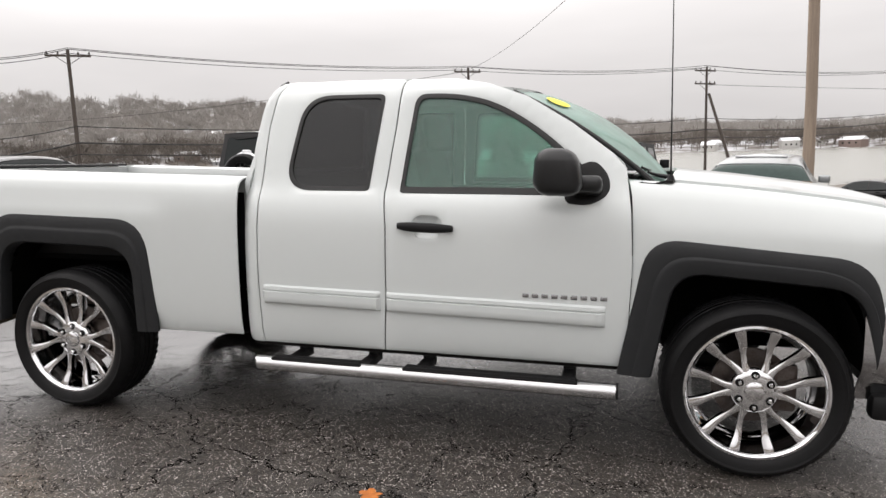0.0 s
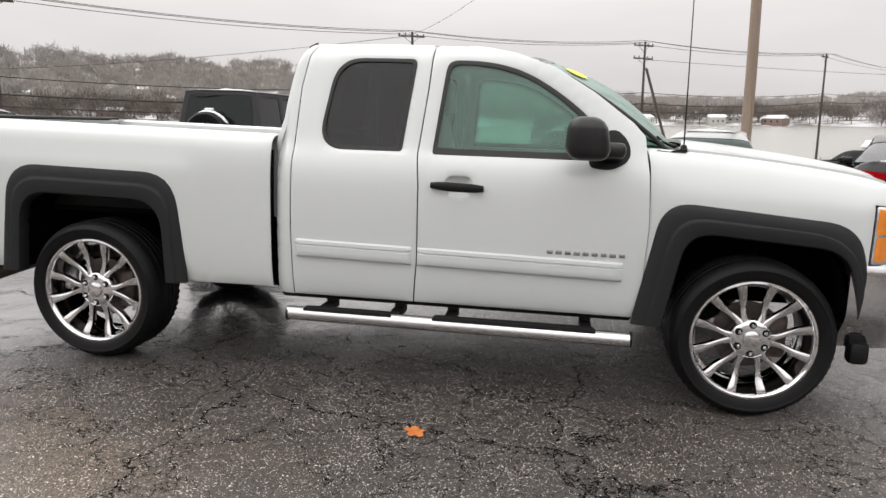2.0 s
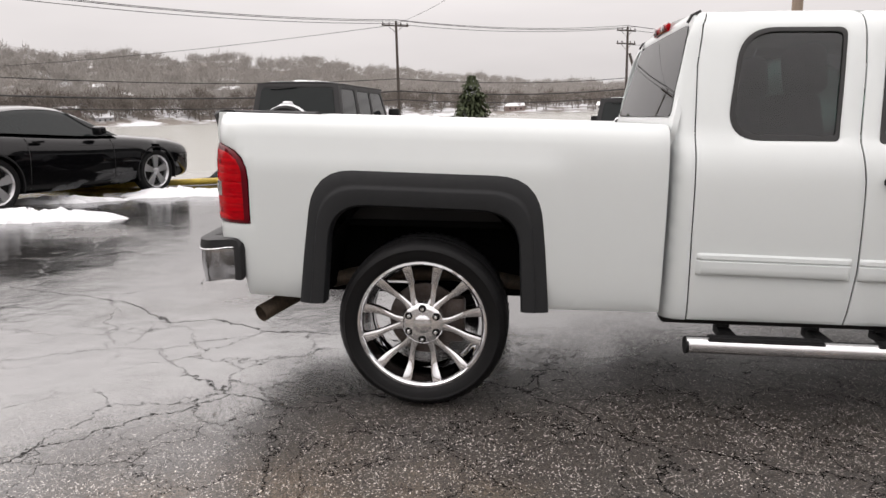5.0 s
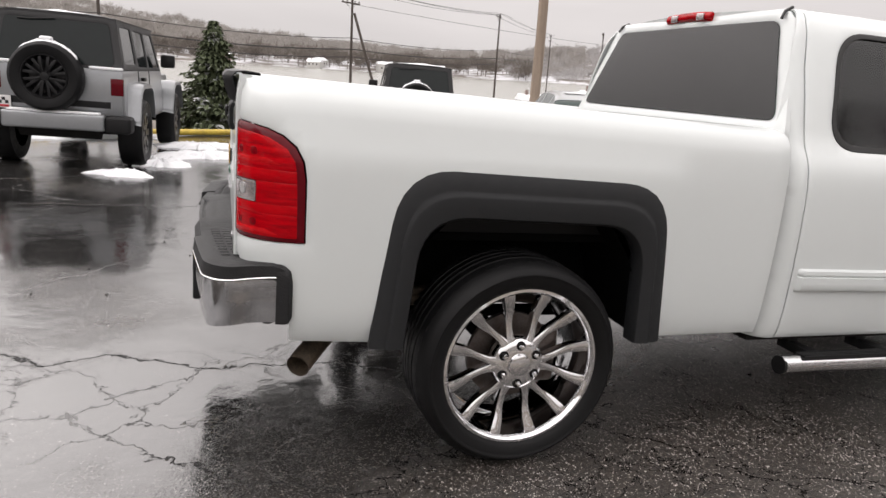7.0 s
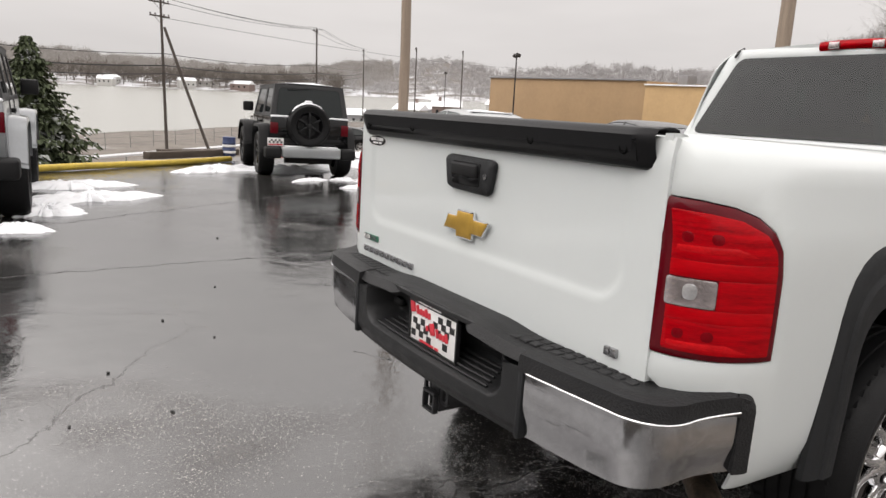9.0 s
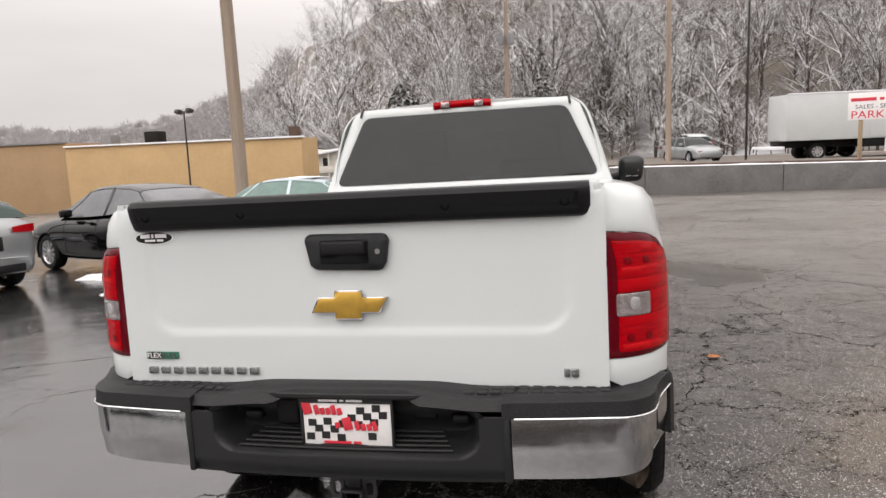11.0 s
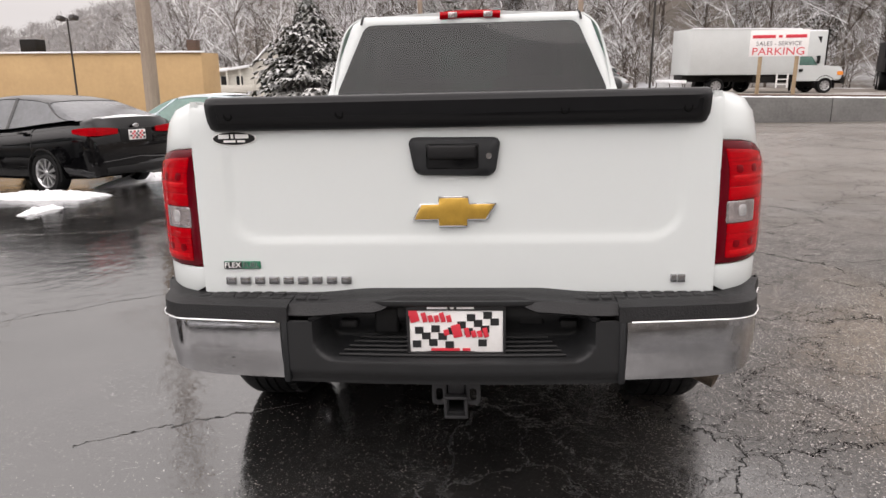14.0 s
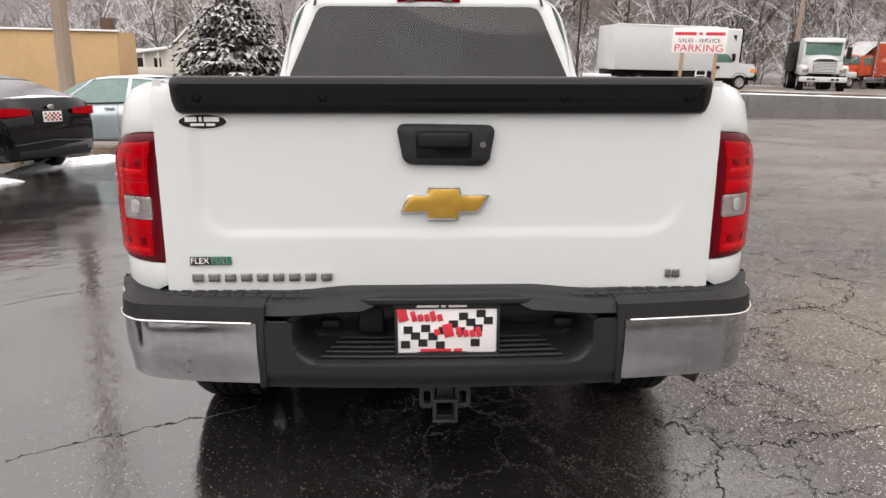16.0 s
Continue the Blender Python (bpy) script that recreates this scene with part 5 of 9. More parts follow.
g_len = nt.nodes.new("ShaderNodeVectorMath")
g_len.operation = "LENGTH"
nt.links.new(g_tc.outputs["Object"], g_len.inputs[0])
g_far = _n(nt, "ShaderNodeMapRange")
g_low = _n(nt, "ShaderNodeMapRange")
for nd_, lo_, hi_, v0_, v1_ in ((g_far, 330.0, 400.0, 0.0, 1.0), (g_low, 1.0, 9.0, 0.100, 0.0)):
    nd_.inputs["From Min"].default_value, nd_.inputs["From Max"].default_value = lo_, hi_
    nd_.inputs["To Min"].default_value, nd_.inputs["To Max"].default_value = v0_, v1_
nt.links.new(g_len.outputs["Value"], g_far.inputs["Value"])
nt.links.new(g_sx.outputs["Z"], g_low.inputs["Value"])
g_mul = nt.nodes.new("ShaderNodeMath")
g_mul.operation = "MULTIPLY_ADD"
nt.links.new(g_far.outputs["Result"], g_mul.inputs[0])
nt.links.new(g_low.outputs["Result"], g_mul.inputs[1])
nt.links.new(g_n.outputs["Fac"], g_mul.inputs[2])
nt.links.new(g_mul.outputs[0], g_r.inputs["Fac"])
g_mx = nt.nodes.new("ShaderNodeMix")
g_mx.data_type = "RGBA"
g_old = gb.inputs["Base Color"].links[0].from_socket
nt.links.new(g_r.outputs["Color"], g_mx.inputs["Factor"])
nt.links.new(g_old, g_mx.inputs["A"])
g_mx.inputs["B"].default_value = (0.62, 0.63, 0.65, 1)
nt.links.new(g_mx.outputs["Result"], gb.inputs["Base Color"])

rings = [0, 6, 12, 16, 20, 24, 28, 33, 38, 44, 50, 57, 64, 72, 80, 90, 100, 112, 125, 140, 160, 185, 215, 250, 290, 340, 400, 440, 480, 520, 560, 610, 670, 740, 820, 900, 1000, 1200, 1600, 2400]
NA = 288
gv, gf = [(0.0, 0.0, h_ground(0, 0) - 0.02)], []
for r in rings[1:]:
    for k in range(NA):
        a = 2 * math.pi * k / NA
        x, y = r * math.cos(a), r * math.sin(a)
        gv.append((x, y, h_ground(x, y)))
for k in range(NA):
    gf.append((0, 1 + k, 1 + (k + 1) % NA))
for i in range(len(rings) - 2):
    o, p = 1 + i * NA, 1 + (i + 1) * NA
    for k in range(NA):
        gf.append((o + k, p + k, p + (k + 1) % NA, o + (k + 1) % NA))
gme = bpy.data.meshes.new("ground")
gme.from_pydata(gv, [], gf)
gme.materials.append(GROUNDMAT)
gme.polygons.foreach_set("use_smooth", [True] * len(gme.polygons))
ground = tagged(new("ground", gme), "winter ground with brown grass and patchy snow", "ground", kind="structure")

# river
WATER = mat("grey_river_water", (0.30, 0.30, 0.27), 0.22, vary=0.1, scale=0.02, stretch=(1, 4, 1), bump=0.12, bump_scale=0.8)
rb = bmesh.new()
t0 = Vector((0.832, 0.555))
for aa, cc in ((-700, 64), (900, 64), (900, 560), (-700, 560)):
    p = Vector((-10.5, 5.8)) + t0 * aa + CURB_N * cc
    rb.verts.new((p.x, p.y, -6.75))
rb.faces.new(rb.verts[:])
tagged(part("river", rb, WATER), "broad grey-green river under an overcast sky", "river", kind="structure")


# ---- wet asphalt ----
def wet_asphalt():
    m = bpy.data.materials.new("wet_asphalt")
    m.use_nodes = True
    nt = m.node_tree
    L = nt.links.new
    b = nt.nodes["Principled BSDF"]
    tc = nt.nodes.new("ShaderNodeTexCoord")
    P = tc.outputs["Object"]

    def math_(op, a, bb=None, c=None):
        nd = nt.nodes.new("ShaderNodeMath")
        nd.operation = op
        for i, v in enumerate((a, bb, c)):
            if v is None:
                continue
            if isinstance(v, (int, float)):
                nd.inputs[i].default_value = v
            else:
                L(v, nd.inputs[i])
        return nd.outputs[0]

    def noise_(scale, detail=4.0, rough=0.55, vec=P):
        nd = _n(nt, "ShaderNodeTexNoise", Scale=scale, Detail=detail, Roughness=rough)
        L(vec, nd.inputs["Vector"])
        return nd.outputs["Fac"]

    def ramp(v, a, bb, lo=0.0, hi=1.0):
        nd = _n(nt, "ShaderNodeMapRange")
        nd.interpolation_type = "SMOOTHSTEP"
        for k, x in (("From Min", a), ("From Max", bb), ("To Min", lo), ("To Max", hi)):
            nd.inputs[k].default_value = x
        L(v, nd.inputs["Value"])
        return nd.outputs["Result"]

    def mix(f, a, bb):
        nd = nt.nodes.new("ShaderNodeMix")
        nd.data_type = "RGBA"
        for k, x in (("Factor", f), ("A", a), ("B", bb)):
            if isinstance(x, tuple):
                nd.inputs[k].default_value = (*x, 1)
            elif isinstance(x, (int, float)):
                nd.inputs[k].default_value = x
            else:
                L(x, nd.inputs[k])
        return nd.outputs["Result"]
    sx = nt.nodes.new("ShaderNodeSeparateXYZ")
    L(P, sx.inputs[0])
    # an older, open-grained strip of paving along the truck's side of the lot
    k = math_("ADD", math_("MULTIPLY", sx.outputs["Y"], 0.832), math_("MULTIPLY", sx.outputs["X"], -0.555))
    k = math_("ADD", math_("ADD", k, 0.95), math_("MULTIPLY", math_("SUBTRACT", noise_(0.8, 6), 0.5), 2.2))
    coarse = math_("MULTIPLY", ramp(k, -0.5, 1.2, 1.0, 0.0), ramp(math_("ADD", sx.outputs["X"], noise_(0.8, 4)), 4.4, 5.6, 1.0, 0.0))
    far = ramp(sx.outputs["X"], -1.5, -4.0)
    # aggregate stones
    vo = _n(nt, "ShaderNodeTexVoronoi", Scale=165.0, Randomness=1.0)
    L(P, vo.inputs["Vector"])
    sc = nt.nodes.new("ShaderNodeSeparateColor")
    L(vo.outputs["Color"], sc.inputs[0])
    shade = ramp(sc.outputs[0], 0.0, 1.0, 0.004, 0.056)
    vf = _n(nt, "ShaderNodeTexVoronoi", Scale=260.0, Randomness=1.0)
    L(P, vf.inputs["Vector"])
    sf = nt.nodes.new("ShaderNodeSeparateColor")
    L(vf.outputs["Color"], sf.inputs[0])
    clump = math_("MULTIPLY", noise_(3.5, 5, 0.65), 0.10)
    chip = math_("MAXIMUM", ramp(math_("ADD", sf.outputs[1], clump), 1.012, 1.020), ramp(math_("ADD", sc.outputs[1], clump), 1.030, 1.036))
    speck = ramp(math_("ADD", sf.outputs[0], math_("MULTIPLY", noise_(0.9, 4), 0.035)), 1.002, 1.010)
    tone = noise_(1.3, 5)
    broad = noise_(0.16, 4)
    smooth_c = mix(ramp(math_("ADD", math_("MULTIPLY", tone, 0.4), math_("MULTIPLY", broad, 0.6)), 0.36, 0.62), (0.008, 0.0077, 0.0076), (0.026, 0.025, 0.024))
    cc = nt.nodes.new("ShaderNodeCombineColor")
    L(math_("MULTIPLY", shade, 1.20), cc.inputs[0])
    L(shade, cc.inputs[1])
    L(math_("MULTIPLY", shade, 0.84), cc.inputs[2])
    # moss and grit in the old grain near the rear wheel
    dx, dy = math_("MULTIPLY", math_("ADD", sx.outputs["X"], 0.1), 0.50), math_("MULTIPLY", math_("ADD", sx.outputs["Y"], 2.7), 0.95)
    rad = math_("SQRT", math_("ADD", math_("MULTIPLY", dx, dx), math_("MULTIPLY", dy, dy)))
    moss = ramp(math_("ADD", rad, math_("MULTIPLY", math_("SUBTRACT", noise_(1.7, 6), 0.5), 1.6)), 0.35, 1.25, 1.0, 0.0)
    warm = nt.nodes.new("ShaderNodeMix")
    warm.data_type, warm.blend_type = "RGBA", "MULTIPLY"
    L(moss, warm.inputs["Factor"])
    L(cc.outputs[0], warm.inputs["A"])
    warm.inputs["B"].default_value = (2.6, 2.35, 1.9, 1)
    rough_c = mix(chip, warm.outputs["Result"], (0.70, 0.66, 0.61))
    smooth_c = mix(speck, smooth_c, (0.24, 0.22, 0.21))
    grain = math_("MAXIMUM", coarse, ramp(noise_(0.5, 3), 0.54, 0.70, 0.0, 0.45))
    col = mix(grain, smooth_c, rough_c)
    # cracks
    wv = nt.nodes.new("ShaderNodeVectorMath")
    wv.operation = "ADD"
    nw = _n(nt, "ShaderNodeTexNoise", Scale=3.2, Detail=7.0, Roughness=0.68)
    L(P, nw.inputs["Vector"])
    ws_ = nt.nodes.new("ShaderNodeVectorMath")
    ws_.operation = "SCALE"
    ws_.inputs["Scale"].default_value = 0.45
    L(nw.outputs["Color"], ws_.inputs[0])
    L(P, wv.inputs[0])
    L(ws_.outputs[0], wv.inputs[1])

    def crack(scale, width, mask):
        v = _n(nt, "ShaderNodeTexVoronoi", Scale=scale, Randomness=1.0)
        v.feature = "DISTANCE_TO_EDGE"
        L(wv.outputs[0], v.inputs["Vector"])
        return math_("MULTIPLY", ramp(v.outputs["Distance"], width * 0.35, width, 1.0, 0.0), mask)
    m1 = ramp(noise_(0.22, 2), 0.42, 0.55)
    near_ = ramp(math_("ABSOLUTE", math_("ADD", sx.outputs["Y"], 1.0)), 0.5, 2.0, 0.055, 0.0)
    near_ = math_("MULTIPLY", near_, ramp(sx.outputs["X"], -1.4, 0.4))
    m2 = ramp(math_("ADD", noise_(0.35, 3), near_), 0.41, 0.52)
    m3 = ramp(math_("ADD", noise_(0.6, 3), near_), 0.49, 0.59)
    # the newer paving behind the truck is still sound
    sound = ramp(math_("ADD", sx.outputs["Y"], math_("MULTIPLY", noise_(0.7, 4), 1.2)), 0.1, 1.1, 1.0, 0.0)
    m2, m3 = math_("MULTIPLY", m2, sound), math_("MULTIPLY", m3, sound)
    m1 = math_("MULTIPLY", m1, math_("MULTIPLY_ADD", sound, 0.7, 0.3))
    cr = math_("MAXIMUM", math_("MAXIMUM", crack(0.55, 0.0036, m1), crack(2.0, 0.0072, m2)), crack(4.6, 0.0098, m3))
    dry = ramp(math_("ADD", math_("SUBTRACT", math_("MULTIPLY", sx.outputs["X"], 0.9), math_("MULTIPLY", sx.outputs["Y"], 0.55)), math_("MULTIPLY", noise_(0.3, 5), 5.0)), 5.5, 12.0)
    # long joints and single cracks that cross the newer paving
    jw = _n(nt, "ShaderNodeTexNoise", Scale=4.0, Detail=7.0, Roughness=0.7)
    L(P, jw.inputs["Vector"])
    jo = nt.nodes.new("ShaderNodeVectorMath")
    jo.operation = "MULTIPLY_ADD"
    L(jw.outputs["Color"], jo.inputs[0])
    jo.inputs[1].default_value, jo.inputs[2].default_value = (0.26, 0.26, 0.0), (-0.13, -0.13, 0.0)
    jp = nt.nodes.new("ShaderNodeVectorMath")
    L(P, jp.inputs[0])
    L(jo.outputs[0], jp.inputs[1])

    def seam(a, c, width):
        ba = (c[0] - a[0], c[1] - a[1], 0.0)
        ops = []
        for op in ("SUBTRACT", "DOT_PRODUCT", "SCALE", "SUBTRACT", "LENGTH"):
            nd = nt.nodes.new("ShaderNodeVectorMath")
            nd.operation = op
            ops.append(nd)
        L(jp.outputs[0], ops[0].inputs[0])
        ops[0].inputs[1].default_value = (*a, 0.0)
        L(ops[0].outputs[0], ops[1].inputs[0])
        ops[1].inputs[1].default_value = ba
        along = nt.nodes.new("ShaderNodeMath")
        along.operation, along.use_clamp = "DIVIDE", True
        L(ops[1].outputs["Value"], along.inputs[0])
        along.inputs[1].default_value = ba[0] ** 2 + ba[1] ** 2
        ops[2].inputs[0].default_value = ba
        L(along.outputs[0], ops[2].inputs["Scale"])
        L(ops[0].outputs[0], ops[3].inputs[0])
        L(ops[2].outputs[0], ops[3].inputs[1])
        L(ops[3].outputs[0], ops[4].inputs[0])
        return ramp(ops[4].outputs["Value"], width * 0.3, width, 1.0, 0.0)
    line = [(-3.6, 0.9), (-2.47, 0.60), (-1.87, 0.15), (-1.53, 0.22), (-1.10, 0.05), (-0.55, 0.05), (-0.14, -0.09)]
    runs = [(a, c, 0.007) for a, c in zip(line, line[1:])]
    runs += [((-9.0, 1.9), (12.0, 15.0), 0.015), ((-4.5, 3.9), (1.04, 4.33), 0.009), ((1.30, 4.6), (2.6, 2.2), 0.009), ((0.9, 3.1), (1.8, 2.0), 0.007), ((-0.62, 1.6), (-0.22, 0.80), 0.005)]
    for a, c, width in runs:
        cr = math_("MAXIMUM", cr, seam(a, c, width))
    col = mix(math_("MULTIPLY", dry, 0.75), col, (0.125, 0.106, 0.088))
    col = mix(cr, col, (0.004, 0.004, 0.004))
    L(col, b.inputs["Base Color"])
    # water film: mirror-like where it stands, duller on the open grain
    pud = ramp(noise_(0.55, 5, 0.6), 0.36, 0.60)
    ro = math_("MULTIPLY_ADD", pud, 0.12, 0.03)
    ro = math_("ADD", ro, math_("MULTIPLY", grain, 0.26))
    ro = math_("ADD", ro, math_("MULTIPLY", noise_(14, 4), 0.05))
    ro = math_("ADD", ro, math_("MULTIPLY", cr, 0.4))
    ro = math_("ADD", ro, math_("MULTIPLY", dry, 0.25))
    L(ro, b.inputs["Roughness"])
    b.inputs["IOR"].default_value = 1.70
    L(math_("MULTIPLY", ramp(grain, 0.0, 0.8, 1.0, 0.44), math_("SUBTRACT", 1.0, math_("MULTIPLY", cr, 0.95))), b.inputs["Specular IOR Level"])
    # relief
    stones = ramp(vo.outputs["Distance"], 0.0, 0.55, 1.0, 0.0)
    hgt = math_("MULTIPLY", stones, math_("MULTIPLY_ADD", grain, 0.0035, 0.0001))
    hgt = math_("ADD", hgt, math_("MULTIPLY", noise_(4, 5), 0.0065))
    hgt = math_("SUBTRACT", hgt, math_("MULTIPLY", cr, 0.006))
    bp = _n(nt, "ShaderNodeBump", Strength=0.8, Distance=1.0)
    L(hgt, bp.inputs["Height"])
    L(bp.outputs[0], b.inputs["Normal"])
    return m


ASPHALT = wet_asphalt()
bm = bmesh.new()
out = [(-60, -60), (13.5, -60), (27.1, 2.0), (60, 2.0), (60, 52.9), (-60, -27.2)]
bm.faces.new([bm.verts.new((x, y, 0)) for x, y in out])
lot = part("parking_lot", bm, ASPHALT)
lot.matrix_world = TILT
tagged(lot, "wet cracked black asphalt parking lot with puddles", "parking lot", kind="structure")


def on_lot(x, y, heading=0.0, z=0.0):
    """A pose that stands on the sloping lot; heading in degrees from +x."""
    return TILT @ pose(x, y, z, 0, 0, heading)


def at_ground(x, y, heading=0.0, dz=0.0):
    return pose(x, y, h_ground(x, y) + dz, 0, 0, heading)


# ---- kerb of yellow pipe along the edge ----
YELLOW = mat("yellow_paint", (0.62, 0.45, 0.06), 0.5, dark=(0.36, 0.25, 0.04), scale=5, bump=0.2, bump_scale=40)
for k, (a0, a1) in enumerate(((-14, -7.1), (-7.0, -0.1), (0.0, 6.9), (7.0, 15.2))):
    pts = []
    for i in range(9):
        a = a0 + (a1 - a0) * i / 8
        p = Vector((-10.5, 5.8)) + t0 * a - CURB_N * 0.05
        pts.append((p.x, p.y, 0.066 + 0.008 * math.sin(a * 1.3)))
    kb = part("yellow_kerb", tube(pts, 0.062, 14), YELLOW)
    kb.matrix_world = TILT
    tagged(kb, "yellow-painted steel pipe kerb at the lot's edge", "kerb", "yellow kerb pipes")

# ---- snow left on the lot ----
def snow_patch(x, y, rx, ry, h, heading, seed):
    rnd = random.Random(seed)
    ph = [rnd.uniform(0, 6.28) for _ in range(6)]
    bm = bmesh.new()
    n, rows = 96, 9
    c = bm.verts.new((0, 0, h))
    prev = None
    grid = []
    for j in range(1, rows + 1):
        t = j / rows
        ring = []
        for k in range(n):
            a = 2 * math.pi * k / n
            edge = 1 + 0.22 * math.sin(2 * a + ph[0]) + 0.17 * math.sin(3 * a + ph[1]) + 0.12 * math.sin(5 * a + ph[2]) + 0.09 * math.sin(9 * a + ph[3]) + 0.07 * math.sin(14 * a + ph[4]) + 0.05 * math.sin(23 * a + ph[5]) + 0.05 * math.sin(37 * a + ph[0])
            z = h * (1 - t ** 3) * (0.8 + 0.7 * noise.noise((x + 3 * t * math.cos(a), y + 3 * t * math.sin(a), seed)) + 0.6 * noise.noise((x + 11 * t * math.cos(a), y + 11 * t * math.sin(a), seed))) - (0.01 if j == rows else 0)
            ring.append(bm.verts.new((rx * t * edge * math.cos(a), ry * t * edge * math.sin(a), z)))
        grid.append(ring)
    for k in range(n):
        bm.faces.new((c, grid[0][k], grid[0][(k + 1) % n]))
    for r0, r1 in zip(grid, grid[1:]):
        for k in range(n):
            bm.faces.new((r0[k], r1[k], r1[(k + 1) % n], r0[(k + 1) % n]))
    ob = part("snow_patch", bm, SNOW)
    ob.matrix_world = on_lot(x, y, heading)
    return tagged(ob, "thin melting snow patch on the wet asphalt", "snow patch", "snow on the lot")


for i, (x, y, rx, ry, h, hd) in enumerate((
        (-1.35, 8.3, 0.75, 0.55, 0.05, 20), (-1.45, 9.6, 0.75, 0.45, 0.05, 10), (-2.26, 6.05, 0.42, 0.20, 0.04, 0), (-1.9, 7.2, 0.55, 0.35, 0.05, 40),
        (-5.9, 4.2, 1.05, 0.42, 0.08, 15), (-6.7, 5.9, 0.9, 0.25, 0.05, 25), (-5.2, 7.3, 1.2, 0.5, 0.06, 30), (6.55, 6.4, 0.95, 0.26, 0.06, 100), (5.35, 5.75, 0.35, 0.15, 0.03, 0),
        (8.9, 5.9, 1.3, 0.5, 0.05, -12), (9.6, 4.6, 1.5, 0.5, 0.05, 0), (1.4, 12.3, 0.9, 0.5, 0.06, 30), (2.9, 12.4, 1.4, 0.7, 0.05, 0), (4.4, 10.5, 0.9, 0.4, 0.06, 10), (3.55, 9.15, 0.7, 0.25, 0.05, 0),
        (2.6, 10.4, 0.4, 0.15, 0.03, 20), (3.3, 10.5, 0.3, 0.15, 0.03, 0), (-3.3, 10.4, 1.8, 0.5, 0.05, 30), (5.6, 13.7, 1.5, 0.8, 0.07, 10))):
    snow_patch(x, y, rx * 0.9, ry * 0.9, h * 1.7, hd, i + 3)

# fallen leaf
lf = bmesh.new()
outl = []
for k in range(30):
    a = 2 * math.pi * k / 30
    outl.append((0.055 * (0.55 + 0.45 * abs(math.cos(2.5 * a))) * math.cos(a), 0.055 * (0.55 + 0.45 * abs(math.cos(2.5 * a))) * math.sin(a)))
ctr = lf.verts.new((0, 0, 0.012))
rim_v = [lf.verts.new((x, y, 0.006 + 0.012 * abs(math.sin(3 * i)))) for i, (x, y) in enumerate(outl)]
for k in range(30):
    lf.faces.new((ctr, rim_v[k], rim_v[(k + 1) % 30]))
LEAF = mat("orange_leaf", (0.60, 0.20, 0.04), 0.6, dark=(0.3, 0.09, 0.02), scale=40)
leaf = part("fallen_leaf", lf, LEAF)
leaf.matrix_world = on_lot(2.046, -1.588, 30, 0.004)
tagged(leaf, "orange fallen maple leaf lying on the asphalt", "leaf")

# grit on the wet paving
PEBBLE = mat("dark_wet_pebble", (0.02, 0.019, 0.018), 0.5, vary=0.4, scale=30)
for i, (x, y) in enumerate(((-1.30, 2.15), (-1.51, 2.58), (-1.73, 1.20), (-2.14, 1.22), (-1.92, 1.79), (-0.48, 5.20), (-2.45, 2.6), (-1.0, 3.3))):
    bm = bmesh.new()
    bmesh.ops.create_icosphere(bm, subdivisions=2, radius=0.009 + 0.002 * (i % 3))
    for v in bm.verts:
        v.co *= 0.8 + 0.5 * noise.noise(v.co * 90 + Vector((i * 5, 0, 0)))
        v.co.z *= 0.7
    pb = part("pebble", bm, PEBBLE)
    pb.matrix_world = on_lot(x, y, 40 * i, 0.004)
    tagged(pb, "small dark pebble lying on the wet asphalt", "pebble", "grit on the paving")

# blue drum and timbers beside the kerb
DRUMBLUE = mat("faded_blue_drum", (0.035, 0.055, 0.14), 0.45, vary=0.3, scale=8)
OLDBEAM = mat("grey_brown_timber", (0.085, 0.065, 0.05), 0.85, scale=6, bump=0.4)
drum = thing("blue_drum", on_lot(2.62, 15.9) @ Matrix.Scale(0.55, 4), "faded blue drum with white bands beside the yellow kerb", "drum")
part("barrel", lathe([(0.0, 0.0), (0.27, 0.0), (0.29, 0.03), (0.29, 0.28), (0.30, 0.30), (0.29, 0.32), (0.29, 0.58), (0.30, 0.60), (0.29, 0.62), (0.285, 0.86), (0.26, 0.88), (0.0, 0.875)], 28, "z"), DRUMBLUE, drum)
for z0 in (0.14, 0.42):
    part("band", lathe([(0.291, z0), (0.296, z0 + 0.01), (0.296, z0 + 0.10), (0.291, z0 + 0.11)], 28, "z"), WHITEPRINT, drum, "white band")
for x, y, hd, L_ in ((1.5, 15.3, 35, 2.6), (1.9, 15.9, 20, 2.2)):
    bmx = part("timber_beam", box((-L_ / 2, -0.10, 0.0), (L_ / 2, 0.10, 0.16), 0.015), OLDBEAM)
    bmx.matrix_world = on_lot(x, y, hd)
    tagged(bmx, "old grey-brown timber beam lying by the kerb", "timber beam", "timbers by the kerb")

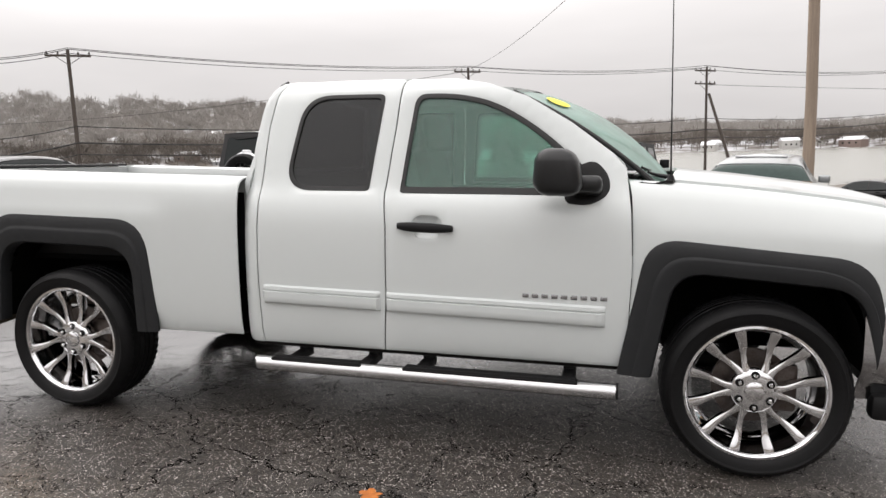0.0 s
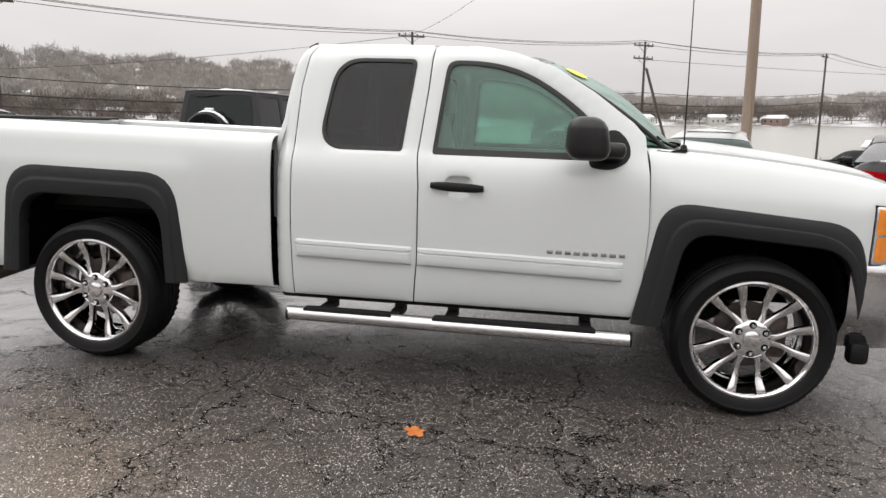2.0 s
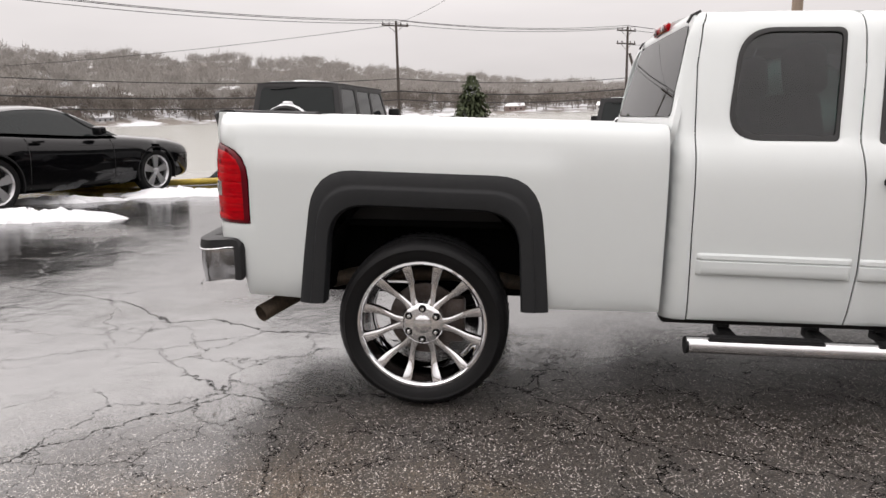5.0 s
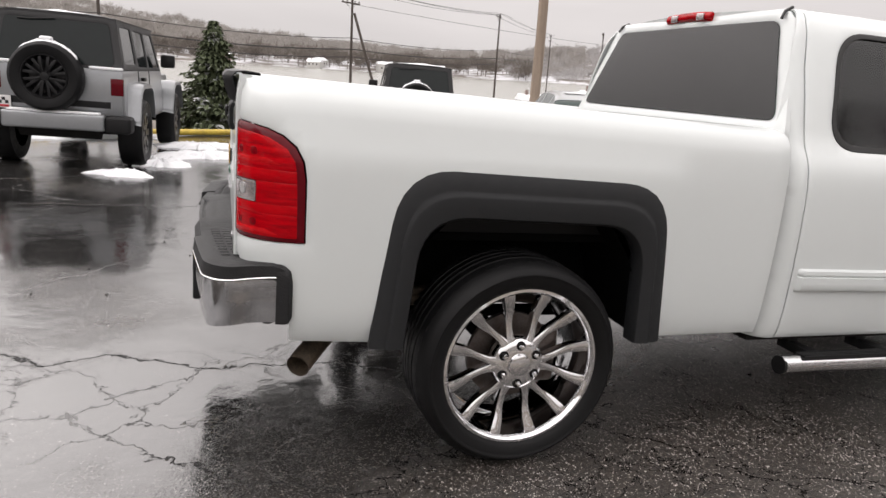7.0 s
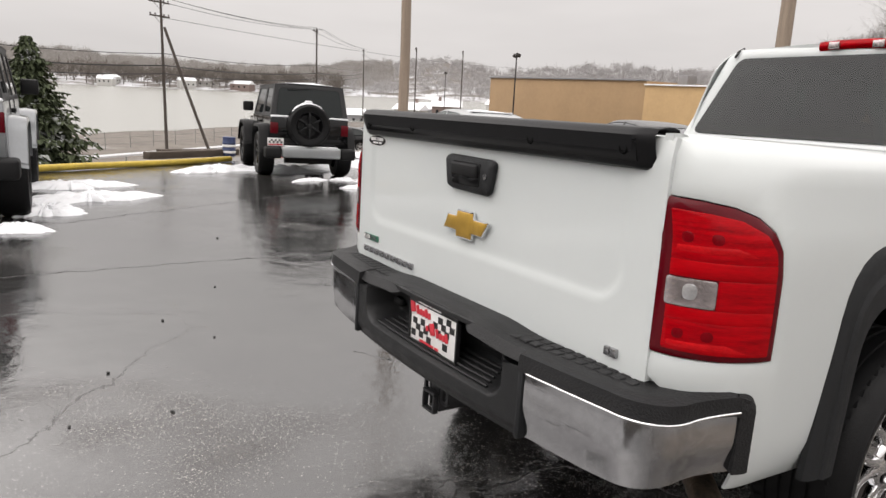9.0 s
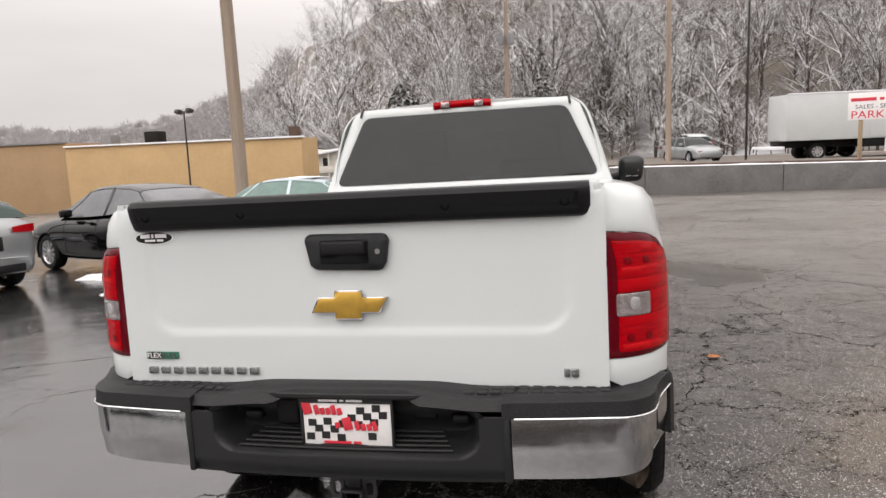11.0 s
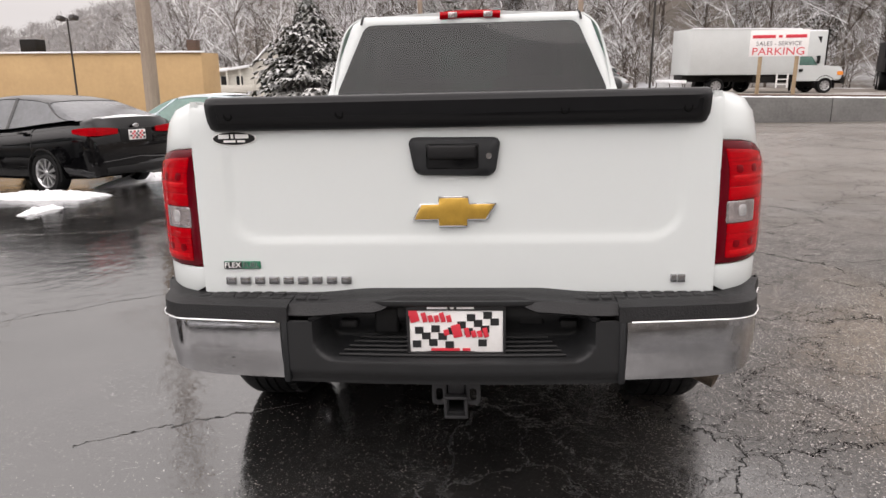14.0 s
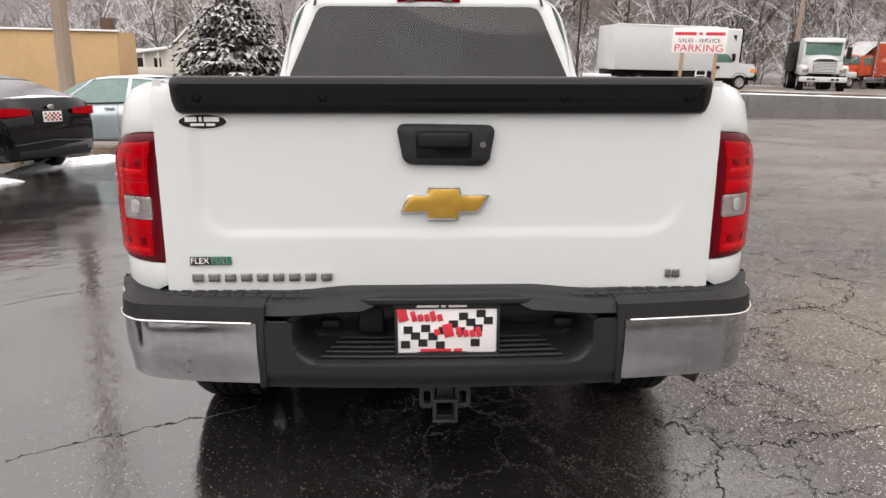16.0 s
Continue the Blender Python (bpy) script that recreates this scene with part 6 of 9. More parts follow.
# ---- concrete retaining wall ----
CONCRETE = mat("weathered_concrete", (0.15, 0.147, 0.142), 0.85, dark=(0.085, 0.083, 0.080), scale=1.2, bump=0.35, bump_scale=25)
wall = thing("retaining_wall", pose(24.4, -10, 0, 0, 0, -12.4), "low grey concrete retaining wall with snow along its top", "wall", kind="structure")
RAIL = mat("old_timber", (0.10, 0.065, 0.05), 0.85, scale=6, bump=0.4)
for k in range(11):
    y1 = 12.3 - k * 5.0
    part("wall_section", box((0.0, y1 - 4.985, -1.6), (0.32, y1, 0.40), 0.02), CONCRETE, wall)
    sb = grid_sheet(4, 30, lambda u, v, y1=y1: (0.06 + 0.30 * u, y1 - 5 * v, 0.402 + 0.035 * math.sin(math.pi * u) * max(0.0, 0.5 + 0.9 * noise.noise((u * 3, y1 + v * 9, 0)))), 0.02)
    part("snow_cap", sb, SNOW, wall, "snow lying on the wall")
    part("timber_edge", box((0.40, y1 - 4.97, 0.30), (0.62, y1, 0.50), 0.02), RAIL, wall, "old brown timber beam behind the wall")
part("bank_top", grid_sheet(10, 40, lambda u, v: (0.32 + 9.5 * u, 12.3 - 55 * v, 0.36 + 0.03 * noise.noise((u * 9, v * 50, 1)) - 0.10 * u), -0.5), GROUNDMAT, wall, "earth bank level with the wall")

# ---- sign on two posts ----
SIGNWOOD = mat("pale_post_timber", (0.36, 0.27, 0.17), 0.8, dark=(0.24, 0.17, 0.10), scale=3, stretch=(4, 4, 0.6), bump=0.3)
SIGNFACE = mat("white_sign_board", (0.76, 0.74, 0.73), 0.55, vary=0.08, scale=2)
sx_, sy_ = 25.6, -11.15
sign = thing("parking_sign", pose(sx_, sy_, 0.17, 0, 0, -112) @ Matrix.Scale(1.1, 4), "white sign board with red and black lettering on timber posts", "sign")
part("sign_board", box((-0.94, -0.02, 1.58), (0.94, 0.02, 2.48), 0.005), SIGNFACE, sign)
for x0 in (-0.55, 0.62):
    part("post", box((x0 - 0.065, 0.02, -0.3), (x0 + 0.065, 0.12, 2.3), 0.01), SIGNWOOD, sign, "pale timber post")
part("lettering", text_bm("PARKING", 0.36, 0.002, pose(0, -0.023, 1.74, 90, 0, 0), 1.66), REDPAINT, sign, "red capital lettering")
part("lettering", text_bm("SALES - SERVICE", 0.2, 0.002, pose(0, -0.023, 2.01, 90, 0, 0), 1.44), BLACKPRINT, sign, "black capital lettering")
for x0, x1, z0, z1 in ((-0.86, -0.12, 2.20, 2.31), (-0.03, 0.10, 2.21, 2.30), (0.20, 0.86, 2.20, 2.31)):
    part("letter_bar", box((x0, -0.025, z0), (x1, -0.021, z1), 0.001), REDPAINT, sign)

# ---- tan building ----
TAN = mat("tan_rendered_wall", (0.36, 0.24, 0.13), 0.85, dark=(0.30, 0.20, 0.11), scale=0.5, bump=0.2, bump_scale=12)
TAN2 = mat("ochre_rendered_wall", (0.50, 0.34, 0.17), 0.85, dark=(0.42, 0.28, 0.14), scale=0.5, bump=0.2, bump_scale=12)
ROOFGREY = mat("grey_roof", (0.25, 0.25, 0.26), 0.8, scale=1)
bld = thing("tan_building", Matrix.Identity(4), "long low tan commercial building with a flat roof", "building")
part("wall", box((37.0, 33.2, -3.6), (60, 52.0, 2.75), 0.03), TAN, bld, "brown rendered wall")
part("wall", box((36.9, 16.5, -3.6), (39.5, 33.19, 2.45), 0.03), TAN2, bld, "ochre rendered wall")
part("parapet_cap", box((36.85, 33.2, 2.75), (37.3, 52.05, 2.85), 0.02), ROOFGREY, bld)
part("parapet_cap", box((36.75, 16.4, 2.45), (37.2, 33.2, 2.55), 0.02), SNOW, bld)
part("roof_unit", box((38.0, 27.0, 2.4), (39.0, 28.0, 3.3), 0.05), DARKMETAL, bld)
part("roof_unit", box((38, 30.5, 2.4), (39, 31.3, 3.2), 0.05), ROOFGREY, bld)
part("chimney", box((38.0, 17.2, 2.4), (38.6, 17.8, 3.2), 0.03), RAIL, bld)

# ---- timber house beside it ----
HOUSEW = mat("old_white_siding", (0.68, 0.66, 0.60), 0.8, dark=(0.50, 0.48, 0.43), scale=1.5, stretch=(1, 1, 8))
DARKWIN = mat("dark_window_glass", (0.02, 0.022, 0.025), 0.08, vary=0.2)
house = thing("timber_house", pose(66, 23.6, -1.5, 0, 0, -72), "old white timber house with a snowy gabled roof and porch", "house")
part("wall", box((-3.4, -2.6, -2), (0.2, 2.6, 3.2), 0.02), HOUSEW, house)
part("wall", box((0.2, -2.4, -2), (3.6, 2.4, 3.3), 0.02), HOUSEW, house)
gable = bmesh.new()
pf = [gable.verts.new(p) for p in ((0.2, -2.4, 3.3), (3.6, -2.4, 3.3), (1.9, -2.4, 5.1), (0.2, 2.4, 3.3), (3.6, 2.4, 3.3), (1.9, 2.4, 5.1))]
for f in ((0, 1, 2), (3, 5, 4), (0, 2, 5, 3), (1, 4, 5, 2), (0, 3, 4, 1)):
    gable.faces.new([pf[i] for i in f])
part("gable", gable, HOUSEW, house)
for s in (-1, 1):
    part("roof_slope", box((-1.35, -2.8, -0.06), (1.35, 2.8, 0.10), 0.02, pose(1.9 + s * 1.0, 0, 4.32, 0, s * 46.6, 0)), SNOW, house, "snow-covered roof slope")
part("porch_roof", box((-3.8, -3.2, 3.2), (0.3, 3.0, 3.45), 0.03, pose(0, 0, 0, 0, -9, 0)), SNOW, house, "snow-covered porch roof")
for x0 in (-3.5, -2.3, -1.1):
    part("porch_post", box((x0, -3.1, -2), (x0 + 0.14, -2.96, 3.2), 0.01), HOUSEW, house)
part("balcony_rail", box((-3.6, -3.12, 0.9), (0.0, -3.0, 1.6), 0.01), HOUSEW, house)
for x0, z0 in ((0.8, 1.2), (2.3, 1.2), (0.8, -0.9), (2.3, -0.9), (-2.8, 1.2), (-1.4, 1.2)):
    part("window", box((x0, -2.68 if x0 < 0 else -2.43, z0), (x0 + 0.6, -2.55 if x0 < 0 else -2.35, z0 + 1.2), 0.01), DARKWIN, house)
part("window", box((1.65, -2.44, 3.7), (2.1, -2.36, 4.3), 0.01), DARKWIN, house)

# ---- poles and wires ----
POLEWOOD = mat("weathered_pole_timber", (0.34, 0.27, 0.21), 0.85, dark=(0.22, 0.17, 0.13), scale=2, stretch=(6, 6, 0.4), bump=0.4, bump_scale=20)
POLEDARK = mat("dark_pole_timber", (0.085, 0.07, 0.06), 0.85, scale=2, stretch=(6, 6, 0.4), bump=0.4, bump_scale=20)
WIRE = mat("black_cable", (0.02, 0.02, 0.02), 0.6, vary=0.1)
INSUL = mat("insulator", (0.10, 0.09, 0.085), 0.4, vary=0.2)


def utility_pole(x, y, z0, z1, arms=2, yaw=0, r=0.15, label="dark timber utility pole with cross-arms"):
    up = thing("utility_pole", pose(x, y, z0, 0, 0, yaw), label, "utility pole", "utility poles")
    H = z1 - z0
    part("pole", tube([(0, 0, -0.5), (0, 0, H * 0.5), (0, 0, H)], [r, r * 0.85, r * 0.65], 12), POLEDARK, up)
    for k in range(arms):
        za = H - 0.35 - 1.15 * k
        arm = part("cross_arm", box((-1.25, 0.10, za - 0.06), (1.25, 0.20, za + 0.06), 0.01), POLEDARK, up)
        for x0 in (-1.15, -0.55, 0.55, 1.15):
            part("insulator", tube([(x0, 0.15, za + 0.05), (x0, 0.15, za + 0.16), (x0, 0.15, za + 0.24)], [0.03, 0.07, 0.035], 8), INSUL, arm)
        add = bmesh.new()
        for s in (-1, 1):
            add_tube(add, [(0, 0.12, za - 0.55), (s * 0.7, 0.15, za - 0.05)], 0.02, 6)
        part("arm_brace", add, INSUL, up)
    return up


POLES = {"H": (-36.5, 26.5, -5.7, 7.6), "B": (-29.5, 32.0, -5.7, 8.2), "K": (-9.6, 54.5, -5.7, 8.2), "A": (10.4, 64.0, -5.7, 8.0), "C": (33.7, 86.2, -5.7, 8.4), "D": (72.5, 152.0, -5.7, 9.9),
         "E": (66, 116, -5.7, 9.0), "F": (82, 124, -5.7, 9.6)}
for k, (x, y, z0, z1) in POLES.items():
    utility_pole(x, y, z0, z1, 2 if k in "AD" else 1, 40 if k in "BKAH" else 55)
stay = tube([(10.6, 63.9, 5.6), (12.2, 63.0, 0.0), (13.9, 62.2, -5.6)], [0.12, 0.13, 0.14], 10)
tagged(part("stay_pole", stay, POLEDARK), "leaning timber stay pole bracing a utility pole", "stay pole")


def wire(a, b, sag, r=0.014, n=18):
    a, b = Vector(a), Vector(b)
    pts = [a.lerp(b, k / n) - Vector((0, 0, sag * 4 * (k / n) * (1 - k / n))) for k in range(n + 1)]
    return tagged(part("power_line", tube(pts, r, 5), WIRE), "thin black overhead cable strung between poles", "cable", "overhead cables")


chain = ["H", "B", "K", "A", "C", "D"]
for p, q in zip(chain, chain[1:]):
    (xa, ya, _, za), (xb, yb, _, zb) = POLES[p], POLES[q]
    for off, dz, r in ((-0.9, -0.1, 0.022), (0.0, 0.1, 0.022), (0.9, -0.1, 0.022), (0.1, -4.6, 0.03), (0.1, -5.6, 0.05), (0.1, -6.3, 0.035)):
        wire((xa + off * 0.7, ya - off * 0.7, za + dz), (xb + off * 0.7, yb - off * 0.7, zb + dz), 0.45 if dz > -1 else 0.40, r)
wire((10.4, 64, 6.4), (120, 130, 8.0), 1.5, 0.02)
wire((7.9, 16.45, 11.5), (-9.6, 54.5, 8.0), 1.2, 0.012)
wire((-9.6, 54.5, 7.9), (-120, 80, 9), 2.0, 0.02)
wire((-36, 26.5, 7.0), (-110, 20, 9), 2.0, 0.02)
wire((72.5, 152, 8.6), (150, 260, 12), 2.5, 0.03)


def wood_pole(x, y, top, r, base=None, label="weathered timber light pole standing on the lot"):
    zb = (TILT @ Vector((x, y, 0))).z if base is None else base
    wp = thing("light_pole", pose(x, y, zb), label, "light pole", "timber light poles")
    part("pole", tube([(0, 0, -0.3), (0.03, 0, 3), (0.0, 0.02, top * 0.6), (0, 0, top)], [r, r * 0.94, r * 0.85, r * 0.7], 16), POLEWOOD, wp)
    return wp


wood_pole(7.9, 16.45, 12.0, 0.155)
wood_pole(12.4, 7.55, 11.0, 0.165)
p3 = wood_pole(42, 4.4, 12.5, 0.17, -0.3, "tall reddish timber utility pole with equipment boxes")
part("equipment_box", box((-0.55, -0.5, 8.0), (-0.15, -0.1, 8.7), 0.03), ROOFGREY, p3)
part("equipment_box", box((-0.5, 0.15, 8.0), (-0.1, 0.5, 8.7), 0.03), ROOFGREY, p3)
wood_pole(38, -5.0, 12.0, 0.16, 0.1)
wood_pole(45, -25.5, 12.0, 0.15, 0.0)
LAMPMETAL = mat("dark_bronze_pole", (0.045, 0.04, 0.038), 0.5, 0.4, vary=0.2)


def lot_lamp(x, y, zb, H, r=0.06):
    lp = thing("lot_lamp", pose(x, y, zb, 0, 0, 60), "slim metal lot lamp with two floodlight heads", "street lamp", "lot lamps")
    part("pole", tube([(0, 0, -0.3), (0, 0, H)], [r, r * 0.7], 12), LAMPMETAL, lp)
    part("arm", tube([(-0.6, 0, H - 0.1), (0.6, 0, H - 0.1)], 0.03, 8), LAMPMETAL, lp)
    for s in (-1, 1):
        part("lamp_head", box((-0.22, -0.16, -0.1), (0.22, 0.16, 0.12), 0.03, pose(s * 0.62, 0, H, 20, 0, 0)), LAMPMETAL, lp)


lot_lamp(27.2, 35.8, -1.7, 5.6)
lot_lamp(33.0, 21.8, -1.5, 5.6)
lot_lamp(40.5, -9.6, 0.1, 9.5, 0.075)
lot_lamp(46.0, 74.0, -3.5, 7.0)

# ---- guard rail, fence and debris by the river road ----
ROADGREY = mat("grey_road", (0.16, 0.155, 0.15), 0.55, vary=0.25, scale=0.6)
rd = bmesh.new()
for aa, cc in ((-200, 24), (260, 24), (260, 33), (-200, 33)):
    p = Vector((-10.5, 5.8)) + t0 * aa + CURB_N * cc
    rd.verts.new((p.x, p.y, -5.62))
rd.faces.new(rd.verts[:])
tagged(part("river_road", rd, ROADGREY), "grey wet road along the river bank", "road", kind="structure")
rail_thing = thing("guard_rail", Matrix.Identity(4), "snow-topped steel guard rail beside the river road", "guard rail")
FENCE = mat("galvanised_fence_steel", (0.28, 0.28, 0.27), 0.6, 0.3, vary=0.2)
gp = [Vector((-10.5, 5.8)) + t0 * a + CURB_N * 35.5 for a in range(-100, 201, 6)]
part("rail", tube([(p.x, p.y, -4.9) for p in gp], 0.16, 6), SNOW, rail_thing, "snow-covered rail")
first_post = None
for p in gp:
    if first_post is None:
        first_post = part("post", box((-0.06, -0.06, -1.0), (0.06, 0.06, 0.75), 0.01), FENCE, rail_thing)
        po = first_post
    else:
        po = first_post.copy()
        scene.collection.objects.link(po)
    po.location = (p.x, p.y, -5.7)
fence = thing("river_fence", Matrix.Identity(4), "wire fence on slim posts along the river bank", "fence")
fp = [Vector((-10.5, 5.8)) + t0 * a + CURB_N * 46 for a in range(-60, 121, 3)]
first_post = None
for p in fp:
    if first_post is None:
        first_post = part("post", tube([(0, 0, -0.6), (0, 0, 1.7)], 0.04, 6), FENCE, fence)
        po = first_post
    else:
        po = first_post.copy()
        scene.collection.objects.link(po)
    po.location = (p.x, p.y, -5.7)
for dz in (0.5, 1.1, 1.6):
    part("strand", tube([(p.x, p.y, -5.7 + dz) for p in fp], 0.018, 4), FENCE, fence)


# ==== parked vehicles ====
PAINT_BLACK = mat("black_car_paint", (0.003, 0.003, 0.0035), 0.06, vary=0.3, scale=4, specular=0.36)
PAINT_SILVER = mat("silver_car_paint", (0.34, 0.355, 0.36), 0.28, 0.5, vary=0.08, scale=4, coat=0.6)
PAINT_STEEL = mat("steel_grey_car_paint", (0.27, 0.28, 0.29), 0.30, 0.45, vary=0.10, scale=4, coat=0.5)
PAINT_BLUEGREY = mat("pale_blue_silver_paint", (0.40, 0.47, 0.50), 0.28, 0.4, vary=0.08, scale=4, coat=0.6)
PAINT_GREY = mat("dark_grey_paint", (0.05, 0.052, 0.056), 0.25, 0.3, vary=0.15, coat=0.6)
PAINT_RED = mat("red_car_paint", (0.40, 0.02, 0.02), 0.22, vary=0.15, coat=0.7)
PAINT_BLUE = mat("blue_car_paint", (0.02, 0.08, 0.35), 0.25, vary=0.2, coat=0.6)
PAINT_TRUCKWHITE = mat("white_van_paint", (0.53, 0.55, 0.545), 0.45, vary=0.08, scale=1.5)
PAINT_ORANGE = mat("orange_red_truck_paint", (0.55, 0.07, 0.02), 0.35, vary=0.15)
CARGLASS = mat("dark_car_glass", (0.010, 0.014, 0.014), 0.05, vary=0.2, specular=0.28)
CARGLASS_D = mat("deep_green_car_glass", (0.028, 0.052, 0.046), 0.06, vary=0.4, scale=1.5, specular=0.35)
CARGLASS_M = mat("grey_car_glass", (0.13, 0.135, 0.145), 0.22, vary=0.35, scale=2.0)
CARGLASS_G = mat("pale_green_car_glass", (0.10, 0.20, 0.17), 0.08, vary=0.35, scale=1.5, coat=0.5)
ALLOY = mat("silver_alloy", (0.55, 0.55, 0.56), 0.3, 0.8, vary=0.15)
BLACKRIM = mat("black_alloy", (0.012, 0.012, 0.013), 0.3, 0.4, vary=0.3)
SOFTTOP = mat("black_hardtop", (0.02, 0.02, 0.021), 0.6, vary=0.25, scale=20, bump=0.2, bump_scale=300)


def road_wheel(parent, x, y, r, w, rim_mat, spokes=5, rim_r=0.66, wide=0.2):
    """A wheel whose outer face looks along the sign of y."""
    s = 1 if y > 0 else -1
    wh = new("wheel")
    wh.parent = parent
    wh.matrix_basis = pose(x, y, r, 0, 0, 0 if s < 0 else 180)
    R = r * rim_r
    part("tyre", lathe([(R * 0.97, 0.012), (R * 1.06, -0.008), (r * 0.92, -0.010), (r * 0.985, 0.02), (r, 0.05), (r, w - 0.05), (r * 0.96, w - 0.01), (R, w)], 36), RUBBER, wh)
    part("rim", lathe([(R * 0.9, w * 0.8), (R * 0.88, 0.06), (R * 0.94, 0.01), (R, 0.0), (R * 1.02, 0.008), (R, 0.03)], 36), rim_mat, wh)
    sp_bm = bmesh.new()
    for k in range(spokes):
        hw = R * wide
        m = Matrix.Rotation(2 * math.pi * k / spokes, 4, "Y")
        q = [sp_bm.verts.new(m @ Vector(p)) for p in ((-hw * 0.5, 0.018, R * 0.15), (hw * 0.5, 0.018, R * 0.15), (hw, 0.012, R * 0.93), (-hw, 0.012, R * 0.93),
                                                   (-hw * 0.5, 0.05, R * 0.15), (hw * 0.5, 0.05, R * 0.15), (hw, 0.04, R * 0.93), (-hw, 0.04, R * 0.93))]
        for f in ((0, 1, 2, 3), (4, 7, 6, 5), (0, 3, 7, 4), (1, 5, 6, 2), (2, 6, 7, 3), (0, 4, 5, 1)):
            sp_bm.faces.new([q[i] for i in f])
    bmesh.ops.recalc_face_normals(sp_bm, faces=sp_bm.faces)
    part("spoke_face", sp_bm, rim_mat, wh)
    part("hub_cap", lathe([(0.0, 0.004), (R * 0.16, 0.008), (R * 0.22, 0.02), (R * 0.22, 0.06)], 20), rim_mat, wh)
    part("brake_disc", lathe([(0.0, 0.075), (R * 0.85, 0.075), (R * 0.85, 0.10)], 24), DARKMETAL, wh)
    return wh


def loft_car(name, m, label, category, spec, paint, glassmat, rim_mat, spokes=5, wide=0.2, group="parked cars"):
    """A car built from its own side lines: origin on the ground under the rear axle, x forward."""
    car = thing(name, m, label, category, group)
    xs, zt, zb, hw = spec["x"], spec["top"], spec["bot"], spec["half"]

    def ring(x):
        t, b, w = spl(x, xs, zt), spl(x, xs, zb), spl(x, xs, hw)
        h = t - b
        pr = [(0.0, t + 0.02), (0.35 * w, t + 0.016), (0.72 * w, t), (0.88 * w, t - 0.035 * h / 0.6), (0.965 * w, t - 0.16 * h), (w, t - 0.36 * h), (w * 0.995, t - 0.55 * h), (0.985 * w, t - 0.72 * h),
              (0.965 * w, b + 0.14 * h), (0.90 * w, b + 0.02 * h), (0.80 * w, b)]
        return [(x, y, z) for y, z in pr] + [(x, -y, z) for y, z in reversed(pr[1:])]
    st = np.linspace(xs[0], xs[-1], 54)
    bm = bmesh.new()
    rows = [[bm.verts.new(p) for p in ring(float(x))] for x in st]
    n = len(rows[0])
    # wheel openings: lower side cells near the axles are left out
    axles, wr = spec["axles"], spec["wr"]
    for r0, r1 in zip(rows, rows[1:]):
        for k in range(n):
            vs = (r0[k], r0[(k + 1) % n], r1[(k + 1) % n], r1[k])
            c = sum((v.co for v in vs), Vector()) / 4
            if any(math.hypot(c.x - a, c.z - wr) < wr * 1.08 for a in axles) and abs(c.y) > 0.62 * max(hw):
                continue
            bm.faces.new(vs)
    bm.faces.new(rows[0][::-1])
    bm.faces.new(rows[-1])
    bmesh.ops.recalc_face_normals(bm, faces=bm.faces)
    part("body", bm, paint, car, sharp=55)
    for a in axles:
        for s in (-1, 1):
            w = spl(a, xs, hw)
            part("wheel_arch", lathe_arch(a, s * (w - 0.004), wr * 1.13, wr), PLASTIC, car)
            road_wheel(car, a, s * (w - 0.015), wr, 0.21, rim_mat, spokes, spec.get("rim", 0.68), wide)
    # cabin: glass volume between belt and roof, roof skin and pillars over it
    rx, rz = spec["roof_x"], spec["roof_z"]
    w_b, w_r = spec["belt_half"], spec["roof_half"]

    def cab(u, v, off=0.0):
        """u along the car, v round from the right belt over the roof to the left belt."""
        x = rx[0] + (rx[-1] - rx[0]) * u
        z = spl(x, rx, rz)
        zb_ = spl(x, xs, zt) - 0.01
        z = max(z, zb_)
        t = v * 2 - 1
        k = sm(0.0, 1.0, (z - zb_) / max(0.05, max(rz) - 0.9))
        wtop = w_b + (w_r - w_b) * min(1, (z - zb_) / 0.42)
        a = abs(t)
        if a > 0.45:
            q = (a - 0.45) / 0.55
            yy, zz = wtop + (w_b - wtop) * q, z - 0.025 - (z - 0.025 - zb_) * q
        else:
            yy, zz = wtop * a / 0.45, z - 0.025 * (a / 0.45) ** 3
        return (x, math.copysign(yy + off, t) if t else 0.0, zz + off * (a < 0.45))
    part("window_glass", grid_sheet(40, 24, lambda u, v: cab(u, v)), glassmat, car, "car window glass")
    r0, r1 = spec["roof_u"]
    part("roof", grid_sheet(18, 12, lambda u, v: cab(r0 + (r1 - r0) * u, 0.26 + 0.48 * v, 0.008), 0.01), paint, car)
    for u_t, u_b in spec["pillars"]:
        for s in (0, 1):
            def pil(u, v, u_t=u_t, u_b=u_b, s=s):
                vv = 0.27 * (1 - v)
                uc = u_t + (u_b - u_t) * v
                return cab(uc + (u - 0.5) * 0.022, vv if s == 0 else 1 - vv, 0.007)
            part("pillar", grid_sheet(2, 8, pil, 0.006), paint, car)
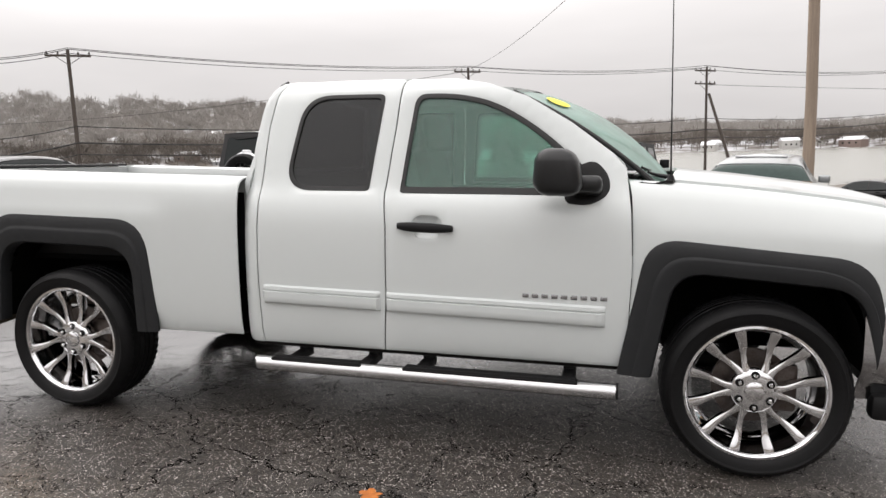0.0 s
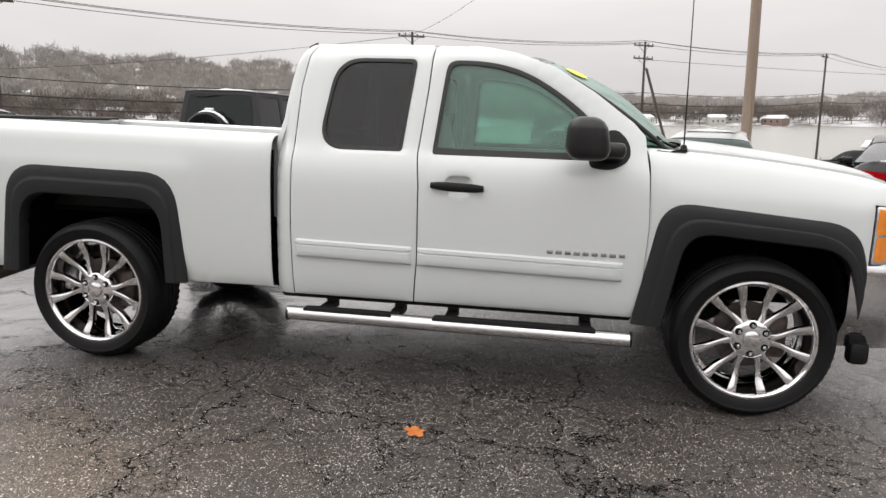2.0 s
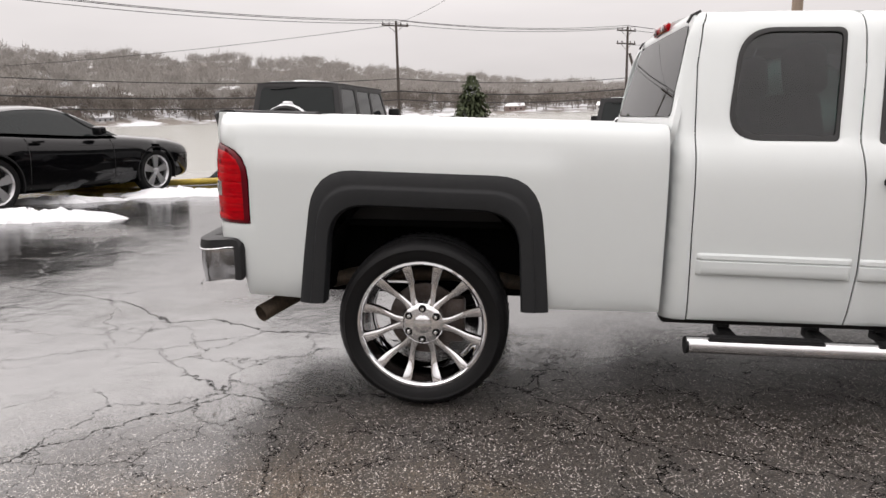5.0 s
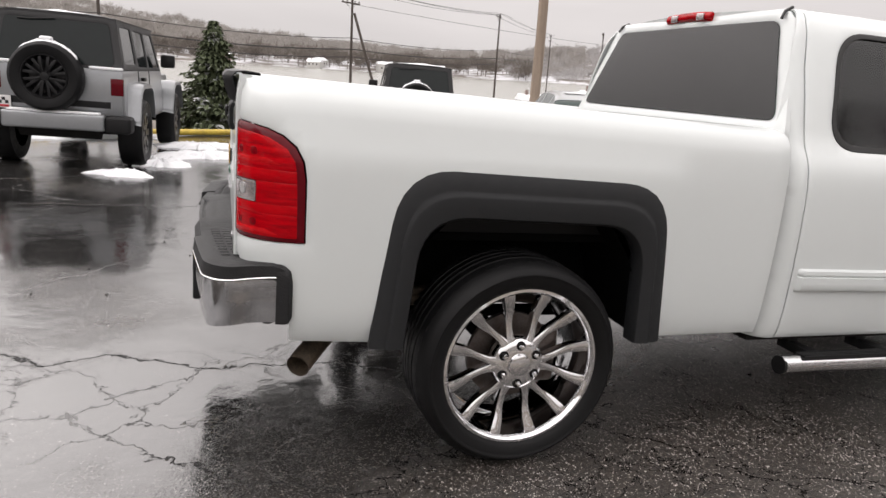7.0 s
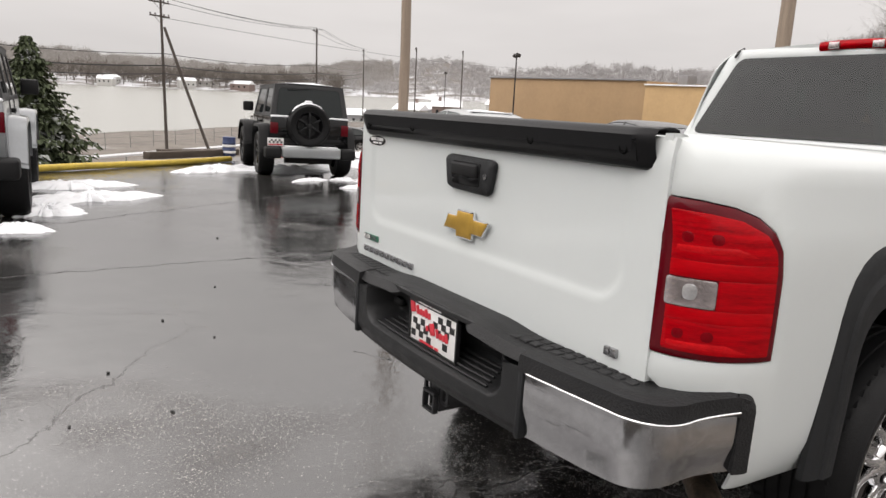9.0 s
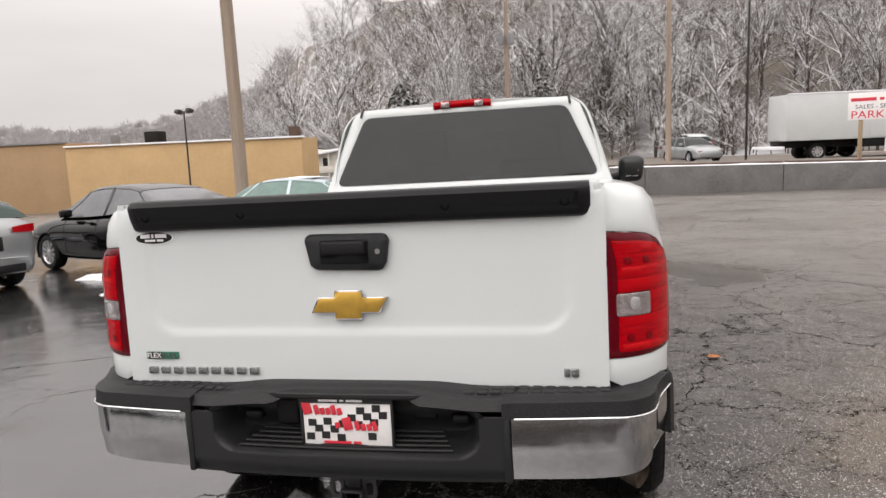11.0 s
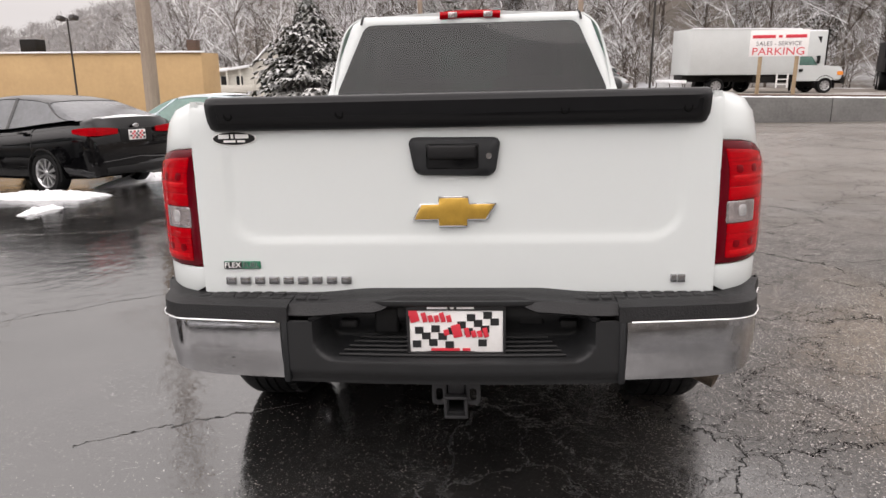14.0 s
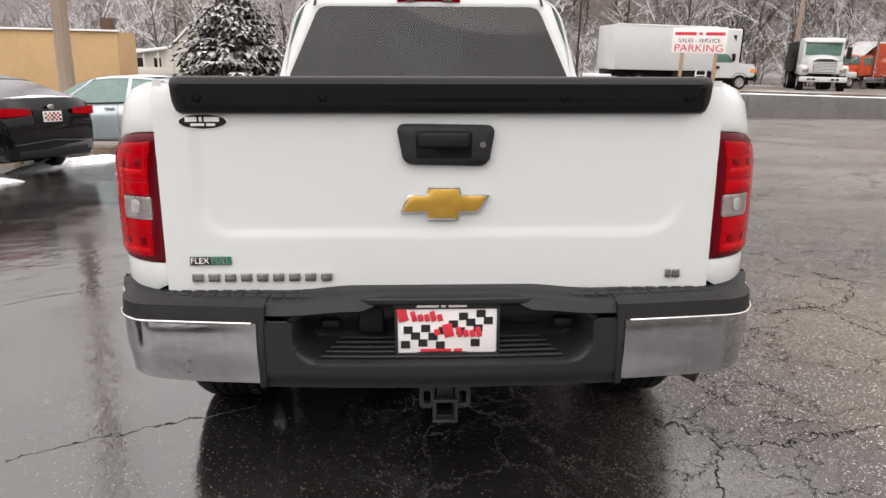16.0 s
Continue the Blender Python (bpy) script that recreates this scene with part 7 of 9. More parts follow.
    for s in (-1, 1):
        xm = spec["mirror"]
        part("door_mirror", box((xm - 0.07, min(s * (w_b + 0.02), s * (w_b + 0.22)), spl(xm, xs, zt) + 0.0), (xm + 0.06, max(s * (w_b + 0.02), s * (w_b + 0.22)), spl(xm, xs, zt) + 0.14), 0.035, None, 3), paint, car)
        for xd in spec["doors"]:
            ln = []
            for z in np.linspace(0.28, spl(xd, xs, zt) - 0.06, 10):
                t, b, w = spl(xd, xs, zt), spl(xd, xs, zb), spl(xd, xs, hw)
                ln.append((xd, s * (w * float(np.interp((t - z) / (t - b), [0.0, 0.06, 0.16, 0.36, 0.55, 0.72, 0.86, 0.98], [0.88, 0.90, 0.965, 1.0, 0.995, 0.985, 0.965, 0.90])) + 0.0), float(z)))
            part("door_gap", tube(ln, 0.005, 5), SEAL, car)
        for xd in spec["doors"][1:]:
            w = spl(xd, xs, hw)
            part("door_handle", box((xd + 0.06, min(s * (w - 0.02), s * (w + 0.025)), spl(xd, xs, zt) - 0.14), (xd + 0.24, max(s * (w - 0.02), s * (w + 0.025)), spl(xd, xs, zt) - 0.105), 0.01), paint, car)
    tl = spec["tail"]
    for s in (-1, 1):
        def wrap(u, v, s=s):
            if u < 0.4:
                x, y = xs[0] - 0.014, tl[0] + (hw[0] * 0.985 + 0.010 - tl[0]) * u / 0.4
            else:
                x = xs[0] - 0.014 + tl[4] * ((u - 0.4) / 0.6) ** 1.2
                y = spl(x, xs, hw) * 0.985 + 0.010
            half = 0.5 * (tl[3] - tl[2]) * (0.35 + 0.65 * math.sin(math.pi * min(1.0, 0.14 + 0.80 * u)))
            return (x, s * y, 0.5 * (tl[2] + tl[3]) + 0.25 * (tl[3] - tl[2]) * u * 0.5 + half * (2 * v - 1))
        tb = grid_sheet(22, 5, wrap, 0.02 if s > 0 else -0.02)
        part("tail_lamp", tb, spec.get("lens", RED), car, "red tail lamp")
        part("headlamp", box((xs[-1] - 0.28, min(s * 0.45, s * (hw[-2] - 0.02)), 0.58), (xs[-1] - 0.03, max(s * 0.45, s * (hw[-2] - 0.02)), 0.70), 0.03, None, 3), CLEARLAMP, car, "clear headlamp")
    pz = spec["plate_z"]
    pl = part("number_plate", box((xs[0] - 0.03, -0.155, pz - 0.075), (xs[0] - 0.012, 0.155, pz + 0.075), 0.004), WHITEPRINT, car, "chequered dealer plate")
    for mt_, odd in ((BLACKPRINT, 0), (REDPAINT, 1)):
        cq = bmesh.new()
        for i_ in range(8):
            for j_ in range(4):
                if (i_ + j_) % 2 == 0 and (i_ // 2 + j_) % 2 == odd:
                    add_box(cq, (xs[0] - 0.034, -0.14 + i_ * 0.035, pz - 0.06 + j_ * 0.03), (xs[0] - 0.031, -0.105 + i_ * 0.035, pz - 0.03 + j_ * 0.03))
        tagged(part("plate_print", cq, mt_, pl), kind="stuff")
    part("plate_recess", box((xs[0] - 0.011, -0.30, pz - 0.105), (xs[0] + 0.03, 0.30, pz + 0.105), 0.012), PLASTIC, car)
    if spec["plate_z"] > 0.6:
        emb = lathe([(0.0, -0.006), (0.030, -0.006), (0.040, -0.002), (0.042, 0.006)], 20, "x")
        bmesh.ops.transform(emb, matrix=pose(xs[0] - 0.014, 0, pz + 0.135) @ Matrix.Diagonal((1, 1.35, 0.9, 1)), verts=emb.verts)
        part("emblem", emb, CHROME_DULL, car, "plain silver oval emblem")
    crease = []
    for k_ in range(25):
        yy = -0.98 + 1.96 * k_ / 24
        crease.append((xs[0] - 0.020 + 0.16 * max(0.0, abs(yy) - 0.55) ** 2 * 2.2, yy * hw[1] * 0.97, zb[0] + 0.16 + 0.05 * (1 - abs(yy))))
    part("bumper_crease", tube(crease, 0.012, 6), paint, car)
    part("rear_valance", box((xs[0] - 0.012, -hw[1] * 0.75, zb[0] - 0.03), (xs[0] + 0.06, hw[1] * 0.75, zb[0] + 0.09), 0.02), PLASTIC, car)
    return car


def lathe_arch(x, y, r_out, wr):
    """The dark lip and inside of a wheel opening."""
    bm = bmesh.new()
    s = 1 if y > 0 else -1
    n = 28
    rows = []
    for k in range(n + 1):
        a = radians(-18 + 216 * k / n)
        c, sn = math.cos(a), math.sin(a)
        rows.append([bm.verts.new((x + r * c, yy, wr + r * sn)) for r, yy in ((r_out * 1.03, y - s * 0.02), (r_out * 1.02, y + s * 0.004), (r_out * 0.965, y + s * 0.006), (r_out * 0.95, y - s * 0.02), (r_out * 0.95, y - s * 0.30))])
    for a, b in zip(rows, rows[1:]):
        for k in range(4):
            bm.faces.new((a[k], a[k + 1], b[k + 1], b[k]))
    bm.faces.new([r[-1] for r in rows])
    bmesh.ops.recalc_face_normals(bm, faces=bm.faces)
    return bm


SEDAN = {"x": [-1.02, -0.97, -0.7, 0.0, 0.8, 1.6, 2.3, 2.75, 3.2, 3.48, 3.58], "top": [0.80, 1.02, 1.06, 1.02, 0.98, 0.96, 0.97, 0.93, 0.84, 0.70, 0.58],
         "bot": [0.32, 0.27, 0.24, 0.22, 0.20, 0.20, 0.21, 0.22, 0.24, 0.27, 0.32], "half": [0.72, 0.80, 0.86, 0.885, 0.89, 0.89, 0.885, 0.875, 0.83, 0.74, 0.64],
         "axles": (0.0, 2.70), "wr": 0.325, "roof_x": [-0.72, -0.35, 0.1, 0.7, 1.3, 1.8, 2.35], "roof_z": [1.06, 1.22, 1.37, 1.45, 1.45, 1.34, 0.98],
         "belt_half": 0.80, "roof_half": 0.56, "roof_u": (0.24, 0.72), "pillars": ((0.26, 0.02), (0.74, 0.98), (0.50, 0.51)), "mirror": 1.85, "doors": (2.05, 1.02, 0.22),
         "tail": (0.36, 0.872, 0.760, 0.930, 0.44), "plate_z": 0.80}
COUPE = dict(SEDAN, **{"x": [-1.12, -1.06, -0.7, 0.0, 0.8, 1.6, 2.3, 2.9, 3.5, 3.84, 3.92], "top": [0.84, 1.08, 1.12, 1.11, 1.07, 1.03, 1.02, 0.98, 0.92, 0.82, 0.66],
                       "half": [0.80, 0.88, 0.94, 0.965, 0.955, 0.955, 0.96, 0.955, 0.92, 0.82, 0.72], "axles": (0.0, 2.95), "wr": 0.38, "rim": 0.74, "lens": RED_DARK,
                       "roof_x": [-0.85, -0.4, 0.1, 0.6, 1.2, 1.6, 2.25], "roof_z": [1.12, 1.23, 1.37, 1.45, 1.46, 1.37, 1.04], "belt_half": 0.84, "roof_half": 0.58,
                       "doors": (2.05, 0.55), "tail": (0.10, 0.80, 0.895, 0.985, 0.05), "plate_z": 0.56, "mirror": 1.78, "pillars": ((0.30, 0.10), (0.74, 0.98))})
HATCH = dict(SEDAN, **{"x": [-0.78, -0.72, -0.5, 0.0, 0.8, 1.6, 2.3, 2.75, 3.2, 3.45, 3.55], "top": [0.90, 1.06, 1.08, 1.04, 1.0, 0.98, 0.98, 0.93, 0.84, 0.70, 0.58],
                       "roof_x": [-0.66, -0.45, 0.0, 0.7, 1.3, 1.8, 2.35], "roof_z": [1.10, 1.30, 1.44, 1.49, 1.48, 1.36, 1.0], "roof_u": (0.10, 0.72), "pillars": ((0.10, 0.02), (0.74, 0.98), (0.50, 0.51), (0.24, 0.22)),
                       "tail": (0.45, 0.88, 0.86, 0.98, 0.20), "plate_z": 0.72})
SUV = dict(SEDAN, **{"x": [-0.95, -0.9, -0.6, 0.0, 0.8, 1.6, 2.3, 2.75, 3.25, 3.55, 3.65], "top": [1.0, 1.14, 1.16, 1.12, 1.10, 1.08, 1.08, 1.05, 0.98, 0.84, 0.70],
                     "axles": (0.0, 2.70), "wr": 0.36, "roof_x": [-0.85, -0.6, 0.0, 0.7, 1.3, 1.8, 2.35], "roof_z": [1.2, 1.50, 1.66, 1.70, 1.68, 1.52, 1.08], "roof_u": (0.08, 0.72),
                     "pillars": ((0.08, 0.02), (0.74, 0.98), (0.50, 0.51), (0.24, 0.23)), "tail": (0.55, 0.88, 0.95, 1.15, 0.15), "plate_z": 0.85})

coupe = loft_car("black_coupe", on_lot(-7.61, 4.95, 74), "black two-door muscle coupe parked at the yellow kerb", "car", COUPE, PAINT_BLACK, CARGLASS, ALLOY, 5, 0.24)
TALL_SEDAN = dict(SEDAN, **{"top": [0.88, 1.09, 1.12, 1.07, 1.00, 0.97, 0.97, 0.93, 0.84, 0.70, 0.58], "roof_z": [1.12, 1.27, 1.41, 1.48, 1.48, 1.36, 0.98],
                            "tail": (0.36, 0.872, 0.875, 0.995, 0.32), "plate_z": 0.865})
black_sedan_ = loft_car("black_sedan", on_lot(7.73, 6.33, 69), "glossy black sedan with snow on its trunk lid", "car", TALL_SEDAN, PAINT_BLACK, CARGLASS_M, ALLOY, 10, 0.11)
silver_hatch_ = loft_car("silver_hatchback", on_lot(5.28, 8.45, 74.5), "silver hatchback with snow on its roof", "car", HATCH, PAINT_SILVER, CARGLASS_D, ALLOY, 7, 0.13)
blue_sedan_ = loft_car("pale_blue_sedan", on_lot(11.75, 4.9, 92), "pale blue-silver sedan dusted with snow", "car", SEDAN, PAINT_BLUEGREY, CARGLASS_G, ALLOY, 7, 0.13)
loft_car("grey_sedan", on_lot(15.6, 2.6, 84), "dark grey sedan parked in the row", "car", SEDAN, PAINT_GREY, CARGLASS_G, ALLOY, 5)
for (x, y, hd, sp_, pt, lab) in ((31, 44, 150, SUV, PAINT_RED, "dark red sport utility car in the lower lot"), (17, 38, 150, SEDAN, PAINT_BLACK, "black sedan in the lower lot"), (22, 42, 150, SUV, PAINT_BLACK, "black sport utility car in the lower lot"),
                                  (26, 50, 150, SUV, PAINT_TRUCKWHITE, "white sport utility car in the lower lot"), (31, 52, 150, SEDAN, PAINT_GREY, "grey sedan in the lower lot"),
                                  (14, 47, 160, SUV, PAINT_GREY, "grey sport utility car in the lower lot"), (20, 53, 150, SEDAN, PAINT_RED, "red sedan in the lower lot")):
    loft_car("parked_car", at_ground(x, y, hd), lab, "car", sp_, pt, CARGLASS, ALLOY, group="cars in the lower lot")
loft_car("dark_sport_utility", pose(-6.8, 16.95, h_ground(-6.8, 16.95) + 0.05, 0, 0, 192), "dark blue-black sport utility car below the kerb", "car", SUV, PAINT_BLACK, CARGLASS, ALLOY)
loft_car("white_sport_utility", at_ground(46, -7.6, 12), "snow-dusted white sport utility car by the road", "car", SUV, PAINT_TRUCKWHITE, CARGLASS, ALLOY)
loft_car("silver_sedan", at_ground(41, -6.0, 200), "silver sedan by the road", "car", SEDAN, PAINT_SILVER, CARGLASS, ALLOY)


def snow_on(parent, fn, nu=10, nv=10, th=0.02):
    part("snow_cover", grid_sheet(nu, nv, fn, th), SNOW, parent, "thin snow cover")


for c_, x0, x1, z0, w in ((silver_hatch_, 0.0, 1.2, 1.475, 0.40), (blue_sedan_, 0.3, 1.2, 1.455, 0.48), (black_sedan_, -0.92, -0.72, 1.135, 0.5)):
    snow_on(c_, lambda u, v, x0=x0, x1=x1, z0=z0, w=w: (x0 + (x1 - x0) * u, -w + 2 * w * v, z0 + 0.035 * math.sin(math.pi * u) * math.sin(math.pi * v) * (0.7 + 0.6 * noise.noise((u * 4, v * 4, x0)))))


# ---- boxy off-road cars ----
def spare_snow(u, v):
    """Depth of the broken snow left on a spare tyre's crown."""
    lump = 0.5 + 1.1 * noise.noise((u * 7.0, v * 2.5, 4.0)) + 0.5 * noise.noise((u * 19.0, v * 6.0, 9.0))
    return 0.034 * max(-0.3, lump) * math.sin(math.pi * min(1.0, max(0.0, u))) ** 0.5 * math.sin(math.pi * v) ** 0.5



def jeep(m, label, paint, rim_mat, wb, lift, long_body, top_mat):
    """Origin on the ground under the rear axle, x forward."""
    j = thing("off_road_car", m, label, "off-road car", "off-road cars")
    R = 0.44 if long_body else 0.42
    z0 = 0.62 + lift
    xr, xf = -0.62, wb + 0.55
    # tub with wheel cut-outs, sides slightly sloped
    zt = z0 + 0.56
    def tub_side(s):
        out = [(xr, z0 - 0.02), (-0.50, z0 - 0.02), (-0.44, z0 + 0.30), (-0.30, z0 + 0.36), (0.34, z0 + 0.36), (0.47, z0 + 0.22), (0.52, z0 - 0.10), (wb - 0.62, z0 - 0.10), (wb - 0.62, zt), (xr, zt)]
        return panel_bm(rounded(out, 0.03, 3), lambda x, z: (x, s * (0.765 - 0.05 * (z - z0)), z), h=0.12, thick=0.05, flip=(s == LH))
    for s in (RH, LH):
        part("body_side", tub_side(s), paint, j)
        hood_side = box((wb - 0.62, min(s * 0.45, s * 0.66), z0 + 0.08), (xf, max(s * 0.45, s * 0.66), zt - 0.06), 0.04)
        part("front_clip", hood_side, paint, j)
        for ax, w in ((0.0, 1.0), (wb, 1.12)):
            fl = bmesh.new()
            pr = arch(ax - 0.56 * w, ax - 0.40, ax + 0.40, ax + 0.56 * w, z0 - 0.06, z0 - 0.02, z0 + 0.40, z0 + 0.40, 0.16, 4)
            a = resample(pr, 20)
            rows = [[fl.verts.new((x, s * y, z + dz)) for y, dz in ((0.62, 0.0), (0.80, 0.02), (0.92, 0.0), (0.93, -0.05), (0.80, -0.03), (0.62, -0.04))] for x, z in a]
            for r0, r1 in zip(rows, rows[1:]):
                for k in range(5):
                    fl.faces.new((r0[k], r0[k + 1], r1[k + 1], r1[k]))
            bmesh.ops.recalc_face_normals(fl, faces=fl.faces)
            part("fender_flare", fl, paint if long_body else PLASTIC, j)
            road_wheel(j, ax, s * 0.90, R, 0.29, rim_mat, 8 if long_body else 5, 0.60, 0.17)
        # hardtop sides with windows
        zr = zt + 0.61
        def top_surf(off=0.0, s=s):
            return lambda x, z: (x + (0.10 * (z - zt) / 0.56 if x < 0 else 0), s * (0.745 - 0.10 * (z - zt) / 0.56 + off), z)
        xw = wb - 0.70
        holes = [rounded([(xr + 0.16, zt + 0.08), (0.28, zt + 0.08), (0.30, zr - 0.08), (xr + 0.18, zr - 0.08)], 0.05, 4)]
        if long_body:
            holes.append(rounded([(0.44, zt + 0.05), (1.14, zt + 0.05), (1.14, zr - 0.09), (0.44, zr - 0.09)], 0.05, 4))
            holes.append(rounded([(1.24, zt + 0.05), (xw - 0.12, zt + 0.05), (xw - 0.36, zr - 0.09), (1.24, zr - 0.09)], 0.05, 4))
        else:
            holes.append(rounded([(0.46, zt + 0.05), (xw - 0.12, zt + 0.05), (xw - 0.36, zr - 0.09), (0.46, zr - 0.09)], 0.05, 4))
        part("hardtop_side", panel_bm([(xr + 0.02, zt), (xw, zt), (xw - 0.30, zr), (xr + 0.02, zr)], top_surf(), holes, h=0.12, thick=0.03, flip=(s == LH)), top_mat, j)
        for ho in holes:
            part("window_pane", panel_bm(ho, top_surf(-0.012), h=0.15, thick=0.006, roll=0, flip=(s == LH)), CARGLASS, j)
        part("tail_lamp", box((xr - 0.04, min(s * 0.60, s * 0.745), z0 + 0.25), (xr + 0.02, max(s * 0.60, s * 0.745), z0 + 0.46), 0.012), RED_DARK, j, "dark red square tail lamp")
        mr = part("door_mirror", box((xw - 0.26, min(s * 0.78, s * 0.99), zt + 0.06), (xw - 0.14, max(s * 0.78, s * 0.99), zt + 0.26), 0.03), PLASTIC, j)
        part("door_gap", tube([(0.40 if not long_body else 0.36, s * (0.768 - 0.05 * (z - z0)), z) for z in (z0 + 0.36, zt)], 0.006, 5), SEAL, j)
        part("door_gap", tube([(1.19 if long_body else xw - 0.6, s * (0.768 - 0.05 * (z - z0)), z) for z in (z0 - 0.06, zt)], 0.006, 5), SEAL, j)
        part("door_handle", box((0.55, min(s * 0.74, s * 0.79), zt - 0.14), (0.72, max(s * 0.74, s * 0.79), zt - 0.09), 0.01), PLASTIC, j)
    zr = zt + 0.61
    part("hood", grid_sheet(10, 10, lambda u, v: (wb - 0.66 + (xf - wb + 0.64) * u, (-1 + 2 * v) * (0.66 - 0.10 * u), zt + 0.0 - 0.05 * u + 0.03 * (1 - (2 * v - 1) ** 2)), 0.04), paint, j)
    part("grille", box((xf - 0.05, -0.58, z0), (xf, 0.58, zt - 0.06), 0.03), paint, j)
    part("tailgate", box((xr - 0.035, -0.74, z0), (xr + 0.03, 0.74, zt), 0.02), paint, j)
    part("tailgate_gap", box((xr - 0.037, -0.60, z0 + 0.09), (xr - 0.030, 0.60, z0 + 0.17), 0.002), PLASTIC, j)
    part("hardtop_roof", grid_sheet(14, 12, lambda u, v: (xr + 0.10 + (wb - 1.0 - xr) * u, (-1 + 2 * v) * 0.645, zr + 0.035 * (1 - (2 * v - 1) ** 4) - 0.012 * (1 - sm(0, 0.06, u))), 0.04), top_mat, j)
    # back glass in its frame
    bk = rounded([(-0.64, zt + 0.04), (0.64, zt + 0.04), (0.57, zr - 0.07), (-0.57, zr - 0.07)], 0.06, 4)
    bf = lambda y, z: (xr - 0.005 + 0.10 * (z - zt) / 0.56, y, z)
    part("hardtop_back", panel_bm([(-0.74, zt), (0.74, zt), (0.65, zr), (-0.65, zr)], bf, [bk], h=0.12, thick=0.03, flip=True), top_mat, j)
    part("rear_window", panel_bm(bk, lambda y, z: (bf(y, z)[0] - 0.004, y, z), h=0.2, thick=0.006, roll=0, flip=True), CARGLASS, j)
    part("rear_wiper", tube([(xr + 0.055, 0.02, zr - 0.06), (xr + 0.06, 0.30, zr - 0.09), (xr + 0.055, 0.42, zr - 0.09)], 0.01, 6), PLASTIC, j)
    wsc = lambda u, v: (wb - 0.70 - 0.30 * u, (-1 + 2 * v) * (0.70 - 0.08 * u), zt + 0.54 * u)
    part("windscreen", grid_sheet(2, 4, wsc, 0.01), CARGLASS, j)
    # spare wheel carried on the tailgate
    spare = new("spare_wheel")
    spare.parent = j
    spare.matrix_basis = pose(xr - 0.05, 0.06, zt - 0.13, 0, 0, -90)
    part("tyre", lathe([(0.24, -0.24), (0.27, -0.262), (0.36, -0.265), (0.395, -0.235), (0.40, -0.20), (0.40, -0.06), (0.38, -0.02), (0.30, 0.0)], 40), RUBBER, spare)
    part("rim", lathe([(0.20, -0.12), (0.225, -0.22), (0.238, -0.25), (0.25, -0.245), (0.252, -0.23)], 36), rim_mat, spare)
    sb = bmesh.new()
    for k in range(8 if long_body else 6):
        mm = Matrix.Rotation(2 * math.pi * k / (8 if long_body else 6), 4, "Y")
        for sgn in ((-1, 1) if long_body else (0,)):
            add_box(sb, (-0.018 + sgn * 0.02, -0.235, 0.05), (0.018 + sgn * 0.02, -0.205, 0.235), 0.004, mm @ Matrix.Rotation(0.12 * sgn, 4, "Y"))
    part("spoke_face", sb, rim_mat, spare)
    part("hub_cap", lathe([(0.0, -0.245), (0.05, -0.24), (0.06, -0.22), (0.06, -0.12), (0.235, -0.12)], 24), rim_mat, spare)
    part("rim_ring", lathe([(0.238, -0.252), (0.244, -0.262), (0.250, -0.262), (0.254, -0.250)], 36), rim_mat, spare)
    part("spare_carrier", box((-0.10, -0.10, -0.18), (0.10, 0.02, 0.18), 0.02), PLASTIC, spare)
    part("stop_lamp", box((xr - 0.20, 0.0, zt + 0.24), (xr - 0.10, 0.12, zt + 0.28), 0.01), RED_DARK, j)
    part("stop_lamp_stalk", box((xr - 0.18, 0.04, zt + 0.0), (xr - 0.14, 0.08, zt + 0.25), 0.01), PLASTIC, j)
    # bumpers and underside
    bz = z0 - 0.18
    part("rear_bumper", box((xr - 0.26, -0.56, bz), (xr - 0.06, 0.56, bz + 0.20), 0.03, None, 3), paint if long_body else PAINT_SILVER, j, "painted bumper beam")
    for s in (RH, LH):
        part("bumper_end", box((xr - 0.24, min(s * 0.56, s * 0.86), bz - 0.02), (xr + 0.05, max(s * 0.56, s * 0.86), bz + 0.19), 0.04, None, 3), PLASTIC, j)
    part("front_bumper", box((xf + 0.02, -0.85, bz), (xf + 0.22, 0.85, bz + 0.2), 0.04, None, 3), PLASTIC, j)
    un = bmesh.new()
    add_box(un, (xr, -0.62, bz + 0.02), (xf, 0.62, bz + 0.22), 0.02)
    for ax in (0, wb):
        add_tube(un, [(ax, -0.8, R), (ax, 0.8, R)], 0.05, 10)
        add_tube(un, [(ax, -0.1, R), (ax, 0.0, R), (ax, 0.1, R)], [0.06, 0.14, 0.06], 12)
    add_tube(un, [(xr + 0.1, -0.45, bz - 0.02), (xr + 0.1, 0.45, bz - 0.02)], 0.11, 14)
    part("underbody", un, DARKMETAL, j)
    part("number_plate", box((xr - 0.06, 0.50, z0 + 0.02), (xr - 0.045, 0.80, z0 + 0.17), 0.004), WHITEPRINT, j, "red and white dealer plate")
    part("plate_print", box((xr - 0.064, 0.52, z0 + 0.035), (xr - 0.061, 0.78, z0 + 0.06), 0.001), REDPAINT, j)
    ck = bmesh.new()
    for i_ in range(7):
        for j_ in range(2):
            if (i_ + j_) % 2 == 0:
                add_box(ck, (xr - 0.064, 0.525 + i_ * 0.036, z0 + 0.075 + j_ * 0.036), (xr - 0.061, 0.561 + i_ * 0.036, z0 + 0.111 + j_ * 0.036))
    tagged(part("plate_chequer", ck, BLACKPRINT, j), kind="stuff")
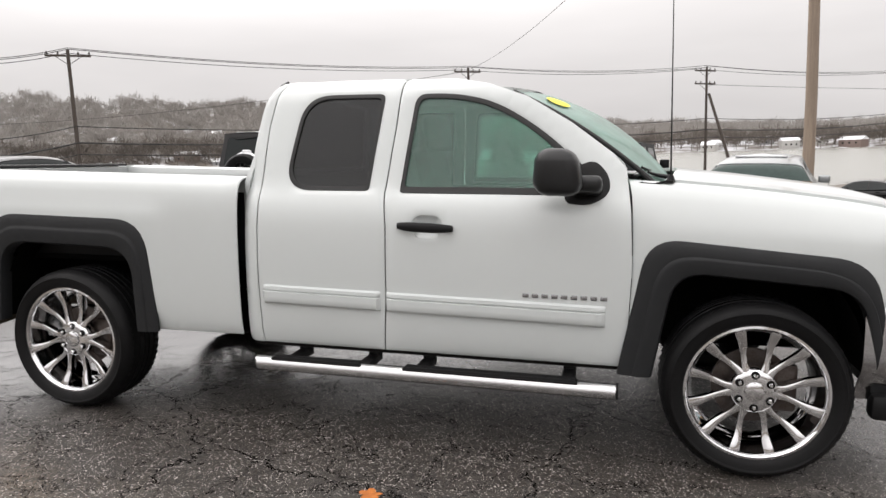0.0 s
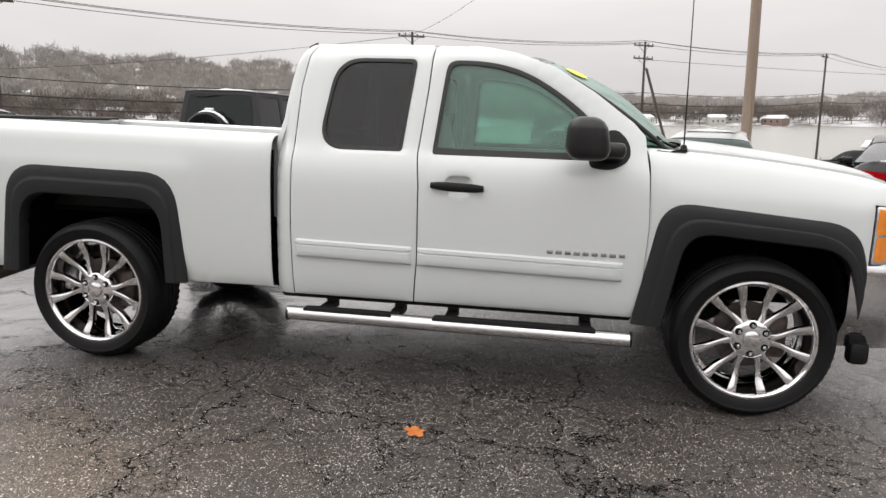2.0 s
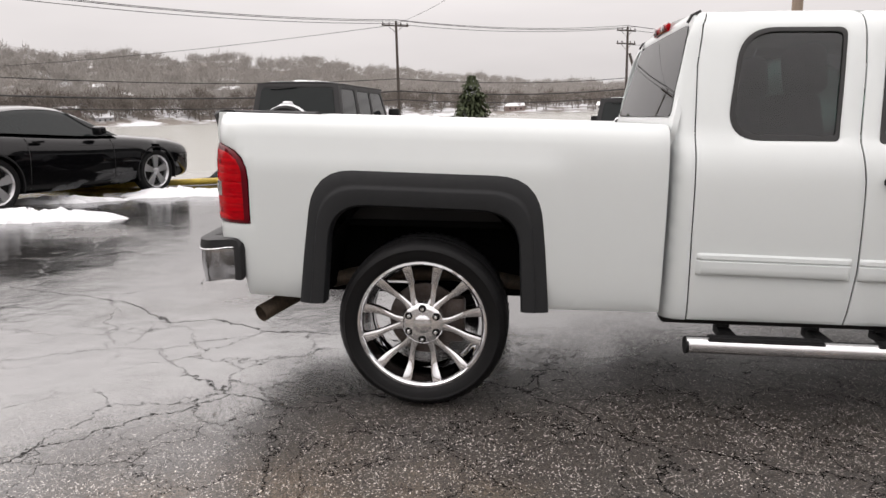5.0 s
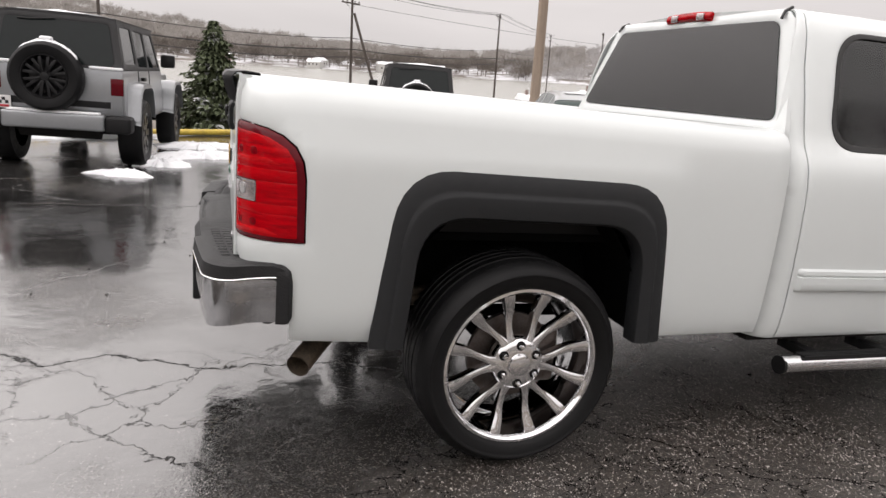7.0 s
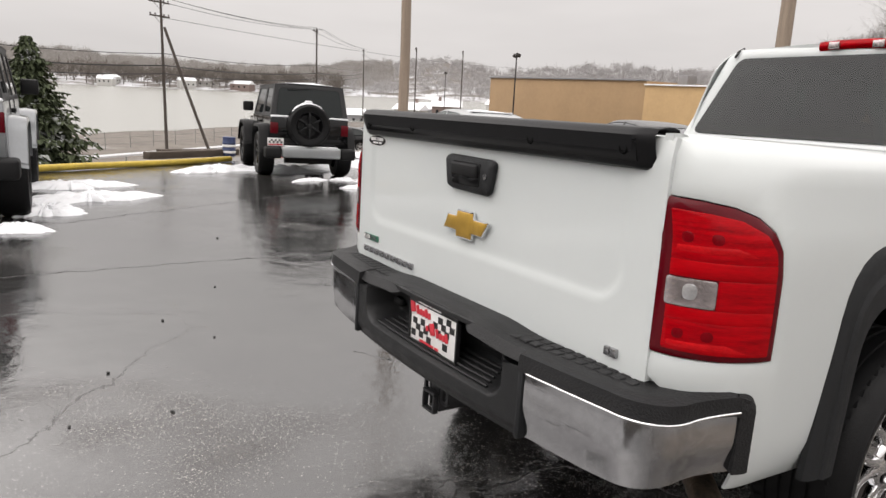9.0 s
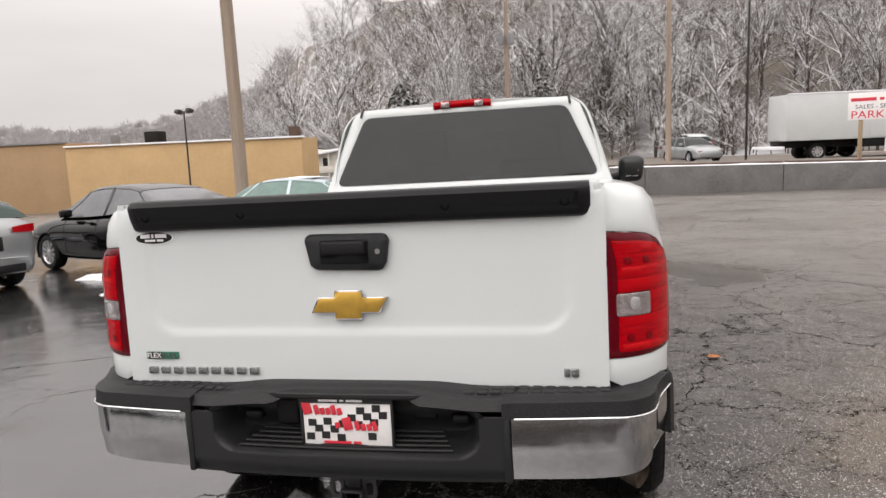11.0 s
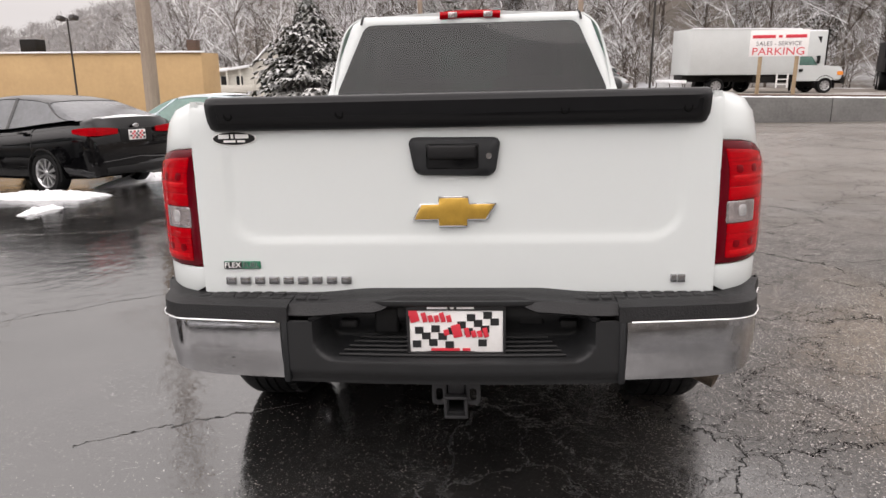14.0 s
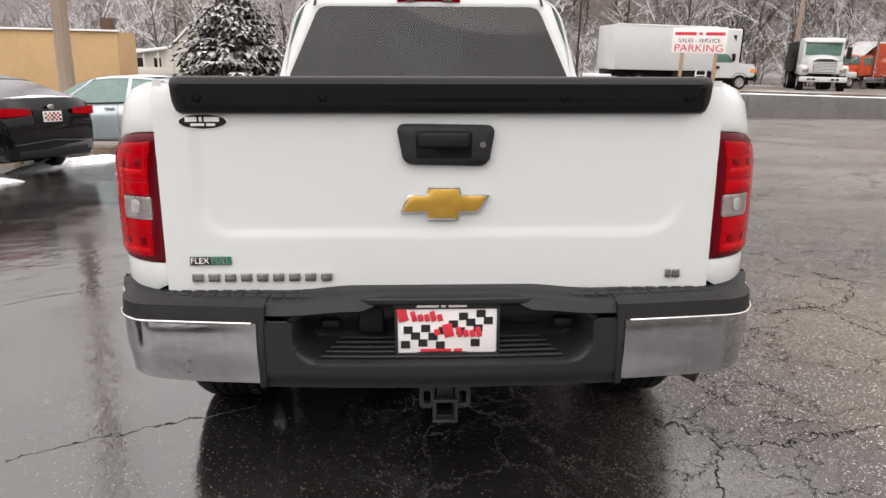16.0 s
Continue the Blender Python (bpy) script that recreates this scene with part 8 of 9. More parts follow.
    # snow left on top edges
    part("snow_cover", grid_sheet(10, 8, lambda u, v: (xr + 0.15 + 0.9 * u, -0.45 + 0.9 * v, zr + 0.03 + 0.035 * math.sin(math.pi * u) * math.sin(math.pi * v) * (0.8 + 0.8 * noise.noise((u * 5, v * 5, wb)))), 0.02), SNOW, j, "snow on the roof")
    part("snow_cover", grid_sheet(34, 8, lambda u, v: (xr - 0.11 - 0.12 * v, 0.06 + (0.396 + spare_snow(u, v)) * math.sin(radians(-58 + 112 * u)), zt - 0.13 + (0.396 + spare_snow(u, v)) * math.cos(radians(-58 + 112 * u))), 0.012), SNOW, j, "snow on the spare tyre")
    part("snow_cover", box((xr - 0.05, 0.40, zt - 0.005), (xr + 0.04, 0.74, zt + 0.035), 0.015), SNOW, j, "snow on the tailgate")
    part("snow_cover", box((xr - 0.05, -0.74, zt - 0.005), (xr + 0.04, -0.36, zt + 0.030), 0.015), SNOW, j, "snow on the tailgate")
    part("snow_cover", box((xr - 0.19, 0.0, zt + 0.28), (xr - 0.08, 0.13, zt + 0.33), 0.02, None, 3), SNOW, j)
    part("snow_cover", box((xr - 0.25, -0.5, bz + 0.195), (xr - 0.08, 0.5, bz + 0.22), 0.012), SNOW, j, "snow on the bumper")
    return j


jeep(on_lot(-2.95, 7.05, 86), "silver four-door off-road car with black hardtop and spare wheel", PAINT_STEEL, BLACKRIM, 2.95, 0.06, True, SOFTTOP)
jeep(on_lot(2.85, 11.45, 80), "black two-door off-road car with snow on its spare tyre", PAINT_BLACK, BLACKRIM, 2.42, -0.04, False, SOFTTOP)


# blue tarpaulin bundle half under snow
tb_ = bmesh.new()
bmesh.ops.create_icosphere(tb_, subdivisions=4, radius=0.5)
for v in tb_.verts:
    k_ = 0.85 + 0.35 * noise.noise(v.co * 2.4) + 0.10 * noise.noise(v.co * 9)
    v.co = Vector((v.co.x * 1.5 * k_, v.co.y * 1.1 * k_, max(0.0, v.co.z * 0.9 * k_)))
tarp = thing("tarpaulin_bundle", on_lot(7.15, 16.1, 20), "crumpled blue tarpaulin bundle with snow on top", "tarpaulin")
part("tarpaulin", tb_, PAINT_BLUE, tarp)
part("snow_cover", grid_sheet(14, 10, lambda u, v: (-0.45 + 0.8 * u, -0.32 + 0.6 * v, 0.36 + 0.09 * math.sin(math.pi * u) * math.sin(math.pi * v) * (1 + noise.noise((u * 5, v * 5, 3)))), 0.03), SNOW, tarp, "snow on the tarpaulin")

# ---- trucks beyond the wall ----
def box_truck(m):
    t = thing("box_truck", m, "white box truck with a long cargo body", "truck")
    part("cargo_box", box((-2.0, -1.2, 0.95), (3.35, 1.2, 3.20), 0.04), PAINT_TRUCKWHITE, t, "white cargo box")
    part("side_door", box((1.65, -1.225, 1.0), (3.30, -1.195, 3.02), 0.012), PAINT_TRUCKWHITE, t)
    part("roof_rail", tube([(-2.0, -1.2, 3.21), (3.35, -1.2, 3.21)], 0.03, 8), SNOW, t)
    cabp = rounded([(3.35, 0.62), (4.75, 0.62), (5.75, 0.72), (5.80, 1.15), (5.65, 1.35), (4.75, 1.42), (4.25, 1.95), (3.35, 1.95)], 0.06, 3)
    for s in (-1, 1):
        part("cab_side", panel_bm(cabp, lambda x, z: (x, s * 0.95, z), [rounded([(3.55, 1.42), (4.5, 1.42), (4.15, 1.86), (3.55, 1.86)], 0.04, 3)], h=0.2, thick=0.1, flip=(s == LH)), PAINT_TRUCKWHITE, t)
        part("window_pane", box((3.5, min(s * 0.88, s * 0.93), 1.40), (4.5, max(s * 0.88, s * 0.93), 1.88), 0.01), CARGLASS_G, t)
        part("door_mirror", box((4.35, min(s * 1.0, s * 1.2), 1.5), (4.45, max(s * 1.0, s * 1.2), 1.9), 0.03), PLASTIC, t)
        part("fuel_tank", box((1.2, min(s * 0.7, s * 1.1), 0.55), (3.2, max(s * 0.7, s * 1.1), 0.92), 0.05), DARKMETAL, t)
        road_wheel(t, -0.55, s * 1.02, 0.40, 0.5, ALLOY, 8, 0.62, 0.2)
        road_wheel(t, 4.95, s * 0.97, 0.40, 0.28, ALLOY, 8, 0.62, 0.2)
        part("wheel_arch", lathe_arch(4.95, s * 0.955, 0.50, 0.40), PLASTIC, t)
    part("cab_front", box((5.0, -0.9, 0.65), (5.78, 0.9, 1.3), 0.08, None, 3), PAINT_TRUCKWHITE, t)
    part("front_bumper", box((5.7, -0.95, 0.50), (5.95, 0.95, 0.82), 0.04), DARKMETAL, t)
    for s in (-1, 1):
        part("headlamp", box((5.50, min(s * 0.55, s * 0.965), 0.90), (5.84, max(s * 0.55, s * 0.965), 1.14), 0.05, None, 3), AMBER, t)
        part("door_gap", box((3.42, min(s * 0.95, s * 1.004), 0.70), (3.44, max(s * 0.95, s * 1.004), 1.88)), SEAL, t)
        part("door_handle", box((3.56, min(s * 0.95, s * 1.02), 1.10), (3.74, max(s * 0.95, s * 1.02), 1.24), 0.02), PLASTIC, t)
    part("door_latch", box((1.68, -1.235, 1.9), (1.72, -1.22, 2.5), 0.004), DARKMETAL, t)
    ld = bmesh.new()
    for x0 in (2.3, 2.85):
        add_box(ld, (x0, -1.28, 0.3), (x0 + 0.06, -1.22, 1.0))
    for z0 in (0.45, 0.7):
        add_box(ld, (2.3, -1.28, z0), (2.9, -1.22, z0 + 0.05))
    part("side_ladder", ld, WHITEPRINT, t)
    part("chassis", box((-2.1, -0.5, 0.6), (5.4, 0.5, 0.95), 0.03), DARKMETAL, t)
    part("rear_step", box((-2.8, -1.0, 0.55), (-2.0, 1.0, 0.70), 0.02), SNOW, t)


def dump_truck(m, paint, label, name):
    t = thing(name, m, label, "truck")
    part("hood", grid_sheet(14, 20, lambda u, v: (3.2 + 1.42 * u, (-1 + 2 * v) * (0.98 - 0.14 * u), 0.98 + (0.92 - 0.22 * u ** 1.5) * (1 - abs(2 * v - 1) ** 3.2) ** 0.45), 0.03), paint, t, "sloping snow-dusted hood")
    part("hood_front", box((4.56, -0.82, 0.92), (4.62, 0.82, 1.56), 0.05, None, 3), paint, t)
    part("cab", box((1.8, -1.0, 0.9), (3.4, 1.0, 2.75), 0.15, None, 3), paint, t)
    part("windscreen", box((3.38, -0.85, 1.85), (3.44, 0.85, 2.5), 0.03), CARGLASS_G, t)
    gr_ = part("grille", box((4.60, -0.54, 0.98), (4.645, 0.54, 1.54), 0.02), DARKMETAL, t)
    for k in range(7):
        part("grille_slat", box((4.63, -0.52, 1.005 + 0.074 * k), (4.67, 0.52, 1.055 + 0.074 * k), 0.008), paint, gr_)
    part("sun_visor", box((3.36, -0.92, 2.50), (3.62, 0.92, 2.58), 0.02), paint, t)
    fb_ = part("front_bumper", box((4.5, -1.12, 0.50), (4.74, 1.12, 0.76), 0.05, None, 3), PAINT_TRUCKWHITE, t, "white steel bumper")
    for y0 in (-0.75, -0.53, 0.35, 0.57):
        part("bumper_slot", box((4.73, y0, 0.58), (4.745, y0 + 0.17, 0.68), 0.006), PLASTIC, fb_)
    part("tow_hook", box((4.6, -0.06, 0.40), (4.7, 0.06, 0.52), 0.02), DARKMETAL, t)
    for s in (-1, 1):
        part("fender", box((3.5, min(s * 0.7, s * 1.15), 0.8), (4.6, max(s * 0.7, s * 1.15), 1.35), 0.15, None, 3), paint, t)
        part("headlamp", box((4.6, min(s * 0.72, s * 1.02), 1.0), (4.68, max(s * 0.72, s * 1.02), 1.2), 0.02), CLEARLAMP, t)
        part("door_mirror", box((3.0, min(s * 1.15, s * 1.4), 1.7), (3.1, max(s * 1.15, s * 1.4), 2.3), 0.03), PLASTIC, t)
        road_wheel(t, 3.9, s * 1.12, 0.50, 0.3, ALLOY, 8, 0.55, 0.2)
        road_wheel(t, -0.6, s * 1.15, 0.50, 0.55, ALLOY, 8, 0.55, 0.2)
        road_wheel(t, -1.9, s * 1.15, 0.50, 0.55, ALLOY, 8, 0.55, 0.2)
        part("exhaust_stack", tube([(1.7, s * 0.95, 0.8), (1.7, s * 0.95, 3.2)], 0.07, 10), CHROME_DULL, t)
    part("chassis", box((-2.6, -0.45, 0.6), (4.3, 0.45, 0.95), 0.03), DARKMETAL, t)
    return t


def cargo_trailer(m):
    """A second white cargo body parked behind the box truck."""
    t = thing("cargo_trailer", m, "white enclosed cargo trailer parked behind a box truck", "trailer")
    part("cargo_box", box((0.8, 1.5, 1.0), (6.3, 3.8, 3.24), 0.05), PAINT_TRUCKWHITE, t, "white cargo body")
    part("corner_post", box((6.24, 1.47, 1.0), (6.31, 1.52, 3.22), 0.01), DARKMETAL, t)
    part("roof_snow", box((0.85, 1.55, 3.235), (6.25, 3.75, 3.30), 0.03), SNOW, t)
    vent = bmesh.new()
    vs = [vent.verts.new(p) for p in ((5.72, 1.485, 2.95), (5.95, 1.485, 2.95), (5.92, 1.485, 2.60))]
    f = vent.faces.new(vs)
    ex = bmesh.ops.extrude_face_region(vent, geom=[f])
    bmesh.ops.translate(vent, vec=(0, 0.02, 0), verts=[v for v in ex["geom"] if isinstance(v, bmesh.types.BMVert)])
    part("corner_decal", vent, PLASTIC, t, "dark triangular mark")
    part("chassis", box((0.9, 2.1, 0.65), (6.1, 3.2, 0.99), 0.03), DARKMETAL, t)
    for y in (1.75, 3.55):
        road_wheel(t, 1.9, y, 0.42, 0.3, ALLOY, 8, 0.6, 0.2)
        part("landing_leg", box((5.55, y - 0.05, 0.0), (5.65, y + 0.05, 1.0), 0.01), DARKMETAL, t)


truck_place = pose(36.9, -12.5, h_ground(36.9, -12.5), 0, 0, -81) @ Matrix.Diagonal((1.12, 1.0, 1.04, 1))
box_truck(truck_place)
cargo_trailer(truck_place)
dt = dump_truck(pose(43.6, -26.0, h_ground(43.6, -26.0), 0, 0, 158) @ Matrix.Scale(1.15, 4), PAINT_TRUCKWHITE, "white dump truck with a black bed facing the lot", "dump_truck")
part("dump_bed", box((-2.6, -1.15, 1.0), (1.5, 1.15, 2.6), 0.05), PLASTIC, dt, "black dump bed")


def highway_tractor(m):
    t = thing("highway_tractor", m, "orange-red highway tractor with a snowy white roof", "truck")
    part("hood", box((2.2, -0.80, 0.95), (4.2, 0.80, 1.70), 0.16, None, 3), PAINT_ORANGE, t)
    part("cab", box((0.9, -1.05, 0.95), (2.3, 1.05, 2.45), 0.12, None, 3), PAINT_ORANGE, t)
    part("sleeper", box((-1.4, -1.18, 0.85), (0.9, 1.18, 3.35), 0.14, None, 3), PAINT_ORANGE, t, "tall orange-red sleeper box")
    part("roof_fairing", grid_sheet(12, 10, lambda u, v: (0.7 + 1.5 * u, (-1 + 2 * v) * (1.12 - 0.12 * u), 3.35 - 0.85 * u ** 1.6 - 0.10 * (2 * v - 1) ** 4), 0.05), PAINT_TRUCKWHITE, t, "white roof fairing")
    part("roof_snow", box((-1.35, -1.12, 3.33), (0.85, 1.12, 3.45), 0.05), SNOW, t)
    part("windscreen", box((2.26, -0.92, 1.75), (2.33, 0.92, 2.36), 0.03), CARGLASS_G, t)
    part("grille", box((4.18, -0.50, 0.95), (4.24, 0.50, 1.60), 0.03), CHROME_DULL, t)
    part("front_bumper", box((4.0, -1.15, 0.40), (4.35, 1.15, 0.80), 0.06, None, 3), CHROME_DULL, t, "chrome bumper")
    part("chassis", box((-3.6, -0.45, 0.60), (4.0, 0.45, 0.94), 0.03), DARKMETAL, t)
    for s in (-1, 1):
        part("fender", box((2.7, min(s * 0.72, s * 1.18), 0.75), (4.1, max(s * 0.72, s * 1.18), 1.25), 0.16, None, 3), PAINT_TRUCKWHITE, t)
        part("side_window", box((1.2, min(s * 1.0, s * 1.07), 1.75), (2.1, max(s * 1.0, s * 1.07), 2.30), 0.01), CARGLASS_G, t)
        part("headlamp", box((4.05, min(s * 0.70, s * 1.05), 0.98), (4.16, max(s * 0.70, s * 1.05), 1.18), 0.03), CLEARLAMP, t)
        part("exhaust_stack", tube([(1.0, s * 1.16, 0.7), (1.0, s * 1.16, 3.7)], 0.08, 10), CHROME, t, "chrome exhaust stack")
        part("fuel_tank", box((-0.6, min(s * 0.8, s * 1.2), 0.45), (1.9, max(s * 0.8, s * 1.2), 0.88), 0.10, None, 3), CHROME_DULL, t)
        for x0, w in ((3.4, 0.3), (-2.0, 0.55), (-3.2, 0.55)):
            road_wheel(t, x0, s * 1.12, 0.50, w, ALLOY, 8, 0.55, 0.2)


highway_tractor(pose(51.0, -34.6, h_ground(51.0, -34.6), 0, 0, 112))


# ==== trees ====
def snowy(name, bark, snow_from=0.15, snow_to=0.6, amount=1.0, snow_col=(0.74, 0.75, 0.78)):
    """Bark or needles with snow lying on what faces the sky."""
    m = mat(name, bark, 0.9, vary=0.5, scale=2.0)
    nt = m.node_tree
    b = nt.nodes["Principled BSDF"]
    g = nt.nodes.new("ShaderNodeNewGeometry")
    sp3 = nt.nodes.new("ShaderNodeSeparateXYZ")
    nt.links.new(g.outputs["Normal"], sp3.inputs[0])
    n = _n(nt, "ShaderNodeTexNoise", Scale=1.7, Detail=3.0)
    nt.links.new(g.outputs["Position"], n.inputs["Vector"])
    ad = nt.nodes.new("ShaderNodeMath")
    ad.operation = "MULTIPLY_ADD"
    nt.links.new(n.outputs["Fac"], ad.inputs[0])
    ad.inputs[1].default_value = 1.2
    nt.links.new(sp3.outputs["Z"], ad.inputs[2])
    mr = _n(nt, "ShaderNodeMapRange")
    mr.inputs["From Min"].default_value, mr.inputs["From Max"].default_value = snow_from + 0.6, snow_to + 0.6
    mr.inputs["To Max"].default_value = amount
    nt.links.new(ad.outputs[0], mr.inputs["Value"])
    mx = nt.nodes.new("ShaderNodeMix")
    mx.data_type = "RGBA"
    nt.links.new(mr.outputs["Result"], mx.inputs["Factor"])
    nt.links.new(b.inputs["Base Color"].links[0].from_socket, mx.inputs["A"])
    mx.inputs["B"].default_value = (*snow_col, 1)
    nt.links.new(mx.outputs["Result"], b.inputs["Base Color"])
    return m


BARK = snowy("snowy_bark", (0.085, 0.066, 0.052), 0.08, 0.42, 1.0, (0.80, 0.80, 0.81))
# paler than the near bark, with distance haze put into the colour
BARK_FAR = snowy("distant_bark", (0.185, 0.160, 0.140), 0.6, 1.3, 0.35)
NEEDLES = snowy("snowy_needles", (0.048, 0.050, 0.034), 0.42, 1.0, 0.9, (0.66, 0.66, 0.66))
NEEDLES_GREEN = snowy("green_needles", (0.075, 0.095, 0.045), 0.85, 1.2)
# both far woods carry distance haze in their pale base colour, under the snow
FARWOOD = snowy("hazed_far_woodland", (0.42, 0.395, 0.37), 0.6, 1.4, 0.22)
FARWOOD_R = snowy("hazed_snowy_woodland", (0.44, 0.42, 0.41), 0.0, 0.9, 0.6)


def bare_tree_arrays(seed, H, twigs, segs, spread=0.32, thick=0.016):
    """Trunk, limbs and twigs of a leafless tree as thin three-sided cones; twigs and segs go level by level."""
    rnd = random.Random(seed)
    V, F = [], []

    def cone(a, b, r0, r1):
        d = (b - a)
        u = d.cross(Vector((0.3, 0.5, 0.8))).normalized()
        w = d.normalized().cross(u)
        k = len(V)
        for p, r in ((a, r0), (b, r1)):
            for t in (0, 2.094, 4.189):
                V.append(tuple(p + r * (math.cos(t) * u + math.sin(t) * w)))
        F.extend([(k, k + 1, k + 4, k + 3), (k + 1, k + 2, k + 5, k + 4), (k + 2, k, k + 3, k + 5)])

    def grow(p, d, length, r, level):
        n = segs[level]
        q = p
        for i in range(n):
            d = (d + Vector((rnd.uniform(-1, 1), rnd.uniform(-1, 1), rnd.uniform(-0.3, 0.5))) * (0.10 + 0.07 * level)).normalized()
            e = q + d * length / n
            cone(q, e, r * (1 - 0.75 * i / n), r * (1 - 0.75 * (i + 1) / n))
            if level + 1 < len(segs) and (level > 0 or i > 0 or n < 3):
                for _ in range(twigs[level]):
                    side = Vector((rnd.uniform(-1, 1), rnd.uniform(-1, 1), rnd.uniform(-0.15, 0.7))).normalized()
                    nd = (d * (0.75 - 0.1 * level) + side * (0.6 + spread)).normalized()
                    grow(q.lerp(e, rnd.uniform(0.35, 1.0)), nd, length * rnd.uniform(0.38, 0.62), r * (0.42 - 0.05 * level), level + 1)
            q = e
    grow(Vector((0, 0, -0.3)), Vector((rnd.uniform(-0.06, 0.06), rnd.uniform(-0.06, 0.06), 1)).normalized(), H * 0.85, H * thick, 0)
    return np.array(V), F


def arrays_mesh(name, V, F, material):
    me = bpy.data.meshes.new(name)
    me.from_pydata([tuple(v) for v in V], [], F)
    me.materials.append(material)
    return me


def merged(variants, places):
    """Many small trees joined into one set of arrays."""
    VV, FF, off = [], [], 0
    for i, (x, y, z, s, a) in enumerate(places):
        V, F = variants[i % len(variants)]
        c, sn = math.cos(a), math.sin(a)
        W = np.stack([x + s * (V[:, 0] * c - V[:, 1] * sn), y + s * (V[:, 0] * sn + V[:, 1] * c), z + s * V[:, 2]], 1)
        VV.append(W)
        FF += [tuple(k + off for k in f) for f in F]
        off += len(V)
    return np.concatenate(VV), FF


rnd = random.Random(11)
near_meshes = []
for sd in range(5):
    V, F = bare_tree_arrays(sd + 1, 11.0, (5, 5, 4), (4, 2, 2, 1), 0.55, 0.0125)
    near_meshes.append((V, F, arrays_mesh("crown", V, F, BARK)))


def bare_tree(x, y, k, s, rot, tall=1.0):
    tr = thing("bare_tree", pose(x, y, h_ground(x, y) - 0.2, 0, 0, rot), "leafless tree with snow along its branches", "tree", "bare trees on the hillside")
    ob = new("crown", near_meshes[k][2])
    ob.parent = tr
    ob.matrix_basis = Matrix.Diagonal((s, s, s * tall, 1))
    tb = part("trunk", tube([(0, 0, -0.5), (0.02 * s, 0, 1.2 * s), (0.0, 0.03 * s, 3.0 * s)], [0.15 * s, 0.125 * s, 0.08 * s], 7), BARK, tr)
    return tr


count = 0
for row, (d0, d1, n) in enumerate(((62, 72, 46), (72, 86, 58), (86, 106, 62), (106, 134, 60))):
    for i in range(n):
        a = radians(-47 + (75 * (i + rnd.random()) / n))
        d = rnd.uniform(d0, d1) * (1 + 0.28 * sm(8, 24, math.degrees(a)))
        if -16 < math.degrees(a) < -12 and row == 0:
            continue
        bare_tree(d * math.cos(a), d * math.sin(a), rnd.randrange(5), rnd.uniform(0.75, 1.25), rnd.uniform(0, 360), rnd.uniform(0.9, 1.25))
        count += 1
# brushwood on the slope: a tangle of twigs that nobody could count
small = [bare_tree_arrays(40 + k, 3.4, (7, 7), (2, 1, 1), 0.7, 0.016) for k in range(4)]
pl = []
for i in range(1100):
    a = radians(rnd.uniform(-48, 26))
    d = rnd.uniform(58, 128) * (1 + 0.28 * sm(8, 24, math.degrees(a)))
    x, y = d * math.cos(a), d * math.sin(a)
    pl.append((x, y, h_ground(x, y) - 0.1, rnd.uniform(0.7, 1.6), rnd.uniform(0, 6.28)))
V, F = merged(small, pl)
tagged(new("brushwood", arrays_mesh("brushwood", V, F, BARK)), "tangled leafless brush dusted with snow on the slope", "brushwood", kind="stuff")

# woods on the far bank and the far hills
def brush_crown(seed, H, W, n):
    """A distant leafless crown: a trunk and a haze of thin upswept twigs in a rounded, uneven outline."""
    r_ = random.Random(seed)
    V, F = [], []

    def blade(a, b, w):
        d = b - a
        u = d.cross(Vector((r_.uniform(-1, 1), r_.uniform(-1, 1), 0.2))).normalized() * w
        k = len(V)
        V.extend([tuple(a - u), tuple(a + u), tuple(b)])
        F.append((k, k + 1, k + 2))
    blade(Vector((0, 0, -1)), Vector((0, 0, H * 0.8)), 0.28)
    lob = [(r_.uniform(-0.3, 0.3) * W, r_.uniform(-0.3, 0.3) * W, H * r_.uniform(0.45, 0.75), r_.uniform(0.3, 0.5)) for _ in range(4)]
    for i in range(n):
        lx, ly, lz, lr = lob[i % 4]
        q = Vector((r_.gauss(0, 1), r_.gauss(0, 1), r_.gauss(0, 1))).normalized() * (r_.random() ** 0.5)
        c = Vector((lx + q.x * lr * W, ly + q.y * lr * W, lz + q.z * lr * H * 0.7))
        d = (Vector((q.x, q.y, abs(q.z) + 0.7)) + Vector((r_.uniform(-0.4, 0.4), r_.uniform(-0.4, 0.4), 0))).normalized()
        blade(c, c + d * r_.uniform(0.16, 0.30) * H, r_.uniform(0.10, 0.22))
    return np.array(V), F


far_var = [brush_crown(60 + k, 9.0, 7.5, 80) for k in range(6)]


def woods(name, n, a0, a1, f0, f1, mat_, s0, s1, label, seed, min_c=None):
    r_ = random.Random(seed)
    pl = []
    while len(pl) < n:
        ad = r_.uniform(a0, a1)
        foot, far_ = spl(ad, RIDGE_A, FOOT_D), spl(ad, RIDGE_A, RIDGE_D)
        d = foot + (far_ - foot) * (f0 + (f1 - f0) * r_.random() ** 0.8)
        x, y = d * math.cos(radians(ad)), d * math.sin(radians(ad))
        pl.append((x, y, h_ground(x, y) - 0.3, r_.uniform(s0, s1), r_.uniform(0, 6.28)))
    V, F = merged(far_var, pl)
    tagged(new(name, arrays_mesh(name, V, F, mat_)), label, "woodland", kind="stuff")


